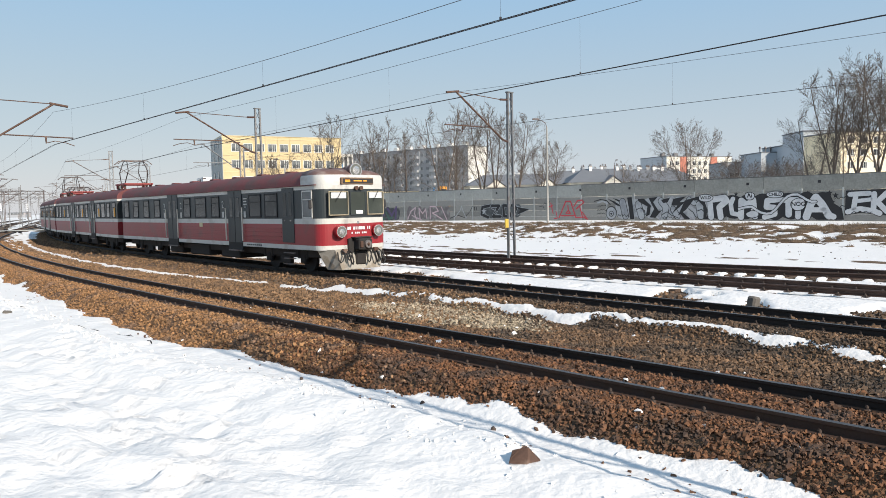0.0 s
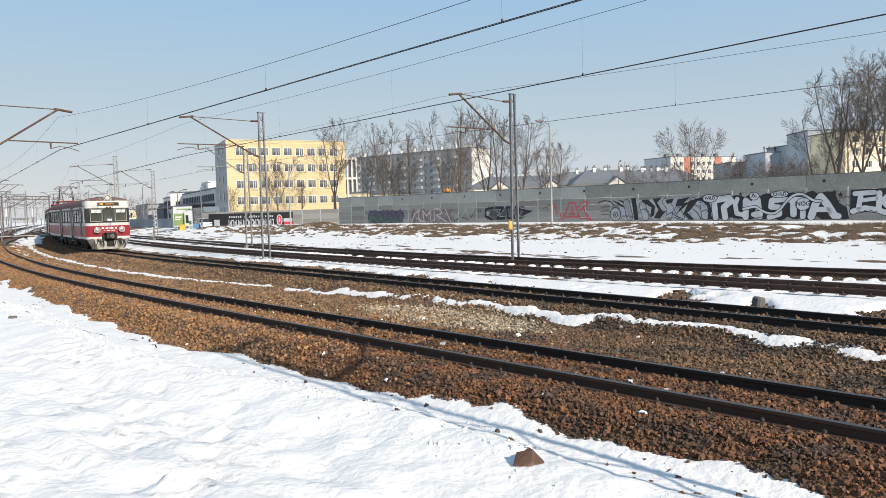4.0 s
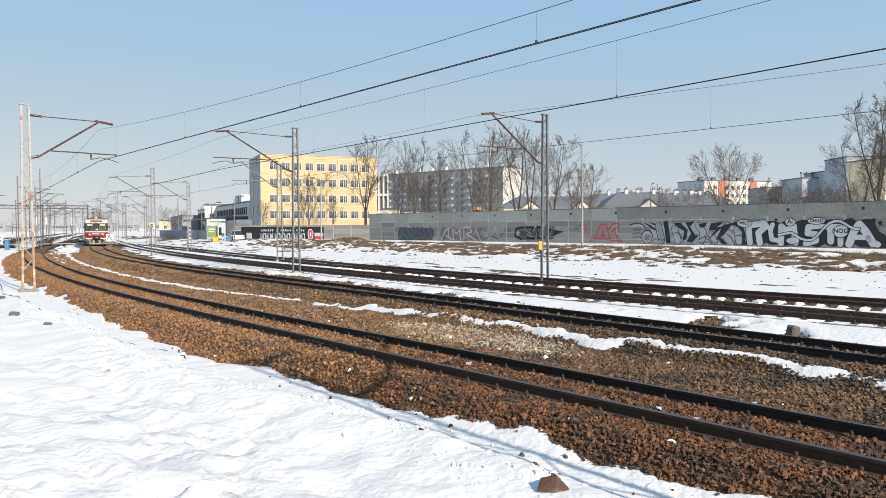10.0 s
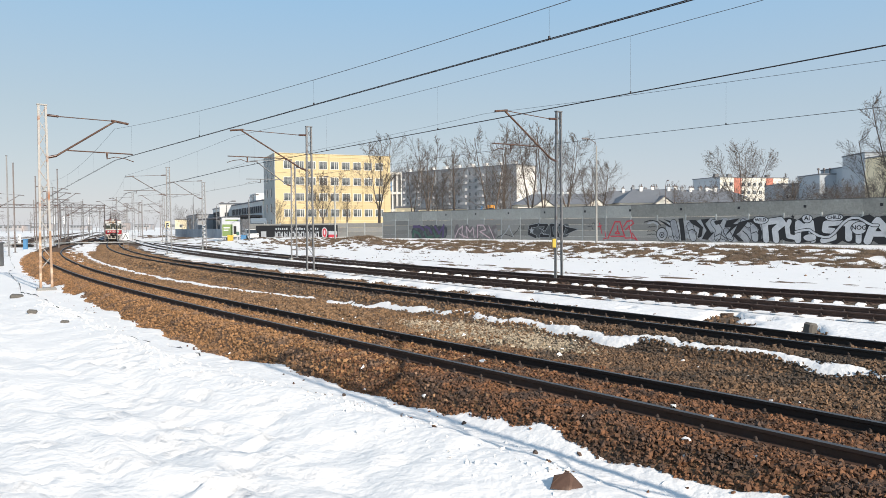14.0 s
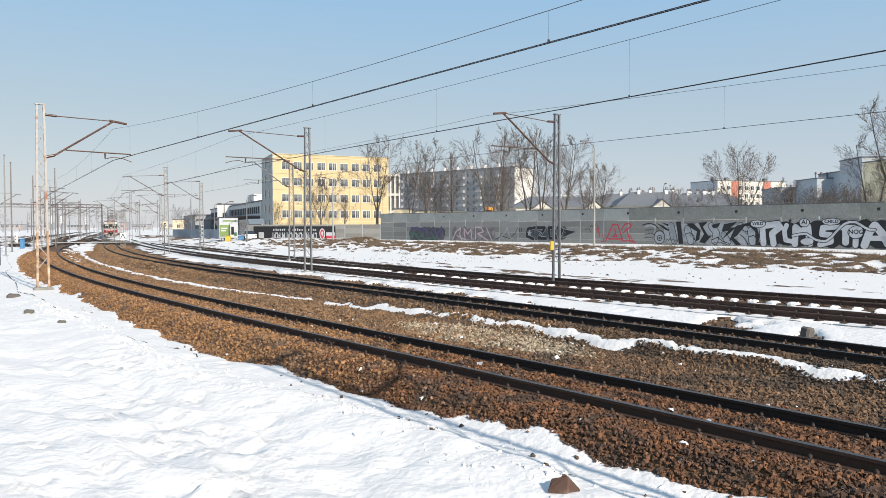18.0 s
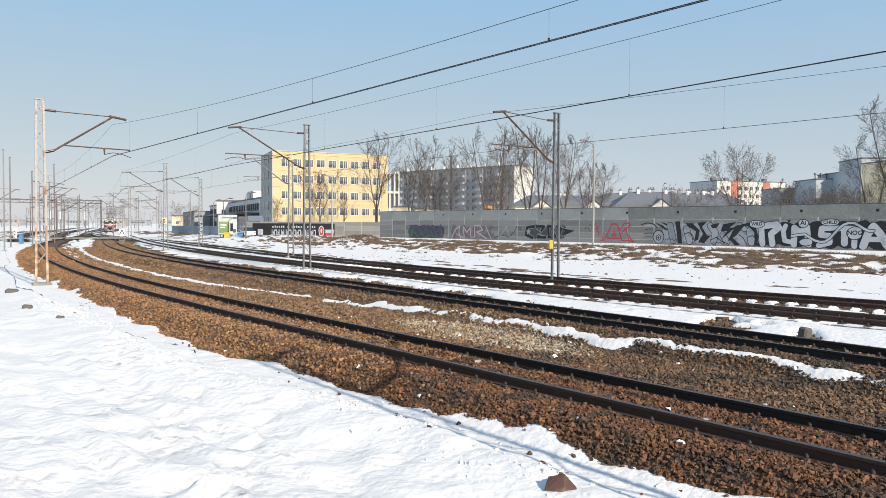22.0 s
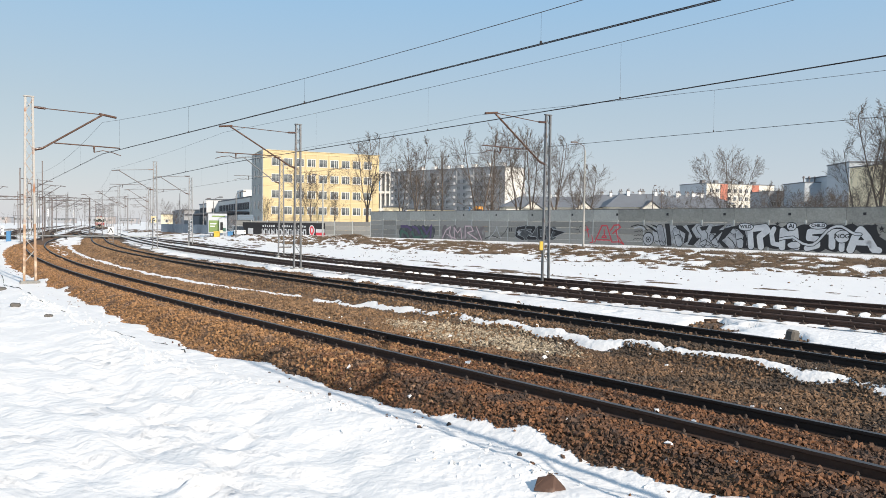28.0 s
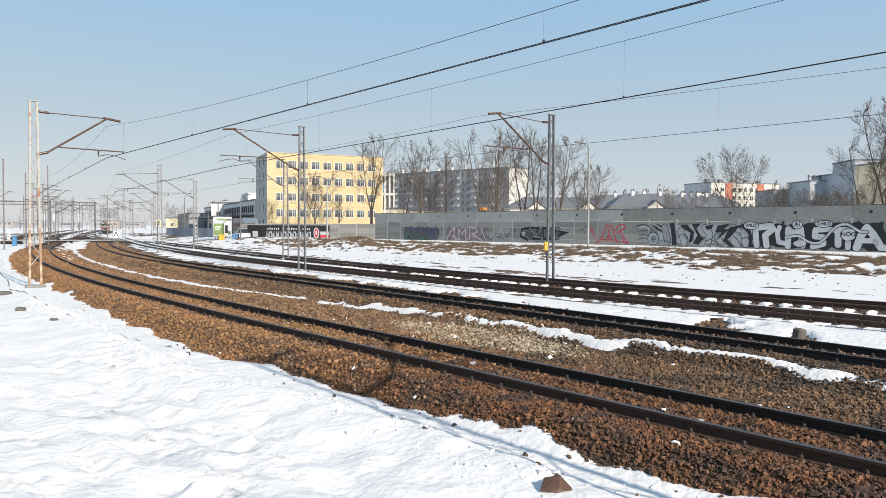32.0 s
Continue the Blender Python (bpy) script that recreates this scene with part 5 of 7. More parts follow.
shard(BLACK, 0.026, SHARD, (7.72, 2.48), (6.99, 2.47), (6.68, 1.48), (6.78, 0.69), (7.04, 0.69), (6.99, 1.78), (7.40, 2.18))
paint("black", 0.07, (13.6, 1.6), (13.2, 1.75), (12.8, 1.5), (12.7, 1.1))
paint("black", 0.07, (11.0, 1.1), (10.5, 1.35), (10.0, 1.0), (9.4, 0.8))
paint("black", 0.07, (8.4, 1.6), (8.0, 1.3), (7.7, 0.8))
paint("black", 0.07, (7.6, 1.4), (7.2, 1.55), (6.95, 1.3))
paint("pale", 0.05, (12.2, 2.35), (11.7, 1.9), (11.9, 1.2))
paint("pale", 0.05, (14.25, 2.6), (14.0, 1.4))
# black flourish, round eye and tags
shard(BLACK, 0.012, "black painted flourish", (16.81, 2.68), (15.99, 2.39), (15.00, 1.78), (15.74, 2.00))
shard(BLACK, 0.012, "black painted flourish", (16.24, 2.72), (15.00, 2.42), (14.75, 1.88), (15.49, 2.33))
paint("scribble", 0.09, (18.3, 2.45), (17.6, 2.62), (16.9, 2.5), (16.5, 2.1))
paint("pale", 0.16, (17.9, 2.3), (17.3, 2.45), (16.8, 2.2))
for s, z, w, m, out in ((16.38, 1.30, 1.25, BLACK, 0.008), (16.38, 1.28, 1.1, LETTER_SILVER, 0.011), (16.38, 1.22, 0.55, BLACK, 0.014), (16.38, 1.22, 0.40, LETTER_SILVER, 0.017), (16.38, 1.22, 0.2, BLACK, 0.020)):
    sh = Shape()
    blob(sh, s, z, w, w * 1.05, layer(out), 0.0, 1)
    sh.part("graffiti", m, wall, "ring of a painted eye")
# red letters
paint("red", 0.13, (22.62, 0.83), (21.77, 2.50), (21.16, 2.50), (20.53, 0.87))
paint("red", 0.12, (22.3, 1.05), (20.7, 1.05))
paint("red", 0.12, (21.5, 2.1), (21.45, 1.6), (21.75, 1.3), (21.2, 1.3), (21.45, 1.6))
paint("red", 0.12, (20.1, 2.1), (19.9, 1.5), (19.73, 0.88))
paint("red", 0.12, (20.75, 1.99), (20.3, 2.55), (19.75, 2.6), (19.55, 2.35), (20.1, 2.0), (20.47, 1.71))
paint("red", 0.10, (20.46, 0.87), (19.6, 0.9), (19.14, 0.68), (19.74, 1.38))
paint("red", 0.10, (23.67, 2.39), (23.37, 1.28))
paint("red", 0.09, (23.9, 2.0), (23.4, 2.1))
paint("red", 0.09, (23.0, 1.5), (22.85, 0.8), (23.2, 0.75))
# black letters with pale rims, an arrow and a star
cloud(FILL_DARK, "dark sprayed graffiti ground", 33.0, 0.95, 6, 1.62, 1.25, 1.5, 0.004, 0.10, 80)
paint("dark", 0.34, (32.3, 2.2), (33.35, 2.05), (33.5, 1.25), (32.5, 0.92))
paint("dark", 0.32, (31.89, 2.2), (30.8, 2.2), (31.75, 1.0), (30.6, 1.0))
paint("dark", 0.32, (30.24, 2.2), (29.45, 2.2), (29.2, 1.05), (30.1, 1.03), (30.2, 2.05))
paint("dark", 0.32, (28.95, 2.2), (28.3, 2.0), (28.77, 1.0))
shard(BLACK, 0.016, "black painted arrow head", (28.4, 2.05), (26.4, 1.75), (28.2, 1.10), (27.8, 1.7))
paint("pale", 0.05, (32.0, 1.9), (31.2, 1.6), (31.6, 1.3), (30.8, 1.2))
paint("pale", 0.05, (28.3, 2.1), (26.4, 1.78), (28.15, 1.15))
shard(LETTER_SILVER, 0.020, "pale painted star", *[(33.1 + (0.42 if i % 2 == 0 else 0.17) * math.sin(math.pi * i / 5), 1.6 + (0.42 if i % 2 == 0 else 0.17) * math.cos(math.pi * i / 5)) for i in range(10)])
paint("scribble", 0.10, (34.6, 2.1), (34.6, 1.75))
paint("scribble", 0.10, (34.3, 2.1), (34.3, 1.75))
paint("scribble", 0.05, (25.2, 2.0), (24.7, 2.1), (24.5, 1.7))
# outline letters on bare concrete
paint("pale", 0.09, (37.93, 0.8), (36.9, 1.7), (36.64, 2.24), (36.4, 1.6), (35.90, 0.86))
paint("scribble", 0.07, (38.6, 0.8), (37.4, 1.2), (36.2, 0.9), (35.3, 1.6), (34.9, 2.2))
# pink on brown
cloud(FILL_BROWN, "dull brown graffiti ground", 45.8, 0.95, 8, 1.45, 1.2, 1.65, 0.002, 0.12, 40)
paint("pink", 0.15, (46.22, 0.71), (45.58, 1.72), (44.72, 2.15), (44.9, 1.4), (44.51, 0.62))
paint("pink", 0.15, (43.88, 0.75), (44.09, 2.1), (43.4, 1.4), (42.85, 1.95), (42.64, 0.76))
paint("pink", 0.15, (42.03, 0.77), (42.04, 2.25), (41.03, 2.25), (40.6, 1.7), (41.63, 1.47), (39.85, 0.67))
paint("pink", 0.13, (40.05, 2.16), (39.6, 1.4), (39.07, 0.55))
paint("pink", 0.12, (45.4, 1.2), (44.9, 1.0), (43.6, 0.62))
# green and violet on near-black
cloud(FILL_DARK, "dark sprayed graffiti ground", 54.4, 0.85, 8, 1.38, 1.5, 1.75, 0.003, 0.10, 60)
paint("green", 0.34, (54.95, 0.55), (54.71, 1.5), (53.6, 1.2), (53.11, 0.6))
paint("violet", 0.34, (54.7, 2.1), (53.4, 2.1), (52.6, 1.7))
paint("green", 0.32, (52.39, 1.4), (51.90, 0.65), (50.8, 0.7))
paint("violet", 0.32, (52.3, 2.1), (51.4, 1.9), (50.9, 1.3))
paint("green", 0.26, (50.50, 1.6), (49.9, 0.7), (49.3, 1.0))
paint("violet", 0.32, (50.2, 2.1), (49.34, 1.2), (48.4, 2.25), (48.6, 0.8))
for s0, z0, n, h in ((17.9, 2.0, 7, 0.16), (18.0, 1.6, 8, 0.15), (18.0, 1.25, 7, 0.15), (15.7, 1.05, 9, 0.34), (3.1, 1.08, 5, 0.12), (24.6, 2.4, 6, 0.3), (-3.5, 2.3, 6, 0.2), (-3.9, 1.7, 6, 0.2), (10.9, 0.85, 8, 0.2)):
    paint("black", 0.05, *[(s0 - 0.16 * i, z0 + h * (0.5 if i % 2 else -0.5) * (0.6 + 0.4 * math.sin(2.3 * i + z0))) for i in range(n)])
for k, (s, z, w, h) in enumerate(((6.84, 2.52, 1.25, 0.6), (0.93, 2.68, 1.3, 0.5), (3.0, 2.60, 0.75, 0.62), (2.75, 1.08, 1.0, 0.55), (-0.87, 1.85, 1.05, 0.95))):
    for m, grow, out in ((BLACK, 0.12, 0.034), (LETTER_WHITE, 0.0, 0.037)):
        sh = Shape()
        blob(sh, s, z, w + grow, h + grow, layer(out), 0.05, k)
        sh.part("speech_bubble", m, wall, "white painted bubble" if m is LETTER_WHITE else "black bubble outline")


def lettering(text, s, z, size, material, label):
    cu = bpy.data.curves.new("lettering", "FONT")
    cu.body, cu.size, cu.align_x, cu.align_y, cu.offset = text, size, "CENTER", "CENTER", 0.012
    cu.materials.append(material)
    ob = new("lettering", cu)
    ob.parent = wall
    p = layer(0.040)([(s, z)])[0]
    x = -WALL_D
    ob.matrix_basis = Matrix((( x.x, 0, WALL_N.x, p.x), (x.y, 0, WALL_N.y, p.y), (0, 1, 0, p.z), (0, 0, 0, 1)))
    return tagged(ob, label)


for text, s, z, size in (("WILD", 6.84, 2.54, 0.38), ("CHILD", 0.93, 2.69, 0.36), ("Ai", 3.0, 2.64, 0.50), ("NOG", -0.87, 1.87, 0.46)):
    lettering(text, s, z, size, BLACK, "black hand-painted word")
for s, z, r in ((-3.15, 2.69, 0.26), (-3.60, 2.50, 0.24), (-3.36, 1.99, 0.25), (-1.58, 2.78, 0.2), (0.38, 1.0, 0.24), (4.14, 2.79, 0.2), (4.82, 0.97, 0.22)):
    sh = Shape()
    sh.add(layer(0.036)([(s + (r if i % 2 == 0 else r * 0.42) * math.sin(math.pi * i / 5), z + (r if i % 2 == 0 else r * 0.42) * math.cos(math.pi * i / 5)) for i in range(10)]), [tuple(range(10))])
    sh.part("painted_star", BLACK, wall, "black painted star")
for k in range(11):
    p = layer(0.0)([(-8.0 + 5.6 * k, 3.62)])[0]
    Shape().box(0, 0, 0, 0.22, 0.06, 0.22, Matrix.Translation(p - WALL_N * 0.06) @ Matrix.Rotation(WALL_YAW, 4, "Z")).part("drain_hole", BLACK, wall)

# the lower wall with the mural, turned away from the long one
W2_P = WALL_P + WALL_D * 61.9
W2_END = Vector((-28.37, 112.0, 0))
W2_D = (W2_END - W2_P).normalized()
W2_N = Vector((W2_D.y, -W2_D.x, 0))
if W2_N.y > 0:
    W2_N = -W2_N
W2_YAW = math.atan2(W2_D.y, W2_D.x)
wall2 = thing("wall_2", "low concrete wall with a black, white and red painted mural", "wall", kind="structure")
for k in range(8):
    s = 3.0 * k
    for me, ss, z in [(slab, s + 1.5, 0.1 + 0.64 * i) for i in range(4)] + [(post_me, s, 0.0)]:
        ob = new(me.name, me)
        ob.parent = wall2
        p = W2_P + W2_D * ss
        ob.matrix_basis = Matrix.Translation((p.x, p.y, z)) @ Matrix.Rotation(W2_YAW, 4, "Z")


def mural(out):
    return lambda pts: on_wall(pts, W2_P, W2_D, W2_N, 0.07 + out)


def panel_on(place, s0, s1, z0, z1, material, name, label):
    Shape().add(place([(s0, z0), (s1, z0), (s1, z1), (s0, z1)]), [(0, 1, 2, 3)]).part(name, material, wall2, label)


panel_on(mural(0.012), 7.6, 22.6, 0.12, 2.4, BLACK, "mural_ground", "black mural ground")
panel_on(mural(0.016), 7.7, 9.2, 0.55, 1.0, PAINT_RED, "mural_stripe", "red mural stripe")
panel_on(mural(0.016), 7.7, 9.2, 1.0, 1.5, SILVER, "mural_stripe", "white mural stripe")
panel_on(mural(0.014), 10.8, 19.2, 0.20, 0.75, FILL_BROWN, "mural_stripe", "dull stripe under the mural lettering")
r = random.Random(4)
for k in range(19):
    s, w = 10.9 + 0.44 * k, r.uniform(0.31, 0.38)
    panel_on(mural(0.018), s, s + 0.13, 0.42, 1.45, SILVER, "mural_bar", "upright of a pale, unreadable mural letter")
    panel_on(mural(0.0185), s + 0.14, s + w, *r.choice(((1.25, 1.45), (0.85, 1.05), (0.42, 0.6))), SILVER, "mural_bar", "cross stroke of a pale, unreadable mural letter")
    if k % 2:
        panel_on(mural(0.019), s + w - 0.1, s + w, 0.6, 1.25, SILVER, "mural_bar", "upright of a pale, unreadable mural letter")
for k in range(20):
    if k not in (4, 11, 13):
        s = 11.0 + 0.40 * k
        panel_on(mural(0.018), s, s + r.uniform(0.16, 0.27), 1.72, 1.72 + r.uniform(0.25, 0.34), SILVER, "mural_bar", "small pale block of unreadable lettering")
for m, w, h, z, out, label in ((LETTER_WHITE, 1.0, 1.7, 1.25, 0.020, "white painted shield"), (PAINT_RED, 0.72, 1.35, 1.28, 0.023, "red painted shield"), (LETTER_WHITE, 0.3, 0.7, 1.3, 0.026, "white mark on a shield")):
    sh = Shape()
    blob(sh, 9.9, z, w, h, mural(out), 0.03, 2)
    sh.part("mural_crest", m, wall2, label)
panel_on(mural(0.016), 20.6, 21.6, 0.6, 1.5, SILVER, "mural_bar", "pale unreadable mural mark")

# ---- earth bank with dead grass ----
bs, bw = np.meshgrid(np.arange(-32, 66, 0.16), np.arange(4.0, 24.0, 0.16))
BX, BY = WALL_P.x + WALL_D.x * bs + WALL_N.x * bw, WALL_P.y + WALL_D.y * bs + WALL_N.y * bw


def bank_cover(X, Y, w):
    """How far bare earth stands out of the snow."""
    along, over = X * WALL_D.x + Y * WALL_D.y, X * WALL_N.x + Y * WALL_N.y
    streaks = noise2(along + 0.8 * over, over * 2.6, 3.4, 3)
    c = noise2(X, Y, 1.7, 2) * 0.24 + streaks * 0.26 + noise2(along, over * 1.6, 0.7, 5) * 0.50 + 0.30 * (noise2(along + 0.6 * over, over * 1.5, 0.42, 1) - 0.5) + 0.165 * step(w, 7.5, 10.5) * step(w, 21.0, 16.5) - 0.168 - 0.03 * step(Y, 60, 80)
    return (c - 0.50) * 1.3 * step(w, 5, 7.5) * step(w, 22.5, 20.5) - 0.3 * (1 - step(w, 5, 7) * step(w, 23.0, 21.5))


bz = ground_height(BX, BY) + np.clip(bank_cover(BX, BY, bw), -0.2, 0.10) * 1.1
tagged(new("earth_bank", grid_mesh("earth_bank", BX, BY, bz, EARTH)), "brown earth bank with melting snow patches", "bank", kind="structure")


def tufts(name, n, pick, blades, height, material, label):
    P = pick(n)
    n = len(P)
    a = rng.random((n, blades)) * 2 * np.pi
    h = height * (0.35 + 0.9 * rng.random((n, blades)))
    lean = 0.55 + 0.7 * rng.random((n, blades))
    foot = P[:, None, :] + np.stack([0.07 * rng.normal(size=(n, blades)), 0.07 * rng.normal(size=(n, blades)), np.full((n, blades), -0.03)], -1)
    side = np.stack([-np.sin(a), np.cos(a), np.zeros_like(a)], -1) * 0.013
    tip = foot + np.stack([np.cos(a) * lean * h, np.sin(a) * lean * h, h * np.sqrt(np.clip(1.3 - lean, 0.15, 1))], -1)
    V = np.stack([foot - side, foot + side, tip], 2).reshape(-1, 3)
    F = np.arange(len(V)).reshape(-1, 3)
    return tagged(new(name, array_mesh(name, V, F, material)), label, "grass", kind="stuff")


def bank_places(n):
    s, w = -32 + 97 * rng.random(n), 7 + 15 * rng.random(n)
    X, Y = WALL_P.x + WALL_D.x * s + WALL_N.x * w, WALL_P.y + WALL_D.y * s + WALL_N.y * w
    c = bank_cover(X, Y, w)
    ok = c > 0.03
    return np.stack([X, Y, ground_height(X, Y) + np.minimum(c, 0.1) * 0.7], -1)[ok]


tufts("dead_grass", 60000, bank_places, 7, 0.26, GRASS, "dry brown matted grass on the bank")


def mound_places(n):
    X, Y = rng.normal(-10.2, 1.6, n), rng.normal(85.6, 1.4, n)
    ok = noise2(X, Y, 2.0, 1) > 0.45
    return np.stack([X, Y, ground_height(X, Y)], -1)[ok]


tufts("dead_grass", 1100, mound_places, 8, 0.28, GRASS, "dry brown grass on the mound")


# ---- roofs of low houses behind the wall ----
def house(x, y, yaw, w, d, eave, ridge, label, chimneys=3, gables=1):
    root = thing("house", label, "house", "low houses", Matrix.Translation((x, y, 0)) @ Matrix.Rotation(yaw, 4, "Z"))
    Shape().box(w / 2, d / 2, eave / 2, w, d, eave).part("wall", PALE_WALL, root)
    o = 0.6
    Shape().add([(-o, -o, eave), (w + o, -o, eave), (w + o, d + o, eave), (-o, d + o, eave), (d * 0.35, d / 2, ridge), (w - d * 0.35, d / 2, ridge)],
                [(0, 1, 5, 4), (1, 2, 5), (2, 3, 4, 5), (3, 0, 4), (3, 2, 1, 0)]).part("roof", ROOF_GREY, root, "grey hipped sheet roof")
    r = random.Random(int(w * 10))
    for k in range(chimneys):
        x0, y0 = w * (0.18 + 0.64 * (k + r.uniform(0.2, 0.8)) / chimneys), d * r.uniform(0.42, 0.62)
        c = Shape().box(x0, y0, ridge - 0.1, 0.55, 0.5, r.uniform(0.8, 1.2), cut=0.04).part("chimney", WHITE_WALL if k % 3 else GREY_WALL, root)
        Shape().box(x0, y0, ridge + 0.48, 0.68, 0.6, 0.08).part("chimney_cap", STEEL_DARK, c)
        for e in (-0.14, 0.14):
            Shape().rod((x0 + e, y0, ridge + 0.5), (x0 + e, y0, ridge + r.uniform(0.75, 1.0)), 0.08, n=7).part("flue", STEEL_DARK, c)
    for k in range(int(w / 2.6)):
        wd = lattice_frame((-0.6, -0.52, -0.03, 0.03, 0.52, 0.6), (-0.55, -0.47, 0.47, 0.55), -0.08, 0.02).part("window", FRAME_WHITE, root)
        wd.matrix_basis = Matrix.Translation((1.4 + 2.6 * k, -0.01, eave - 1.1))
        Shape().box(0, -0.02, 0, 1.1, 0.05, 1.0).part("pane", GLASS, wd)
    for k in range(gables):
        gx = w * (k + 0.5) / gables - 1.6
        g = Shape().add([(gx, -0.9, eave - 0.3), (gx + 3.2, -0.9, eave - 0.3), (gx + 1.6, -0.9, eave + 0.95), (gx, 2.4, eave - 0.3), (gx + 3.2, 2.4, eave - 0.3), (gx + 1.6, 2.4, eave + 0.95)],
                        [(0, 1, 2), (1, 4, 5, 2), (0, 2, 5, 3), (0, 3, 4, 1), (3, 5, 4)]).part("gable", PALE_WALL, root)
        for e in (-1, 1):
            Shape().add([(gx + 1.6 + e * 1.95, -1.1, eave - 0.4), (gx + 1.6, -1.1, eave + 1.12), (gx + 1.6, 2.6, eave + 1.12), (gx + 1.6 + e * 1.95, 2.6, eave - 0.4),
                         (gx + 1.6 + e * 1.95, -1.1, eave - 0.3), (gx + 1.6, -1.1, eave + 1.24), (gx + 1.6, 2.6, eave + 1.24), (gx + 1.6 + e * 1.95, 2.6, eave - 0.3)],
                        [(0, 1, 2, 3), (7, 6, 5, 4), (0, 4, 5, 1), (1, 5, 6, 2), (2, 6, 7, 3), (3, 7, 4, 0)]).part("gable_roof", ROOF_GREY, g)
    for k in range(int(w / 4.5)):
        Shape().box(0, 0, 0, 0.7, 0.05, 0.9, Matrix.Translation((2.6 + 4.5 * k, d * 0.22, eave + (ridge - eave) * 0.42)) @ Matrix.Rotation(-math.atan2(d / 2, ridge - eave), 4, "X"), 0.01).part("roof_window", GLASS, root)
    return root


house(13.8, 131.0, 0.02, 19.0, 9, 5.9, 8.0, "long low pale house with a grey sheet roof", 4, 2)
house(31.5, 127.0, 0.0, 15.0, 10, 6.0, 8.6, "long low pale house with a grey hipped roof and chimneys", 6, 1)
house(44.5, 138.0, -0.04, 12.0, 10, 6.3, 8.9, "pale house with a grey roof and many small chimneys", 6, 0)
house(53.0, 152.0, 0.0, 11.0, 9, 6.8, 9.4, "pale house with a grey roof and small chimneys", 4, 0)
house(33.0, 150.0, 0.05, 17.0, 9, 6.6, 9.4, "grey-roofed house set behind the first row", 5, 0)
building("apartment_block", "low brown-grey block behind bare shrubs", (100.5, 212.0), 0.0, 11.5, 12, 0, 13.6, GREY_WALL, 3, 6, 4.0, 3.0, (1.3, 1.3))
house(64.0, 190.0, -0.1, 16.0, 12, 9.0, 11.5, "grey house with metal chimneys", 5, 0)
for x, y, w, h in ((-8.6, 132.0, 3.2, 5.5), (-4.2, 130.0, 8.6, 5.1)):
    building("garage", "low cream storage building", (x, y), 0.02, w, 6, 0, h, CREAM_WALL, 1, 3, 1.6, 3, (1.0, 0.8), group="garages")

digger = thing("excavator", "orange excavator cab showing above the wall", "excavator", at=pose(7.1, 112.0, 0.3, 0, 0, 20))
Shape().box(0, 0, 1.6, 3.2, 2.2, 1.5, cut=0.1).part("body", MACHINE_ORANGE, digger)
cabin = Shape().box(0.4, 0, 3.7, 1.2, 1.1, 2.7, cut=0.1).part("cab", MACHINE_ORANGE, digger)
Shape().box(0.4, -0.56, 4.1, 0.85, 0.04, 1.0, cut=0.02).part("pane", GLASS, cabin)
Shape().tube([(-0.9, 0, 2.0), (-1.2, 0, 4.0), (-0.9, 0, 4.9), (-1.4, 0, 3.6)], 0.16, 6).part("boom", BLUE_BOX, digger)
for e in (-1, 1):
    Shape().box(0, e * 0.95, 0.4, 3.4, 0.5, 0.8, cut=0.15).part("track", RUBBER, digger)

# white lattice front beside the yellow block
tower = thing("office_tower", "white office front with tall narrow openings", "building", at=Matrix.Translation((-13.6, 176.0, 0)) @ Matrix.Rotation(0.1, 4, "Z"))
for k in range(4):
    Shape().box(0.3 + 1.1 * k, 0, 7.6, 0.32, 0.8, 15.2).part("fin", GABLE_WALL, tower)
for z in (0.4, 6.0, 10.2, 15.0):
    Shape().box(1.95, 0.05, z, 3.6, 0.7, 0.55).part("beam", GABLE_WALL, tower)
Shape().box(1.95, 3.0, 7.5, 3.6, 5.0, 15.0).part("back_wall", GREY_WALL, tower)
Shape().box(0.85, -0.42, 11.8, 0.8, 0.06, 2.4, cut=0.02).part("sign_panel", BLUE_BOX, tower, "blue sign panel")

# ---- station side, far along the line ----
hall = building("station_hall", "long white station hall with a strip of dark windows", (-76.0, 238.0), math.atan2(-80, 36.5), 88.0, 14, 0, 7.9, WHITE_WALL, 1, 34, 6.1, 3, (1.5, 1.5), side_mat=None, frames=STEEL_DARK)
Shape().box(44, -2.4, 4.6, 87.0, 4.8, 0.4, cut=0.05).part("canopy", STEEL_DARK, hall, "dark platform canopy")
# a dark sheet paints the shadow that falls below the canopy
Shape().box(44, -0.06, 2.3, 87.0, 0.1, 4.4).part("dark_front", GLASS, hall, "dark glass sheet standing in for the shade under the canopy")
Shape().box(64, 5, 9.1, 9, 6, 2.6).part("roof_house", WHITE_WALL, hall)
Shape().box(64, 1.95, 9.3, 1.8, 0.1, 1.3).part("roof_house_window", GLASS, hall)
building("storage_shed", "low grey trackside shed", (-98.0, 275.0), math.atan2(-80, 36.5), 40.0, 10, 0, 6.2, GREY_WALL, 1, 9, 4.2, 3, (1.4, 1.2))
building("trackside_house", "small cream trackside house", (-108.0, 290.0), 0.0, 8.0, 7, 0, 5.2, CREAM_WALL, 1, 2, 2.6, 3, (1.2, 1.2))
building("trackside_house", "small white trackside house", (-62.0, 200.0), -0.2, 7.0, 7, 0, 8.5, WHITE_WALL, 2, 2, 2.6, 3, (1.2, 1.2))
fence = thing("sheet_fence", "blue-grey corrugated sheet fence", "fence")
fa, fb = Vector((-49.5, 133.0, 0)), Vector((-31.5, 110.0, 0))
nf = 26
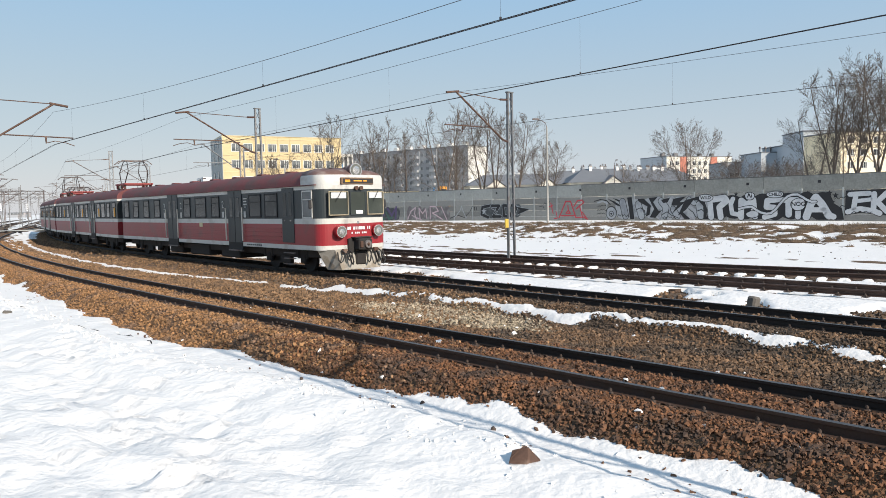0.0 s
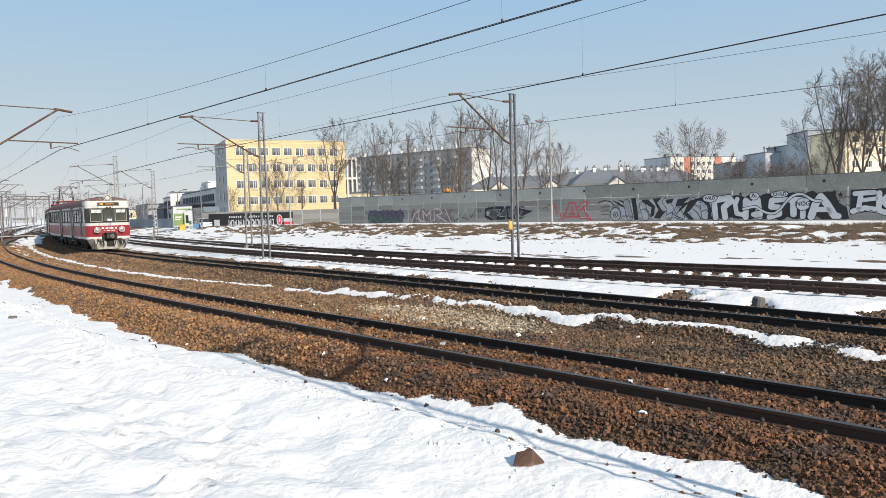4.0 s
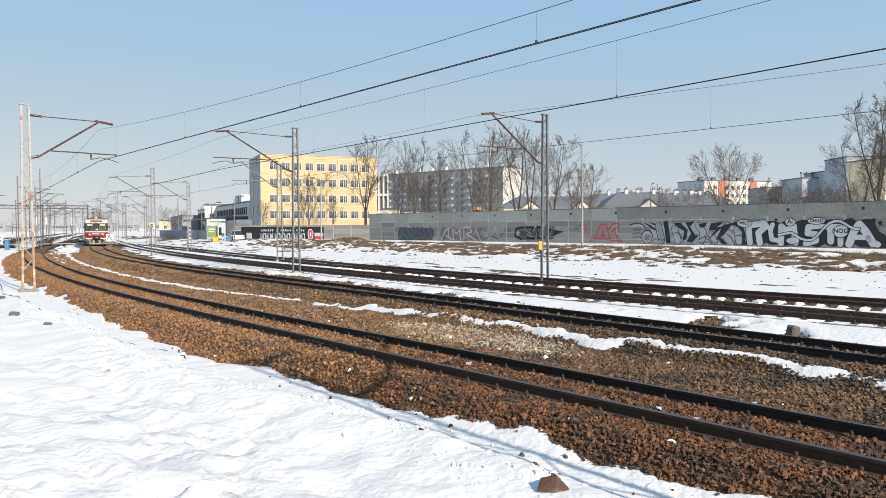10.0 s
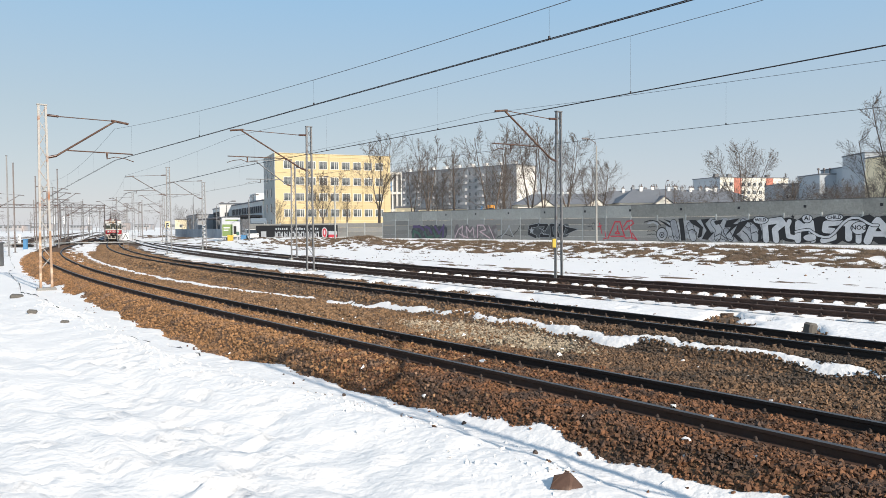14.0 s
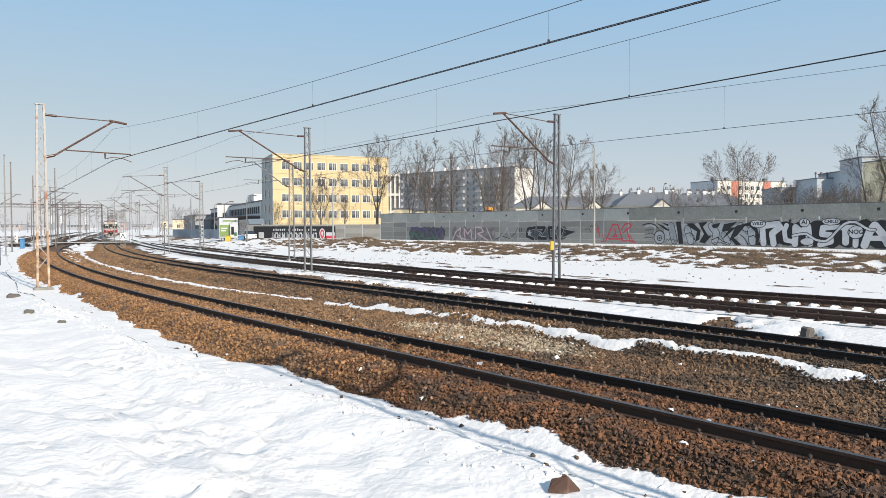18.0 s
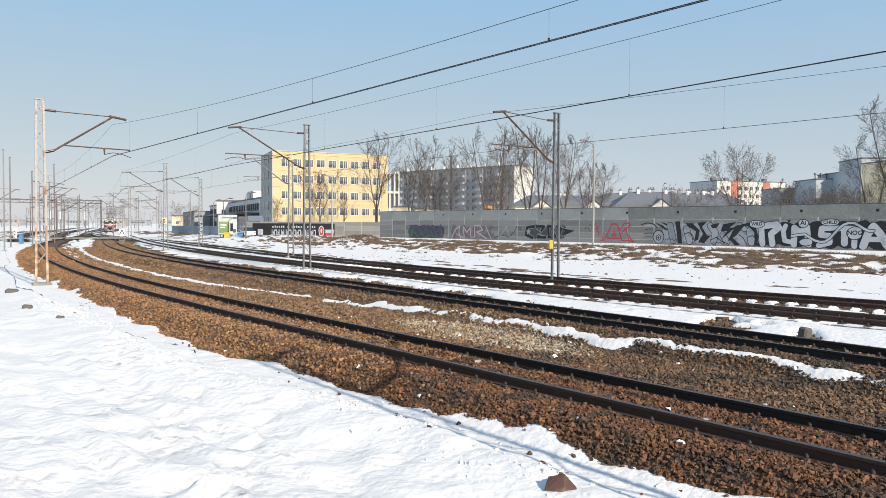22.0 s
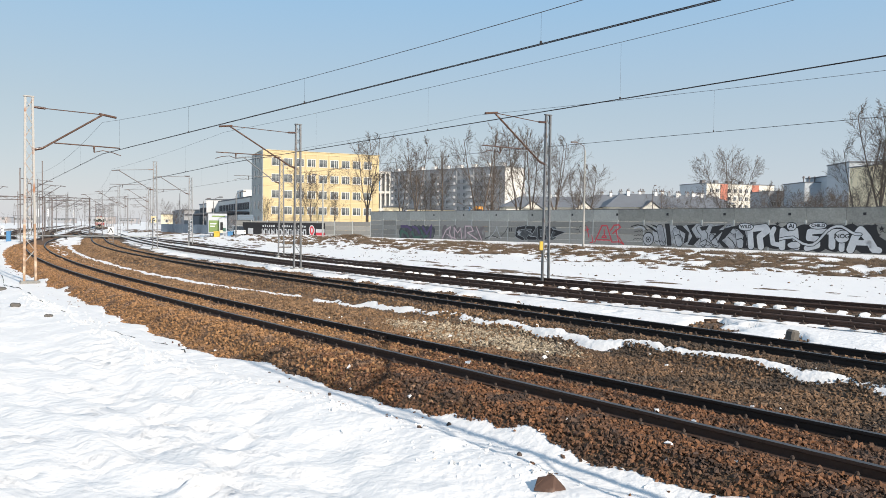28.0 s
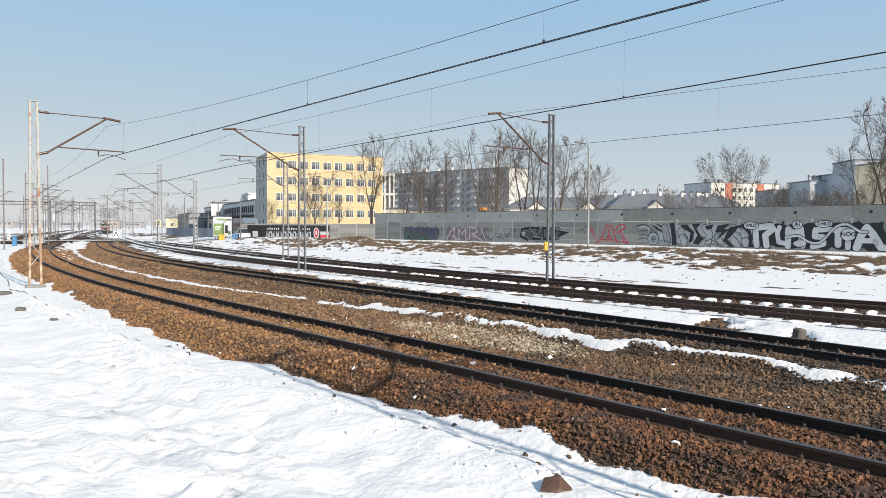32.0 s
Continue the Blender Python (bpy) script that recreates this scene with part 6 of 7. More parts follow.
for k in range(nf):
    p, q = fa.lerp(fb, k / nf), fa.lerp(fb, (k + 0.94) / nf)
    m = (p + q) / 2
    Shape().box(0, 0, 0.95, (q - p).length, 0.05, 1.9, Matrix.Translation(m) @ Matrix.Rotation(math.atan2(fb.y - fa.y, fb.x - fa.x), 4, "Z"), 0.01).part("panel", FENCE_BLUE, fence)
board = thing("billboard", "green and white advertising billboard on legs", "billboard", at=Matrix.Translation((-32.6, 106.0, 0)) @ Matrix.Rotation(0.05, 4, "Z"))
Shape().box(1.35, 0, 2.15, 2.7, 0.12, 2.9, cut=0.02).part("panel", SILVER, board)
Shape().box(0.85, -0.075, 1.75, 1.5, 0.02, 1.7).part("print", GREEN_AD, board, "green printed field")
Shape().box(0.75, -0.09, 2.1, 0.9, 0.01, 0.16).part("print_bar", WHITE, board)
Shape().box(0.65, -0.09, 1.75, 0.7, 0.01, 0.14).part("print_bar", WHITE, board)
Shape().box(1.5, -0.075, 3.2, 1.9, 0.02, 0.2).part("print_bar", GREEN_AD, board)
for bx, bzz, bw_, bh, m in ((1.95, 1.75, 0.4, 1.2, BLACK), (2.3, 2.0, 0.3, 0.9, SILVER), (2.35, 1.25, 0.4, 0.5, PAINT_GREEN), (1.9, 1.0, 0.5, 0.35, CREAM_WALL)):
    Shape().box(bx, -0.08, bzz, bw_, 0.012, bh, cut=0.004).part("print", m, board, "dark and pale printed shape")
for x in (0.3, 2.4):
    Shape().rod((x, 0.1, -0.3), (x, 0.1, 0.9), 0.07, n=8).part("leg", STEEL, board)
for x, y, m, label in ((-30.9, 104.5, YELLOW_BIN, "yellow plastic grit bin in the snow"), (-29.0, 104.8, BLUE_BOX, "teal metal bin in the snow")):
    bn = thing("bin", label, "bin", at=Matrix.Translation((x, y, -0.1)))
    Shape().box(0, 0, 0.5, 0.75, 0.6, 1.0, cut=0.06).part("body", m, bn)
    Shape().box(0, 0, 1.05, 0.82, 0.66, 0.14, cut=0.05).part("lid", m, bn)


def parked_car(x, y, yaw, paint, label):
    root = thing("parked_car", label, "car", at=pose(x, y, float(ground_height(np.array([x]), np.array([y]))[0]) - 0.02, 0, 0, yaw))
    Shape().prism([(-2.1, -0.8), (2.0, -0.8), (2.15, -0.5), (2.15, 0.5), (2.0, 0.8), (-2.1, 0.8)], 0.3, 0.85).part("body", paint, root)
    c = Shape().add([(-1.6, -0.78, 0.85), (1.1, -0.78, 0.85), (1.1, 0.78, 0.85), (-1.6, 0.78, 0.85), (-1.1, -0.62, 1.42), (0.35, -0.62, 1.42), (0.35, 0.62, 1.42), (-1.1, 0.62, 1.42)],
                    [(4, 5, 6, 7), (0, 1, 5, 4), (1, 2, 6, 5), (2, 3, 7, 6), (3, 0, 4, 7)])
    c.part("cabin", GLASS, root)
    Shape().box(-0.38, 0, 1.44, 1.5, 1.26, 0.06, cut=0.02).part("roof", paint, root)
    for dx in (-1.3, 1.35):
        for e in (-0.8, 0.8):
            w = Shape().rod((dx, e - 0.1, 0.31), (dx, e + 0.1, 0.31), 0.31, n=16).part("wheel", RUBBER, root)
            Shape().rod((dx, e - 0.11, 0.31), (dx, e + 0.11, 0.31), 0.18, n=12).part("rim", STEEL, w)
    for e in (-0.6, 0.6):
        Shape().box(2.12, e, 0.68, 0.08, 0.3, 0.15, cut=0.02).part("headlight", LENS, root)
    return root


parked_car(-28.4, 106.5, 294, CAR_WHITE, "white parked hatchback in front of the mural wall")
lorry = thing("lorry", "grey-blue lorry cab with a wide windscreen", "lorry", at=pose(-29.6, 115.5, 0, 0, 0, -75))
Shape().box(0.6, 0, 1.9, 2.2, 2.5, 2.7, cut=0.15).part("cab", TRUCK_GREY, lorry)
Shape().box(1.72, 0, 2.3, 0.06, 2.2, 0.9, cut=0.02).part("windscreen", GLASS, lorry)
Shape().box(1.72, 0, 1.2, 0.08, 1.8, 0.6, cut=0.02).part("grille", BLACK, lorry)
Shape().box(-3.6, 0, 2.3, 5.8, 2.5, 2.6, cut=0.05).part("cargo_box", TRUCK_GREY, lorry)
for dx in (0.6, -4.5):
    for e in (-1.1, 1.1):
        Shape().rod((dx, e - 0.15, 0.5), (dx, e + 0.15, 0.5), 0.5, n=16).part("wheel", RUBBER, lorry)
for x, y, h in ((-32.6, 108.5, 6.2), (-27.2, 101.0, 6.8), (-44.0, 140.0, 7.0), (-52.0, 150.0, 9.0)):
    lamp_post(x, y, -0.2, h, 180, STEEL, "grey steel lamp post by the station")


# ---- signs and gear along the track ----
def zigzag_sign(x, y, z0, label):
    root = thing("zigzag_marker", label, "railway sign", "zigzag markers", Matrix.Translation((x, y, 0)) @ Matrix.Rotation(math.atan2(x, -y) * -1, 4, "Z"))
    for k in range(4):
        for e in (-1, 1):
            Shape().box(0, 0, 0, 0.46, 0.03, 0.09, Matrix.Translation((0, -0.01, z0 + 0.22 + 0.42 * k + (0.11 if e > 0 else -0.1))) @ Matrix.Rotation(e * 0.5, 4, "Y")).part("chevron", WHITE, root)
    Shape().rod((0, 0.08, -0.4), (0, 0.08, z0 + 1.7), 0.03, n=6).part("post", STEEL, root)
    return root


zigzag_sign(-25.35, 66.2, 0.9, "black and white zigzag marker on a mast")
zigzag_sign(-24.95, 75.0, 0.8, "black and white zigzag marker on a mast")
plate = thing("mast_plate", "yellow number plate on a mast", "sign", at=Matrix.Translation((-25.4, 66.35, 2.2)) @ Matrix.Rotation(0.3, 4, "Z"))
Shape().box(0, 0, 0.3, 0.45, 0.04, 0.6, cut=0.02).part("plate", SIGN_YELLOW, plate)
Shape().box(0, -0.025, 0.32, 0.22, 0.01, 0.3).part("marking_bar", BLACK, plate)
plate2 = thing("mast_plate", "small yellow band on a mast leg", "sign", at=Matrix.Translation((5.0, 32.15, 1.45)))
Shape().box(0, 0, 0, 0.16, 0.14, 0.4, cut=0.02).part("plate", YELLOW_BIN, plate2)
marker = thing("stop_marker", "white trackside marker board with a black chevron", "railway sign", at=Matrix.Translation((-35.6, 80.6, -0.2)) @ Matrix.Rotation(0.42, 4, "Z"))
Shape().box(0, 0, 1.45, 0.62, 0.04, 0.85, cut=0.02).part("board", WHITE, marker)
for e in (-1, 1):
    Shape().box(0, 0, 0, 0.08, 0.03, 0.6, Matrix.Translation((e * 0.12, -0.03, 1.45)) @ Matrix.Rotation(-e * 0.42, 4, "Y")).part("chevron", BLACK, marker)
for e in (-0.25, 0.25):
    Shape().box(e, 0.03, 0.7, 0.06, 0.06, 1.4).part("leg", STEEL_DARK, marker)
for k in range(4):
    Shape().box(0, 0.03, 0.25 + 0.28 * k, 0.5, 0.04, 0.05).part("rung", STEEL, marker)
cross = thing("crossing", "pale board crossing over the tracks", "crossing", kind="structure")
for k in range(44):
    Shape().box(0, 0, 0, 0.6, 2.0, 0.10, Matrix.Translation((-62.0 + 0.62 * k * 0.894, 101.2 + 0.62 * k * 0.447, 0.05)) @ Matrix.Rotation(0.464, 4, "Z"), 0.01).part("plank", CONCRETE_PALE, cross)
box = thing("relay_cabinet", "grey metal relay cabinet beside the track", "cabinet", at=Matrix.Translation((-29.5, 47.6, -0.35)))
Shape().box(0, 0, 0.85, 0.5, 0.45, 1.5, cut=0.03).part("body", STEEL, box)
Shape().box(0, 0, 1.65, 0.6, 0.55, 0.12, cut=0.03).part("lid", STEEL, box)
Shape().box(0, -0.23, 0.85, 0.42, 0.02, 1.3, cut=0.005).part("door", STEEL_DARK, box)
box = thing("relay_cabinet", "blue metal cabinet in the snowy yard", "cabinet", at=Matrix.Translation((-50.0, 86.0, -0.35)))
Shape().box(0, 0, 0.6, 0.4, 0.4, 1.2, cut=0.04).part("body", BLUE_BOX, box)
Shape().box(0, 0, 1.25, 0.46, 0.46, 0.1, cut=0.03).part("lid", BLUE_BOX, box)


def signal(x, y, h, label):
    root = thing("signal_post", label, "railway signal", "signals", Matrix.Translation((x, y, -0.3)))
    Shape().rod((0, 0, 0), (0, 0, h), 0.07, n=8).part("post", STEEL, root)
    hd = Shape().box(0, -0.1, h - 0.9, 0.55, 0.2, 1.9, cut=0.1).part("head", WHITE, root, "white signal board")
    for k in range(3):
        Shape().rod((0, -0.24, h - 0.4 - 0.5 * k), (0, -0.2, h - 0.4 - 0.5 * k), 0.09, n=10).part("lens", BLACK, hd)
    return root


for x, y, h in ((-92.0, 170.0, 5.2), (-97.5, 185.0, 5.4), (-92.5, 188.0, 5.2), (-66.0, 112.0, 1.6)):
    signal(x, y, h, "trackside signal with a white board")

# bare trees and low blocks along the horizon beyond the yard
for k in range(34):
    q = -0.70 + 0.0115 * k
    tree(q * (330 + 13 * (k * 7 % 11)), 330 + 13 * (k * 7 % 11), -0.3, 6 + 5 * (k * 5 % 7) / 7, "far", k * 1.3, "distant bare tree on the hazy horizon", "distant trees")
# haze over the horizon blocks is put into their wall colour
HAZE_WALL = mat("pale_hazy_render", (0.31, 0.325, 0.35), 0.9, var=0.15, scale=0.08, fine=3, bump=0.05, second=(0.38, 0.33, 0.31), blend=0.55)
for q, d, w, h in ((-0.62, 520, 18, 4.0), (-0.575, 560, 16, 5.5), (-0.52, 600, 14, 3.8), (-0.475, 560, 20, 5.6), (-0.43, 640, 14, 4.6), (-0.39, 560, 12, 4.2), (-0.36, 480, 13, 5.4), (-0.335, 420, 12, 6.4)):
    building("distant_block", "pale distant building on the horizon", (q * d, d), 0.1, w, 12, 0, h, HAZE_WALL, 1, 5, 3.0, 3.4, (2.0, 1.4), group="distant blocks", frames=HAZE_WALL, glass=GLASS_OFFICE)
# yard to the side of the near track: masts, gantry, further tracks
for x, y, h, steel in ((-38.7, 64.0, 9.05, STEEL), (-43.5, 73.0, 9.2, STEEL_DARK), (-47.5, 84.0, 8.6, STEEL_DARK), (-46.0, 86.0, 9.6, STEEL_DARK), (-52.0, 96.0, 8.0, STEEL), (-66.0, 120.0, 8.5, STEEL_DARK), (-58.0, 128.0, 8.0, STEEL), (-75.0, 150.0, 8.5, STEEL), (-84.0, 160.0, 8.6, STEEL), (-79.0, 139.0, 8.0, STEEL_DARK), (-92.0, 176.0, 8.4, STEEL_DARK), (-100.0, 205.0, 8.6, STEEL), (-104.0, 190.0, 8.5, STEEL_DARK), (-112.0, 215.0, 8.5, STEEL), (-70.0, 108.0, 8.5, STEEL), (-62.0, 100.0, 8.2, STEEL_DARK)):
    mast(x, y, -0.35, h, LINE_A, 3.2, steel, STEEL_DARK, "dark steel lattice mast in the yard", "yard masts", arm=h < 9, cross=True)
far = random.Random(12)
for k in range(22):
    y = far.uniform(135, 300)
    mast(far.uniform(-0.64, -0.37) * y, y, -0.35, far.uniform(7.0, 9.0), LINE_A, far.uniform(2.6, 3.6), STEEL if k % 3 else STEEL_DARK, STEEL_DARK, "far grey steel mast in the hazy yard", "yard masts", cross=True)
gantry = thing("gantry", "long dark steel catenary gantry across the yard", "gantry")
g0, g1 = Vector((-85.0, 108.0, 0)), Vector((-55.5, 118.0, 0))
gd = (g1 - g0).normalized()
for f in (0.0, 0.79, 1.0):
    p = g0.lerp(g1, f)
    Shape().box(0, 0, 2.9, 0.16, 0.16, 6.4, Matrix.Translation(p), 0.02).part("post", STEEL_DARK, gantry)
for e in (5.5, 5.95):
    Shape().rod(g0 + Vector((0, 0, e)), g1 + Vector((0, 0, e)), 0.06, n=6).part("chord", STEEL_DARK, gantry)
for k in range(30):
    p, q = g0.lerp(g1, k / 30), g0.lerp(g1, (k + 1) / 30)
    Shape().rod(p + Vector((0, 0, 5.5 if k % 2 else 5.95)), q + Vector((0, 0, 5.95 if k % 2 else 5.5)), 0.03, n=4).part("brace", STEEL_DARK, gantry)
for k, off in enumerate((5.0, 10.0, 16.0)):
    ln = Line(*LINE_A.at(-60, off).xy, LINE_A.heading(-60) + 0.03, (0, 60, 140), (0, 0.0008, 0.003), back=160, on=0)
    track("track_%d" % (5 + k), ln, -150, 138, 0.0, RAIL_RUST, "rusty yard track in the snow", 0, 0, 999)
    s = np.arange(-150, 138, 2.0)
    h = np.interp(s, ln.s, ln.h)
    v = np.linspace(-1.3, 1.3, 5)
    X = np.interp(s, ln.s, ln.x)[:, None] + v * np.sin(h)[:, None]
    Y = np.interp(s, ln.s, ln.y)[:, None] - v * np.cos(h)[:, None]
    tagged(new("ballast_bed_%d" % (3 + k), grid_mesh("bed", X, Y, -0.22 + 0.16 * (noise2(X, Y, 3.0, k) - 0.5), BALLAST_DARK)), "dark ballast of a yard track", "ballast", kind="structure")

def streaks(line, s0, s1, v0, v1, bare, seed, step_s=0.8, step_v=0.3):
    """Bare, trodden dirt showing in long streaks through the thin snow beside a line."""
    S, W = np.meshgrid(np.arange(s0, s1, step_s), np.arange(v0, v1, step_v))
    hh = np.interp(S, line.s, line.h)
    X, Y = np.interp(S, line.s, line.x) + W * np.sin(hh), np.interp(S, line.s, line.y) - W * np.cos(hh)
    c = 0.42 * noise2(S * 0.30, W * 1.9, 1.5, seed) + 0.30 * noise2(S * 0.8, W * 2.2, 1.3, seed + 1) + 0.28 * noise2(S * 1.2, W * 2.0, 0.7, seed + 2)
    edge = step(W, v0, v0 + 0.12 * (v1 - v0)) * step(W, v1, v1 - 0.12 * (v1 - v0)) * step(S, s0, s0 + 5) * step(S, s1, s1 - 5)
    Z = ground_height(X, Y) + np.clip((c - bare) * 0.5, -0.12, 0.045) - 0.1 * (1 - edge)
    return tagged(new("dirt_streaks", grid_mesh("dirt_streaks", X, Y, Z, EARTH)), "brown dirt streaks showing through thin snow", "dirt", kind="stuff")


streaks(LINE_C, -70, 62, -20, -2.2, 0.575, 1)
streaks(LINE_C, 30, 112, -9.0, -1.6, 0.585, 2, 0.35, 0.14)
streaks(LINE_A, -60, 92, 3.0, 34, 0.54, 3)
streaks(LINE_D, 40, 96, -6.5, -1.6, 0.625, 4, 0.3, 0.12)

# ---- small things near the camera ----
SCRAP_X, SCRAP_Y = 1.17, 6.80
scrap = thing("metal_scrap", "bent rusty sheet-metal scrap lying on snow", "scrap metal", at=pose(SCRAP_X, SCRAP_Y, float(ground_height(np.array([SCRAP_X]), np.array([SCRAP_Y]))[0]) - 0.005, 0, 0, 0))
Shape().add([(-0.15, -0.02, 0.0), (0.02, -0.07, 0.0), (0.05, 0.02, 0.14), (-0.10, 0.06, 0.10), (-0.15, -0.005, 0.0), (0.02, -0.055, 0.0), (0.05, 0.035, 0.14), (-0.10, 0.075, 0.10)],
            [(0, 1, 2, 3), (7, 6, 5, 4), (0, 4, 5, 1), (1, 5, 6, 2), (2, 6, 7, 3), (3, 7, 4, 0)]).part("plate", RUSTED, scrap)
Shape().add([(0.02, -0.07, 0.0), (0.17, -0.06, 0.0), (0.16, 0.02, 0.02), (0.05, 0.02, 0.14), (0.02, -0.055, 0.0), (0.17, -0.045, 0.0), (0.16, 0.035, 0.02), (0.05, 0.035, 0.14)],
            [(0, 1, 2, 3), (7, 6, 5, 4), (0, 4, 5, 1), (1, 5, 6, 2), (2, 6, 7, 3), (3, 7, 4, 0)]).part("flap", RUSTED, scrap)
Shape().add([(-0.13, 0.0, 0.05), (-0.07, 0.1, 0.06), (0.06, 0.13, 0.12), (0.0, 0.05, 0.14), (-0.13, 0.0, 0.04), (-0.07, 0.1, 0.05), (0.06, 0.13, 0.11), (0.0, 0.05, 0.13)],
            [(0, 1, 2, 3), (7, 6, 5, 4), (0, 4, 5, 1), (1, 5, 6, 2), (2, 6, 7, 3), (3, 7, 4, 0)]).part("bent_corner", RUSTED, scrap)
stub = thing("concrete_stub", "weathered grey concrete stub beside the track", "concrete block", at=pose(8.4, 16.4, -0.35, 4, 9, 30))
Shape().box(0, 0, 0.16, 0.28, 0.22, 0.38, cut=0.045).part("body", DARK_STONE, stub)
cable = thing("cable", "black cable half buried in the snow", "cable")
ca = np.array([(-39.8, 65.6), (-30.5, 51.0), (-24.9, 41.3), (-16.7, 28.3), (-14.6, 26.0), (-10.0, 19.9), (-6.3, 15.9), (-4.6, 14.3)])
cf = np.linspace(0, 7, 150)
cx, cy = (np.interp(cf, range(8), ca[:, k]) + 0.08 * np.sin(cf * 5.1 + k) for k in (0, 1))
cz = ground_height(cx, cy) + 0.006 + 0.018 * np.sin(cf * 14.3) + 0.012 * np.sin(cf * 31.0) - 0.022 * np.clip(cf - 4, 0, 1)
Shape().tube(list(zip(cx, cy, cz)), 0.012, 6).part("cable_run", RUBBER, cable)
for x, y, w in ((-15.6, 26.2, 0.42), (-12.0, 20.9, 0.26), (-10.1, 19.1, 0.2)):
    bl = thing("boulder", "grey-brown stone lying on the snow", "stone", "stones on the snow", pose(x, y, float(ground_height(np.array([x]), np.array([y]))[0]), 8, 5, 40 * w))
    Shape().box(0, 0, 0.12 * w, w, 0.6 * w, 0.42 * w, cut=0.12 * w).part("stone", DARK_STONE, bl)
for line, s, name in ((LINE_A, 173.0, "A"), (LINE_B, 180.0, "B")):
    for e, z in ((0.7525, CANT[name]), (-0.7525, 0.0)):
        fp = thing("fishplate", "rusty fishplate joining two rails", "fishplate", "fishplates", Matrix.Translation(line.at(s, e, z - 0.087)) @ Matrix.Rotation(line.heading(s), 4, "Z"))
        for side in (-1, 1):
            Shape().box(0, side * 0.022, 0, 0.75, 0.022, 0.075, cut=0.006).part("plate", RAIL_RUST, fp)
            for k in range(4):
                Shape().rod((-0.27 + 0.18 * k, side * 0.03, 0), (-0.27 + 0.18 * k, side * 0.055, 0), 0.02, n=6).part("bolt", FASTENER, fp)
for k in range(12):
    x, y = rng.uniform(-6, 3.2), 0
    s = rng.uniform(165, 190)
    p = LINE_A.at(s, rng.uniform(1.9, 2.7))
    q = float(ground_height(np.array([p.x]), np.array([p.y]))[0])
    st = thing("loose_stone", "loose brown ballast stone on the snow", "stone", "loose stones", pose(p.x, p.y, q + 0.01, rng.uniform(0, 90), rng.uniform(0, 90), rng.uniform(0, 360)))
    Shape().box(0, 0, 0, rng.uniform(0.035, 0.075), rng.uniform(0.03, 0.06), rng.uniform(0.03, 0.05), cut=0.01).part("stone", RUSTED if k % 2 else FASTENER, st)


# ---- the train ----
LENGTH, HALF = 20.9, 1.41


def plan(front, inset=0.0, n=7):
    """The outline of a car from above: x forward. front: a rounded cab at the forward end."""
    w, e = HALF - inset, LENGTH / 2 - inset
    pts = [(-e, -w), ]
    if front:
        pts += [(e - 0.62 + 0.42 * math.sin(a), -(w - 0.42 + 0.42 * math.cos(a))) for a in np.linspace(0, 1.25, n)]
        pts += [(e - 0.02, -0.55), (e, 0.0), (e - 0.02, 0.55)]
        pts += [(e - 0.62 + 0.42 * math.sin(a), w - 0.42 + 0.42 * math.cos(a)) for a in np.linspace(1.25, 0, n)]
    else:
        pts += [(e, -w), (e, w)]
    return pts + [(-e, w)]


def band(name, front, z0, z1, material, root, inset=0.0, label=""):
    return Shape().prism(plan(front, inset), z0, z1).part(name, material, root, label)


def roof_shell(x0, x1, material, root, name, label=""):
    """The arched roof between two ends."""
    n = 17
    rings = [[(x, HALF * math.cos(a), 3.04 + 0.64 * math.sin(a) ** 0.75) for a in np.linspace(0, math.pi, n)] for x in (x0, x1)]
    s = Shape().add([p for r in rings for p in r], [(j, n + j, n + j + 1, j + 1) for j in range(n - 1)], smooth=True)
    return s.add(rings[1], [tuple(range(n))]).add(rings[0], [tuple(range(n))[::-1]]).part(name, material, root, label)


def cab_cap(root):
    """The squarer roof end over the driver's cab: an upright light grey brow under a rounded sooty top."""
    e = LENGTH / 2

    def ring(inset, z, slope=0.0):
        pts = [p for p in plan(True, inset) if p[0] > 0]
        pts = [(e - 1.45, pts[0][1])] + pts + [(e - 1.45, pts[-1][1])]
        return [(x - slope * max(0.0, x - (e - 1.45)) / 1.45, y, z) for x, y in pts]

    for name, material, label, levels in (("cab_brow", CAB_ROOF, "light grey brow above the windscreens", ((0.0, 3.055, 0.0), (0.004, 3.32, 0.0), (0.03, 3.42, 0.02))),
                                          ("cab_roof", CAB_TOP, "sooty red-brown cab roof", ((0.03, 3.42, 0.02), (0.09, 3.50, 0.06), (0.22, 3.58, 0.14), (0.48, 3.65, 0.25), (0.85, 3.70, 0.36), (1.25, 3.72, 0.45)))):
        rings = [ring(*lv) for lv in levels]
        n = len(rings[0])
        faces = [(k * n + i, k * n + (i + 1) % n, (k + 1) * n + (i + 1) % n, (k + 1) * n + i) for k in range(len(rings) - 1) for i in range(n)]
        Shape().add([p for q in rings for p in q], faces, smooth=True).add(rings[-1], [tuple(range(n))]).part(name, material, root, label)


def side_window(x, side, z, w, h, root, glass, frame_mat):
    y = side * (HALF + 0.004)
    fr = Shape()
    for dx, dz, sx, sz in ((-w / 2, 0, 0.05, h + 0.05), (w / 2, 0, 0.05, h + 0.05), (0, h / 2, w + 0.05, 0.05), (0, -h / 2, w + 0.05, 0.05), (0, h * 0.18, w, 0.03)):
        fr.box(x + dx, y, z + dz, sx, 0.03, sz)
    ob = fr.part("window", frame_mat, root)
    Shape().box(x, y - side * 0.004, z, w, 0.02, h).part("pane", glass, ob)


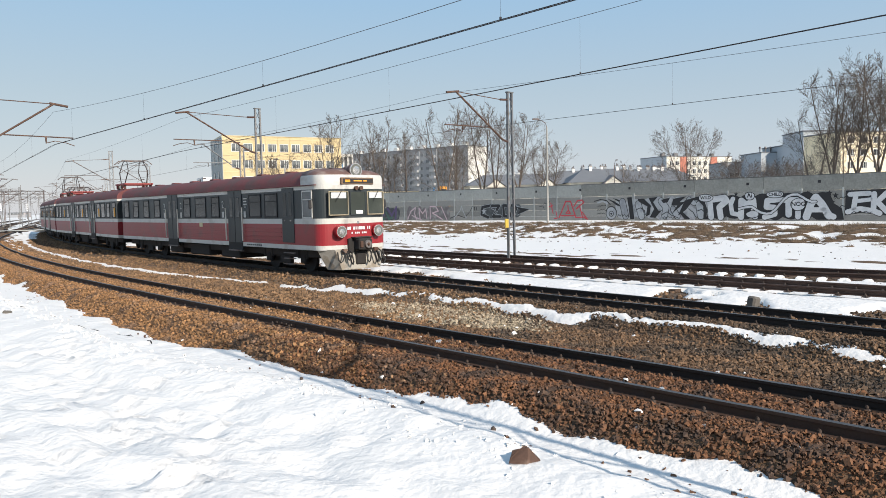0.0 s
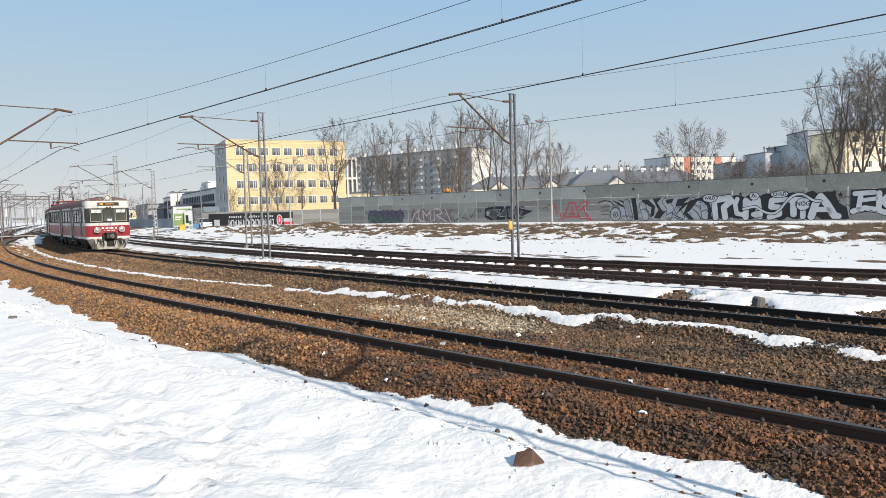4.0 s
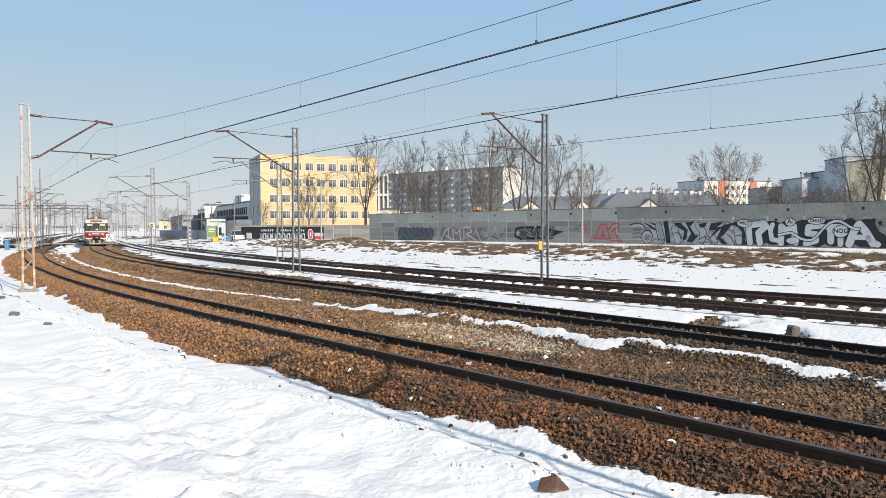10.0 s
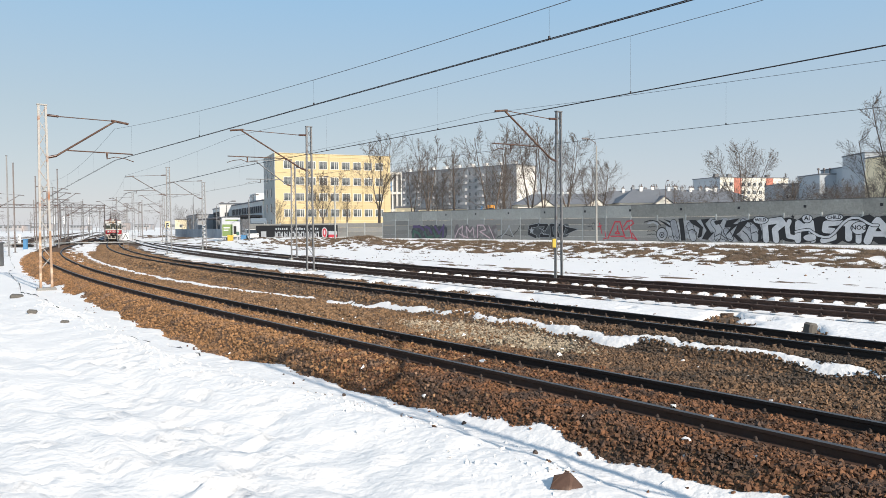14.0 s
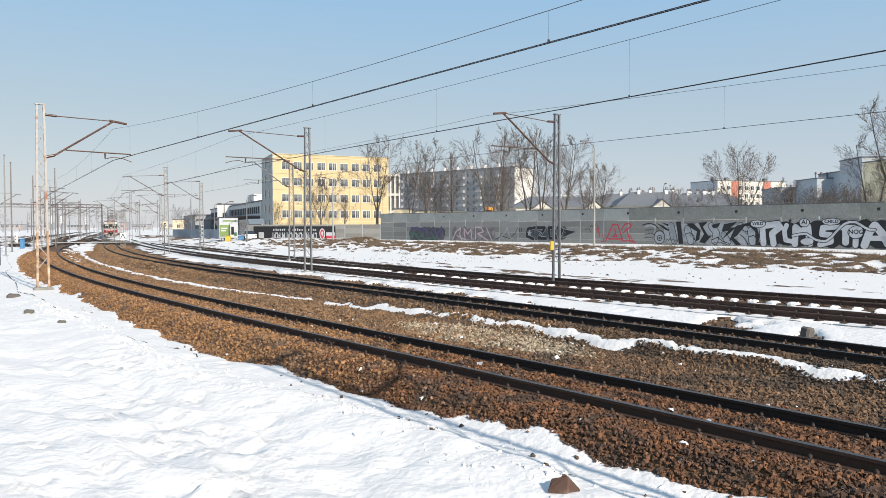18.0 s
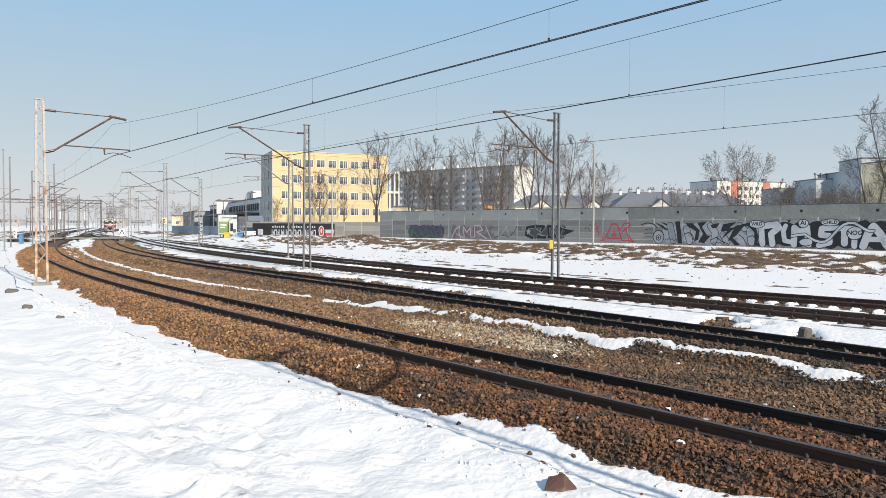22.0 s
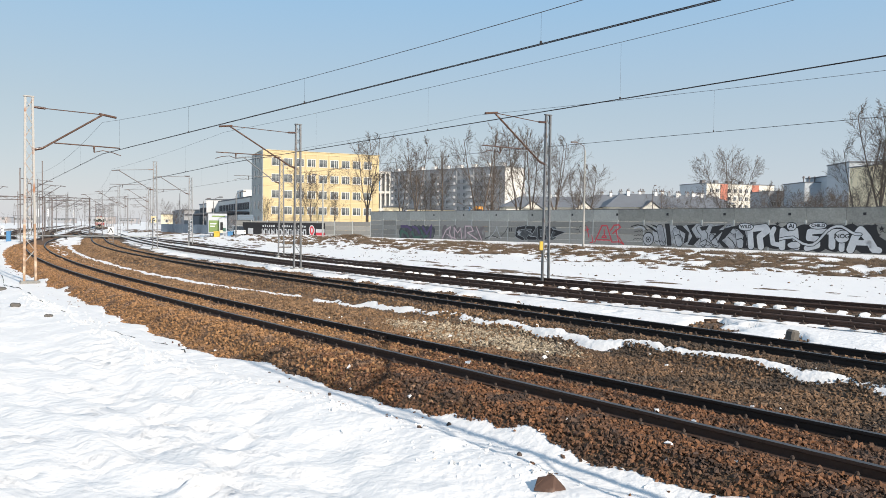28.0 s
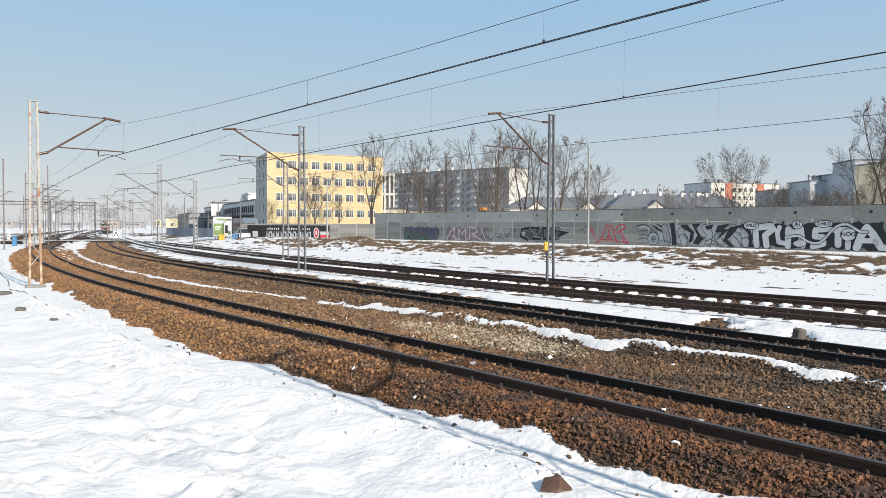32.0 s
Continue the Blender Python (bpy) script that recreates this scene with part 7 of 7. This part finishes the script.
def side_door(x, side, root):
    """Double doors set between two bright handrails."""
    y = side * (HALF + 0.01)
    door = Shape().box(x, y, 2.02, 1.25, 0.03, 2.1, cut=0.01).part("door", TRAIN_DARK, root, "dark grey double door")
    Shape().box(x, y + side * 0.012, 2.0, 0.03, 0.02, 2.05).part("door_gap", RUBBER, door)
    for e in (-0.3, 0.3):
        Shape().box(x + e, y + side * 0.013, 2.38, 0.26, 0.02, 0.82, cut=0.06).part("pane", GLASS_BLUE, door)
    for e in (-0.75, 0.75):
        Shape().rod((x + e, y + side * 0.06, 1.05), (x + e, y + side * 0.06, 2.38), 0.028, n=6).part("handrail", HANDRAIL, root, "pale polished handrail")
    # flat black box gives the dark of the step recess by colour
    Shape().box(x, y, 0.84, 1.25, 0.03, 0.30).part("step_well", RUBBER, root, "black box standing in for the shaded step recess")
    Shape().box(x, y, 0.66, 1.2, 0.1, 0.05).part("door_step", STEEL_DARK, root)


def bogie(x, root):
    fr = Shape()
    for e in (-1, 1):
        fr.box(x, e * 1.0, 0.62, 3.3, 0.14, 0.22, cut=0.03).box(x, e * 1.02, 0.42, 0.8, 0.16, 0.3, cut=0.03)
        for d in (-1.3, 1.3):
            fr.box(x + d, e * 1.02, 0.48, 0.36, 0.2, 0.34, cut=0.04)
            fr.rod((x + d - 0.3, e * 1.06, 0.5), (x + d - 0.3, e * 1.06, 0.8), 0.08, n=8).rod((x + d + 0.3, e * 1.06, 0.5), (x + d + 0.3, e * 1.06, 0.8), 0.08, n=8)
    b = fr.part("bogie", TRAIN_UNDER, root)
    for d in (-1.3, 1.3):
        for e in (-1, 1):
            w = Shape().rod((x + d, e * 0.69, 0.46), (x + d, e * 0.82, 0.46), 0.46, n=20)
            w.part("wheel", TRAIN_UNDER, b)


def pantograph(x, root, raised):
    base = Shape()
    for e in (-0.75, 0.75):
        base.box(x, e, 3.92, 2.3, 0.08, 0.10, cut=0.015).box(x - 0.8, e, 3.78, 0.1, 0.1, 0.22).box(x + 0.8, e, 3.78, 0.1, 0.1, 0.22)
    for d in (-1.0, -0.35, 0.35, 1.0):
        base.box(x + d, 0, 3.92, 0.08, 1.5, 0.09, cut=0.015)
    p = base.part("pantograph_base", PANTO_RED, root)
    top = 5.33 if raised else 4.35
    mid = 3.98 + (top - 3.98) * 0.5
    for e in (-0.6, 0.6):
        for d in (-1, 1):
            knee = (x + d * (1.05 if raised else 1.35), e * 0.9, mid)
            Shape().rod((x + d * 0.45, e, 3.98), knee, 0.032, n=5).part("lower_arm", PANTO_DARK, root)
            Shape().rod(knee, (x + d * 0.42, e * 0.75, top - 0.08), 0.026, n=5).part("upper_arm", PANTO_DARK, root)
    for d in (-1, 1):
        Shape().rod((x + d * 1.05, -0.54, mid), (x + d * 1.05, 0.54, mid), 0.02, n=4).part("cross_tube", STEEL_DARK, root)
        Shape().rod((x + d * 1.05, -0.54, mid), (x + d * 0.42, 0.45, top - 0.1), 0.016, n=4).part("stay", STEEL_DARK, root)
    for d in (-0.42, 0.42):
        Shape().tube([(x + d, -0.95, top - 0.24), (x + d, -0.7, top - 0.03), (x + d, 0.7, top - 0.03), (x + d, 0.95, top - 0.24)], 0.03, 6).part("collector_strip", STEEL_DARK, root)
    for e in (-0.5, 0.5):
        Shape().rod((x - 0.5, e, top - 0.06), (x + 0.5, e, top - 0.06), 0.02, n=4).part("head_tube", STEEL_DARK, root)
    for d in (-0.8, 0.0, 0.8):
        for e in (-0.7, 0.7):
            Shape().rod((x + d, e, 3.6), (x + d, e, 3.88), 0.07, n=8).part("insulator", CERAMIC, root)


def cab_front(root):
    e = LENGTH / 2
    for y, w in ((-0.765, 0.72), (0.0, 0.62), (0.765, 0.72)):
        x = e - 0.03 - (0.035 if y else 0.0)
        m = Matrix.Translation((x, y, 0)) @ Matrix.Rotation(math.copysign(0.09, y) if y else 0.0, 4, "Z")
        fr = Shape()
        for dy, dz, sy, sz in ((-w / 2, 0, 0.035, 0.83), (w / 2, 0, 0.035, 0.83), (0, 0.4, w, 0.035), (0, -0.4, w, 0.035)):
            fr.box(0.02, dy, 2.44 + dz, 0.07, sy, sz, m, 0.01)
        ob = fr.part("windscreen" if y else "centre_window", SEAL if y else TRAIN_DARK, root)
        Shape().box(0.015, 0, 2.44, 0.04, w, 0.8, m).part("pane", CAB_GLASS, ob)
        if y:
            Shape().box(0.04, 0, 2.71, 0.012, w * 0.8, 0.2, m).part("sun_blind", SILVER, ob)
            Shape().rod(m @ Vector((0.07, 0.1, 2.86)), m @ Vector((0.07, -0.12, 2.5)), 0.012, n=4).part("wiper", RUBBER, ob)
        else:
            Shape().box(0.04, 0.05, 2.13, 0.012, 0.28, 0.12, m).part("route_card", WHITE, ob)
    for y in (-0.765, 0.765):
        h = Shape().rod((e - 0.12, y, 1.47), (e + 0.10, y, 1.47), 0.20, 0.215, n=20).part("headlight", TRAIN_RED, root)
        Shape().rod((e + 0.095, y, 1.47), (e + 0.125, y, 1.47), 0.20, n=20).part("ring", CHROME, h)
        Shape().rod((e + 0.128, y, 1.47), (e + 0.138, y, 1.47), 0.172, 0.165, n=20).part("lens", LAMP_GLASS, h)
        Shape().rod((e + 0.138, y, 1.47), (e + 0.146, y, 1.47), 0.10, 0.05, n=14).part("reflector", CHROME, h)
    h = Shape().rod((e - 1.0, 0, 3.56), (e - 0.10, 0, 3.58), 0.12, 0.255, n=20).part("roof_headlight", CAB_TOP, root)
    Shape().rod((e - 0.13, 0, 3.58), (e - 0.06, 0, 3.58), 0.25, n=20).part("ring", CHROME, h)
    Shape().rod((e - 0.06, 0, 3.58), (e - 0.05, 0, 3.58), 0.215, 0.21, n=20).part("lens", LAMP_GLASS, h)
    Shape().rod((e - 0.05, 0, 3.58), (e - 0.04, 0, 3.58), 0.14, 0.06, n=14).part("reflector", CHROME, h)
    d = Shape().box(e - 0.04, 0, 3.20, 0.12, 1.35, 0.24, cut=0.02).part("display_box", DISPLAY_BROWN, root, "brown-framed route display")
    Shape().box(e + 0.022, 0.02, 3.20, 0.012, 1.24, 0.16).part("display_glass", BLACK, d)
    for y, w, z in ((-0.42, 0.2, 3.225), (-0.42, 0.2, 3.175), (0.0, 0.34, 3.205), (0.3, 0.14, 3.205)):
        Shape().box(e + 0.03, y, z, 0.008, w, 0.035).part("display", AMBER, d, "amber route display line")
    for y in (-0.1, 0.1):
        Shape().rod((e - 0.1, y, 2.96), (e + 0.1, y, 2.96), 0.045, 0.075, n=10).part("horn", RUSTED, root)
    Shape().box(e + 0.0, -0.02, 1.62 + 0.14, 0.05, 0.09, 0.09, cut=0.02).part("socket_lamp", CHROME, root)
    # coupler, hoses, snow plough
    c = Shape().box(e + 0.02, 0, 0.98, 0.1, 0.95, 0.5, cut=0.03).box(e + 0.18, 0.02, 1.02, 0.46, 0.56, 0.40, cut=0.05).box(e + 0.12, 0.02, 1.25, 0.34, 0.70, 0.05, cut=0.02)
    c = c.part("coupler", TRAIN_UNDER, root, "black automatic coupler")
    Shape().rod((e + 0.40, 0.08, 1.02), (e + 0.47, 0.08, 1.02), 0.15, 0.13, n=14).part("coupler_ring", STEEL_DARK, c)
    Shape().rod((e + 0.46, 0.08, 1.02), (e + 0.52, 0.08, 1.02), 0.07, 0.03, n=10).part("coupler_cone", RUSTED, c)
    Shape().box(e + 0.42, -0.17, 1.02, 0.06, 0.12, 0.22, cut=0.02).part("coupler_claw", RUSTED, c)
    Shape().box(e + 0.06, 0, 0.62, 0.16, 0.42, 0.62, cut=0.04).part("coupler_hanger", TRAIN_UNDER, root)
    for y in (-0.66, 0.62):
        Shape().box(e + 0.10, y, 0.80, 0.16, 0.2, 0.16, cut=0.03).part("hose_valve", RUSTED, root)
    for y, k, drop in ((-0.78, -0.10, 0.36), (-0.62, 0.10, 0.44), (-0.5, -0.06, 0.30), (0.44, 0.10, 0.40), (0.58, 0.16, 0.48), (0.72, 0.05, 0.34), (0.3, -0.05, 0.42)):
        Shape().tube([(e + 0.10, y, 0.84), (e + 0.26, y + 0.04, 0.80 - 0.2 * drop), (e + 0.30, y + k, 0.84 - drop), (e + 0.28, y + 1.6 * k, 0.82 - 1.08 * drop), (e + 0.24, y + 2.2 * k, 0.84 - 0.9 * drop), (e + 0.14, y + 2.0 * k, 0.78)], 0.026, 6).part("brake_hose", RUBBER, root)
    p = Shape()
    p.add([(e - 0.55, -1.36, 0.86), (e + 0.02, -1.0, 0.86), (e + 0.02, 1.0, 0.86), (e - 0.55, 1.36, 0.86),
           (e - 0.45, -1.02, 0.16), (e + 0.12, -0.8, 0.16), (e + 0.12, 0.8, 0.16), (e - 0.45, 1.02, 0.16),
           (e - 0.62, -1.3, 0.86), (e - 0.05, -0.95, 0.86), (e - 0.05, 0.95, 0.86), (e - 0.62, 1.3, 0.86),
           (e - 0.52, -0.98, 0.16), (e + 0.05, -0.76, 0.16), (e + 0.05, 0.76, 0.16), (e - 0.52, 0.98, 0.16)],
          [(4, 5, 1, 0), (5, 6, 2, 1), (6, 7, 3, 2), (8, 9, 13, 12), (9, 10, 14, 13), (10, 11, 15, 14), (4, 12, 13, 5), (5, 13, 14, 6), (6, 14, 15, 7), (0, 1, 9, 8), (1, 2, 10, 9), (2, 3, 11, 10), (0, 8, 12, 4), (3, 7, 15, 11)])
    p.part("snow_plough", PLOUGH, root, "dusty grey snow plough")
    for y in (-1.38, 1.38):
        mi = Shape().rod((e - 0.7, y, 2.6), (e - 0.6, y * 1.1, 2.55), 0.015, n=5).box(e - 0.58, y * 1.13, 2.42, 0.06, 0.12, 0.3, cut=0.02)
        mi.part("mirror", BLACK, root)
    for k, w in enumerate((0.075, 0.085, 0.0, 0.075, 0.04, 0.04, 0.075, 0.075, 0.075, 0.0, 0.05, 0.05)):
        if w:
            Shape().box(e + 0.006, -0.44 + 0.082 * k, 1.575, 0.012, w * 0.82, 0.105).part("marking_bar", WHITE, root)
    for k in range(9):
        if k not in (1, 5):
            Shape().box(e + 0.006, -0.28 + 0.072 * k, 1.41, 0.012, 0.048, 0.062).part("marking_bar", WHITE, root)


def class_mark(x, side, root):
    """A painted class numeral beside a door."""
    cu = bpy.data.curves.new("class_numeral", "FONT")
    cu.body, cu.size, cu.align_x, cu.align_y = "2", 0.42, "CENTER", "CENTER"
    cu.materials.append(TRAIN_GREY)
    ob = new("class_numeral", cu)
    ob.parent = root
    ob.matrix_basis = Matrix.Translation((x, side * (HALF + 0.012), 2.5)) @ Matrix.Rotation(0.0 if side < 0 else math.pi, 4, "Z") @ Matrix.Rotation(math.pi / 2, 4, "X")
    tagged(ob, "white class numeral")


def car(front, label, panto=()):
    root = thing("train_car", label, "train car", "cars of the train")
    band("sill_stripe", front, 0.84, 1.0, TRAIN_GREY, root, 0.0, "light grey stripe")
    band("lower_side", front, 1.0, 1.74, TRAIN_RED, root, 0.0, "red side panel")
    band("waist_stripe", front, 1.74, 1.93, TRAIN_GREY, root, 0.003, "light grey stripe")
    band("window_side", front, 1.93, 2.93, TRAIN_DARK, root, 0.006, "dark grey window band")
    band("cornice", front, 2.93, 3.06, TRAIN_GREY, root, 0.0, "light grey stripe")
    e = LENGTH / 2
    if front:
        roof_shell(-e, e - 1.4, TRAIN_ROOF, root, "roof", "red-brown roof")
        cab_cap(root)
    else:
        roof_shell(-e, e, TRAIN_ROOF, root, "roof", "red-brown roof")
    for k in range(7):
        Shape().box(-e + 2.0 + 2.4 * k, 0, 3.70, 0.42, 0.42, 0.08, cut=0.03).part("roof_vent", TRAIN_ROOF, root)
    glass = GLASS_BLUE
    for side in (-1, 1):
        for x in (-9.7, -8.2, -6.6, -5.05):
            side_window(x, side, 2.42, 0.74, 0.84, root, glass, RUBBER)
        side_door(-3.0, side, root)
        for x, w in ((-1.25, 0.74), (0.3, 1.1), (1.85, 0.74)):
            side_window(x, side, 2.42, w, 0.84, root, glass, RUBBER)
        side_door(3.75, side, root)
        for x, w in ((5.5, 0.95), (6.8, 0.95)):
            side_window(x, side, 2.42, w, 0.84, root, glass, RUBBER)
        if front:
            d = Shape().box(8.08, side * (HALF + 0.008), 2.05, 0.86, 0.03, 1.95, cut=0.02).part("cab_door", TRAIN_DARK, root)
            for dx in (-0.2, 0.2):
                Shape().box(8.08 + dx, side * (HALF + 0.022), 2.45, 0.22, 0.02, 0.84, cut=0.05).part("pane", GLASS_BLUE, d)
                Shape().box(8.08 + dx, side * (HALF + 0.03), 1.86, 0.05, 0.03, 0.05, cut=0.01).part("latch", CHROME, d)
            side_window(9.42, side, 2.42, 0.62, 0.92, root, GLASS_OFFICE, TRAIN_GREY)
            Shape().box(0.3, side * (HALF + 0.006), 1.66, 0.34, 0.012, 0.2).part("number_plate", SIGN_YELLOW, root, "small yellowish plate on the red side")
            for k in range(8):
                Shape().box(4.8 + 0.16 * k, side * (HALF + 0.006), 0.92, 0.10, 0.012, 0.05).part("marking_bar", TRAIN_DARK, root)
            for k, w in enumerate((0.34, 0.26, 0.30, 0.08)):
                Shape().box(4.68, side * (HALF + 0.012), 2.72 - 0.11 * k, w, 0.012, 0.045).part("marking_bar", TRAIN_GREY, root)
        else:
            for x in (8.2, 9.65):
                side_window(x, side, 2.42, 0.74, 0.84, root, glass, RUBBER)
            for x in (-6.6, 0.3, 5.5, 9.65):
                Shape().box(x + 0.15, side * (HALF + 0.009), 2.3, 0.3, 0.012, 0.5, cut=0.004).part("curtain", ORANGE, root, "orange curtain in a window")
        for x in (-4.05, -1.95, 2.62, 4.62):
            Shape().box(x, side * (HALF + 0.006), 2.10, 0.17, 0.012, 0.24).part("notice", TRAIN_GREY, root)
            if x < 4:
                class_mark(x, side, root)
    for side in (-1, 1):
        for x0, x1 in ((-10.3, -3.75), (-2.25, 3.0), (4.5, 7.55 if front else 10.3)):
            for z in (1.12, 1.27, 1.42, 1.57):
                Shape().box((x0 + x1) / 2, side * (HALF + 0.004), z, x1 - x0, 0.018, 0.022, cut=0.004).part("rib", TRAIN_RED, root)
            Shape().box((x0 + x1) / 2, side * (HALF + 0.004), 1.965, x1 - x0, 0.02, 0.025).part("rub_strip", TRAIN_DARK, root)
    for side in (-1, 1):
        Shape().box(0, side * (HALF + 0.03), 3.075, LENGTH - 0.8, 0.08, 0.03, cut=0.008).part("rain_gutter", TRAIN_ROOF, root)
    Shape().box(0, 0, 0.70, LENGTH - 0.6, 2.2, 0.30, cut=0.03).part("underframe", TRAIN_UNDER, root)
    for x, w in ((-3.4, 1.6), (-0.6, 2.2), (2.6, 1.8)):
        Shape().box(x, 0, 0.55, w, 2.3, 0.5, cut=0.05).part("equipment_box", TRAIN_UNDER, root)
    bogie(-7.2, root)
    bogie(7.2, root)
    if front:
        cab_front(root)
        for z in (0.3, 0.5, 0.7):
            Shape().box(8.08, -HALF + 0.02, z, 0.7, 0.12, 0.03).part("cab_step", STEEL_DARK, root)
    else:
        Shape().box(e + 0.18, 0, 2.0, 0.5, 2.0, 2.2).part("gangway_bellows", RUBBER, root)
    for x, up in panto:
        pantograph(x, root, up)
    return root


CARS = [car(True, "red and grey electric train car with driver's cab and rounded nose"),
        car(False, "red and grey middle train car with raised roof pantograph", ((8.6, True), (-8.2, False))),
        car(False, "red and grey middle train car with roof pantograph", ((8.6, True),)),
        car(False, "red and grey rear train car")]


# ---- motion ----
NOSE = ((0, 180.5), (1, 173.0), (2, 165.2), (3, 157.3), (4.5, 145.7), (6, 134.0), (7, 125.7), (8, 117.0), (9, 107.5), (11, 88.0), (14, 62.0), (17, 36.0), (20, 8.0), (24, -25.0), (28, -55.0), (32, -80.0))


def car_pose(nose, k):
    mid = nose - LENGTH / 2 - k * (LENGTH + 0.75)
    a, b = LINE_B.at(mid + 7.2, 0, 0.02), LINE_B.at(mid - 7.2, 0, 0.02)
    d = a - b
    return Matrix.Translation((a + b) / 2) @ Matrix.Rotation(math.atan2(d.y, d.x), 4, "Z")


def motions():
    for k, c in enumerate(CARS):
        walk(c, [(t, car_pose(s, k)) for t, s in NOSE])


motions()
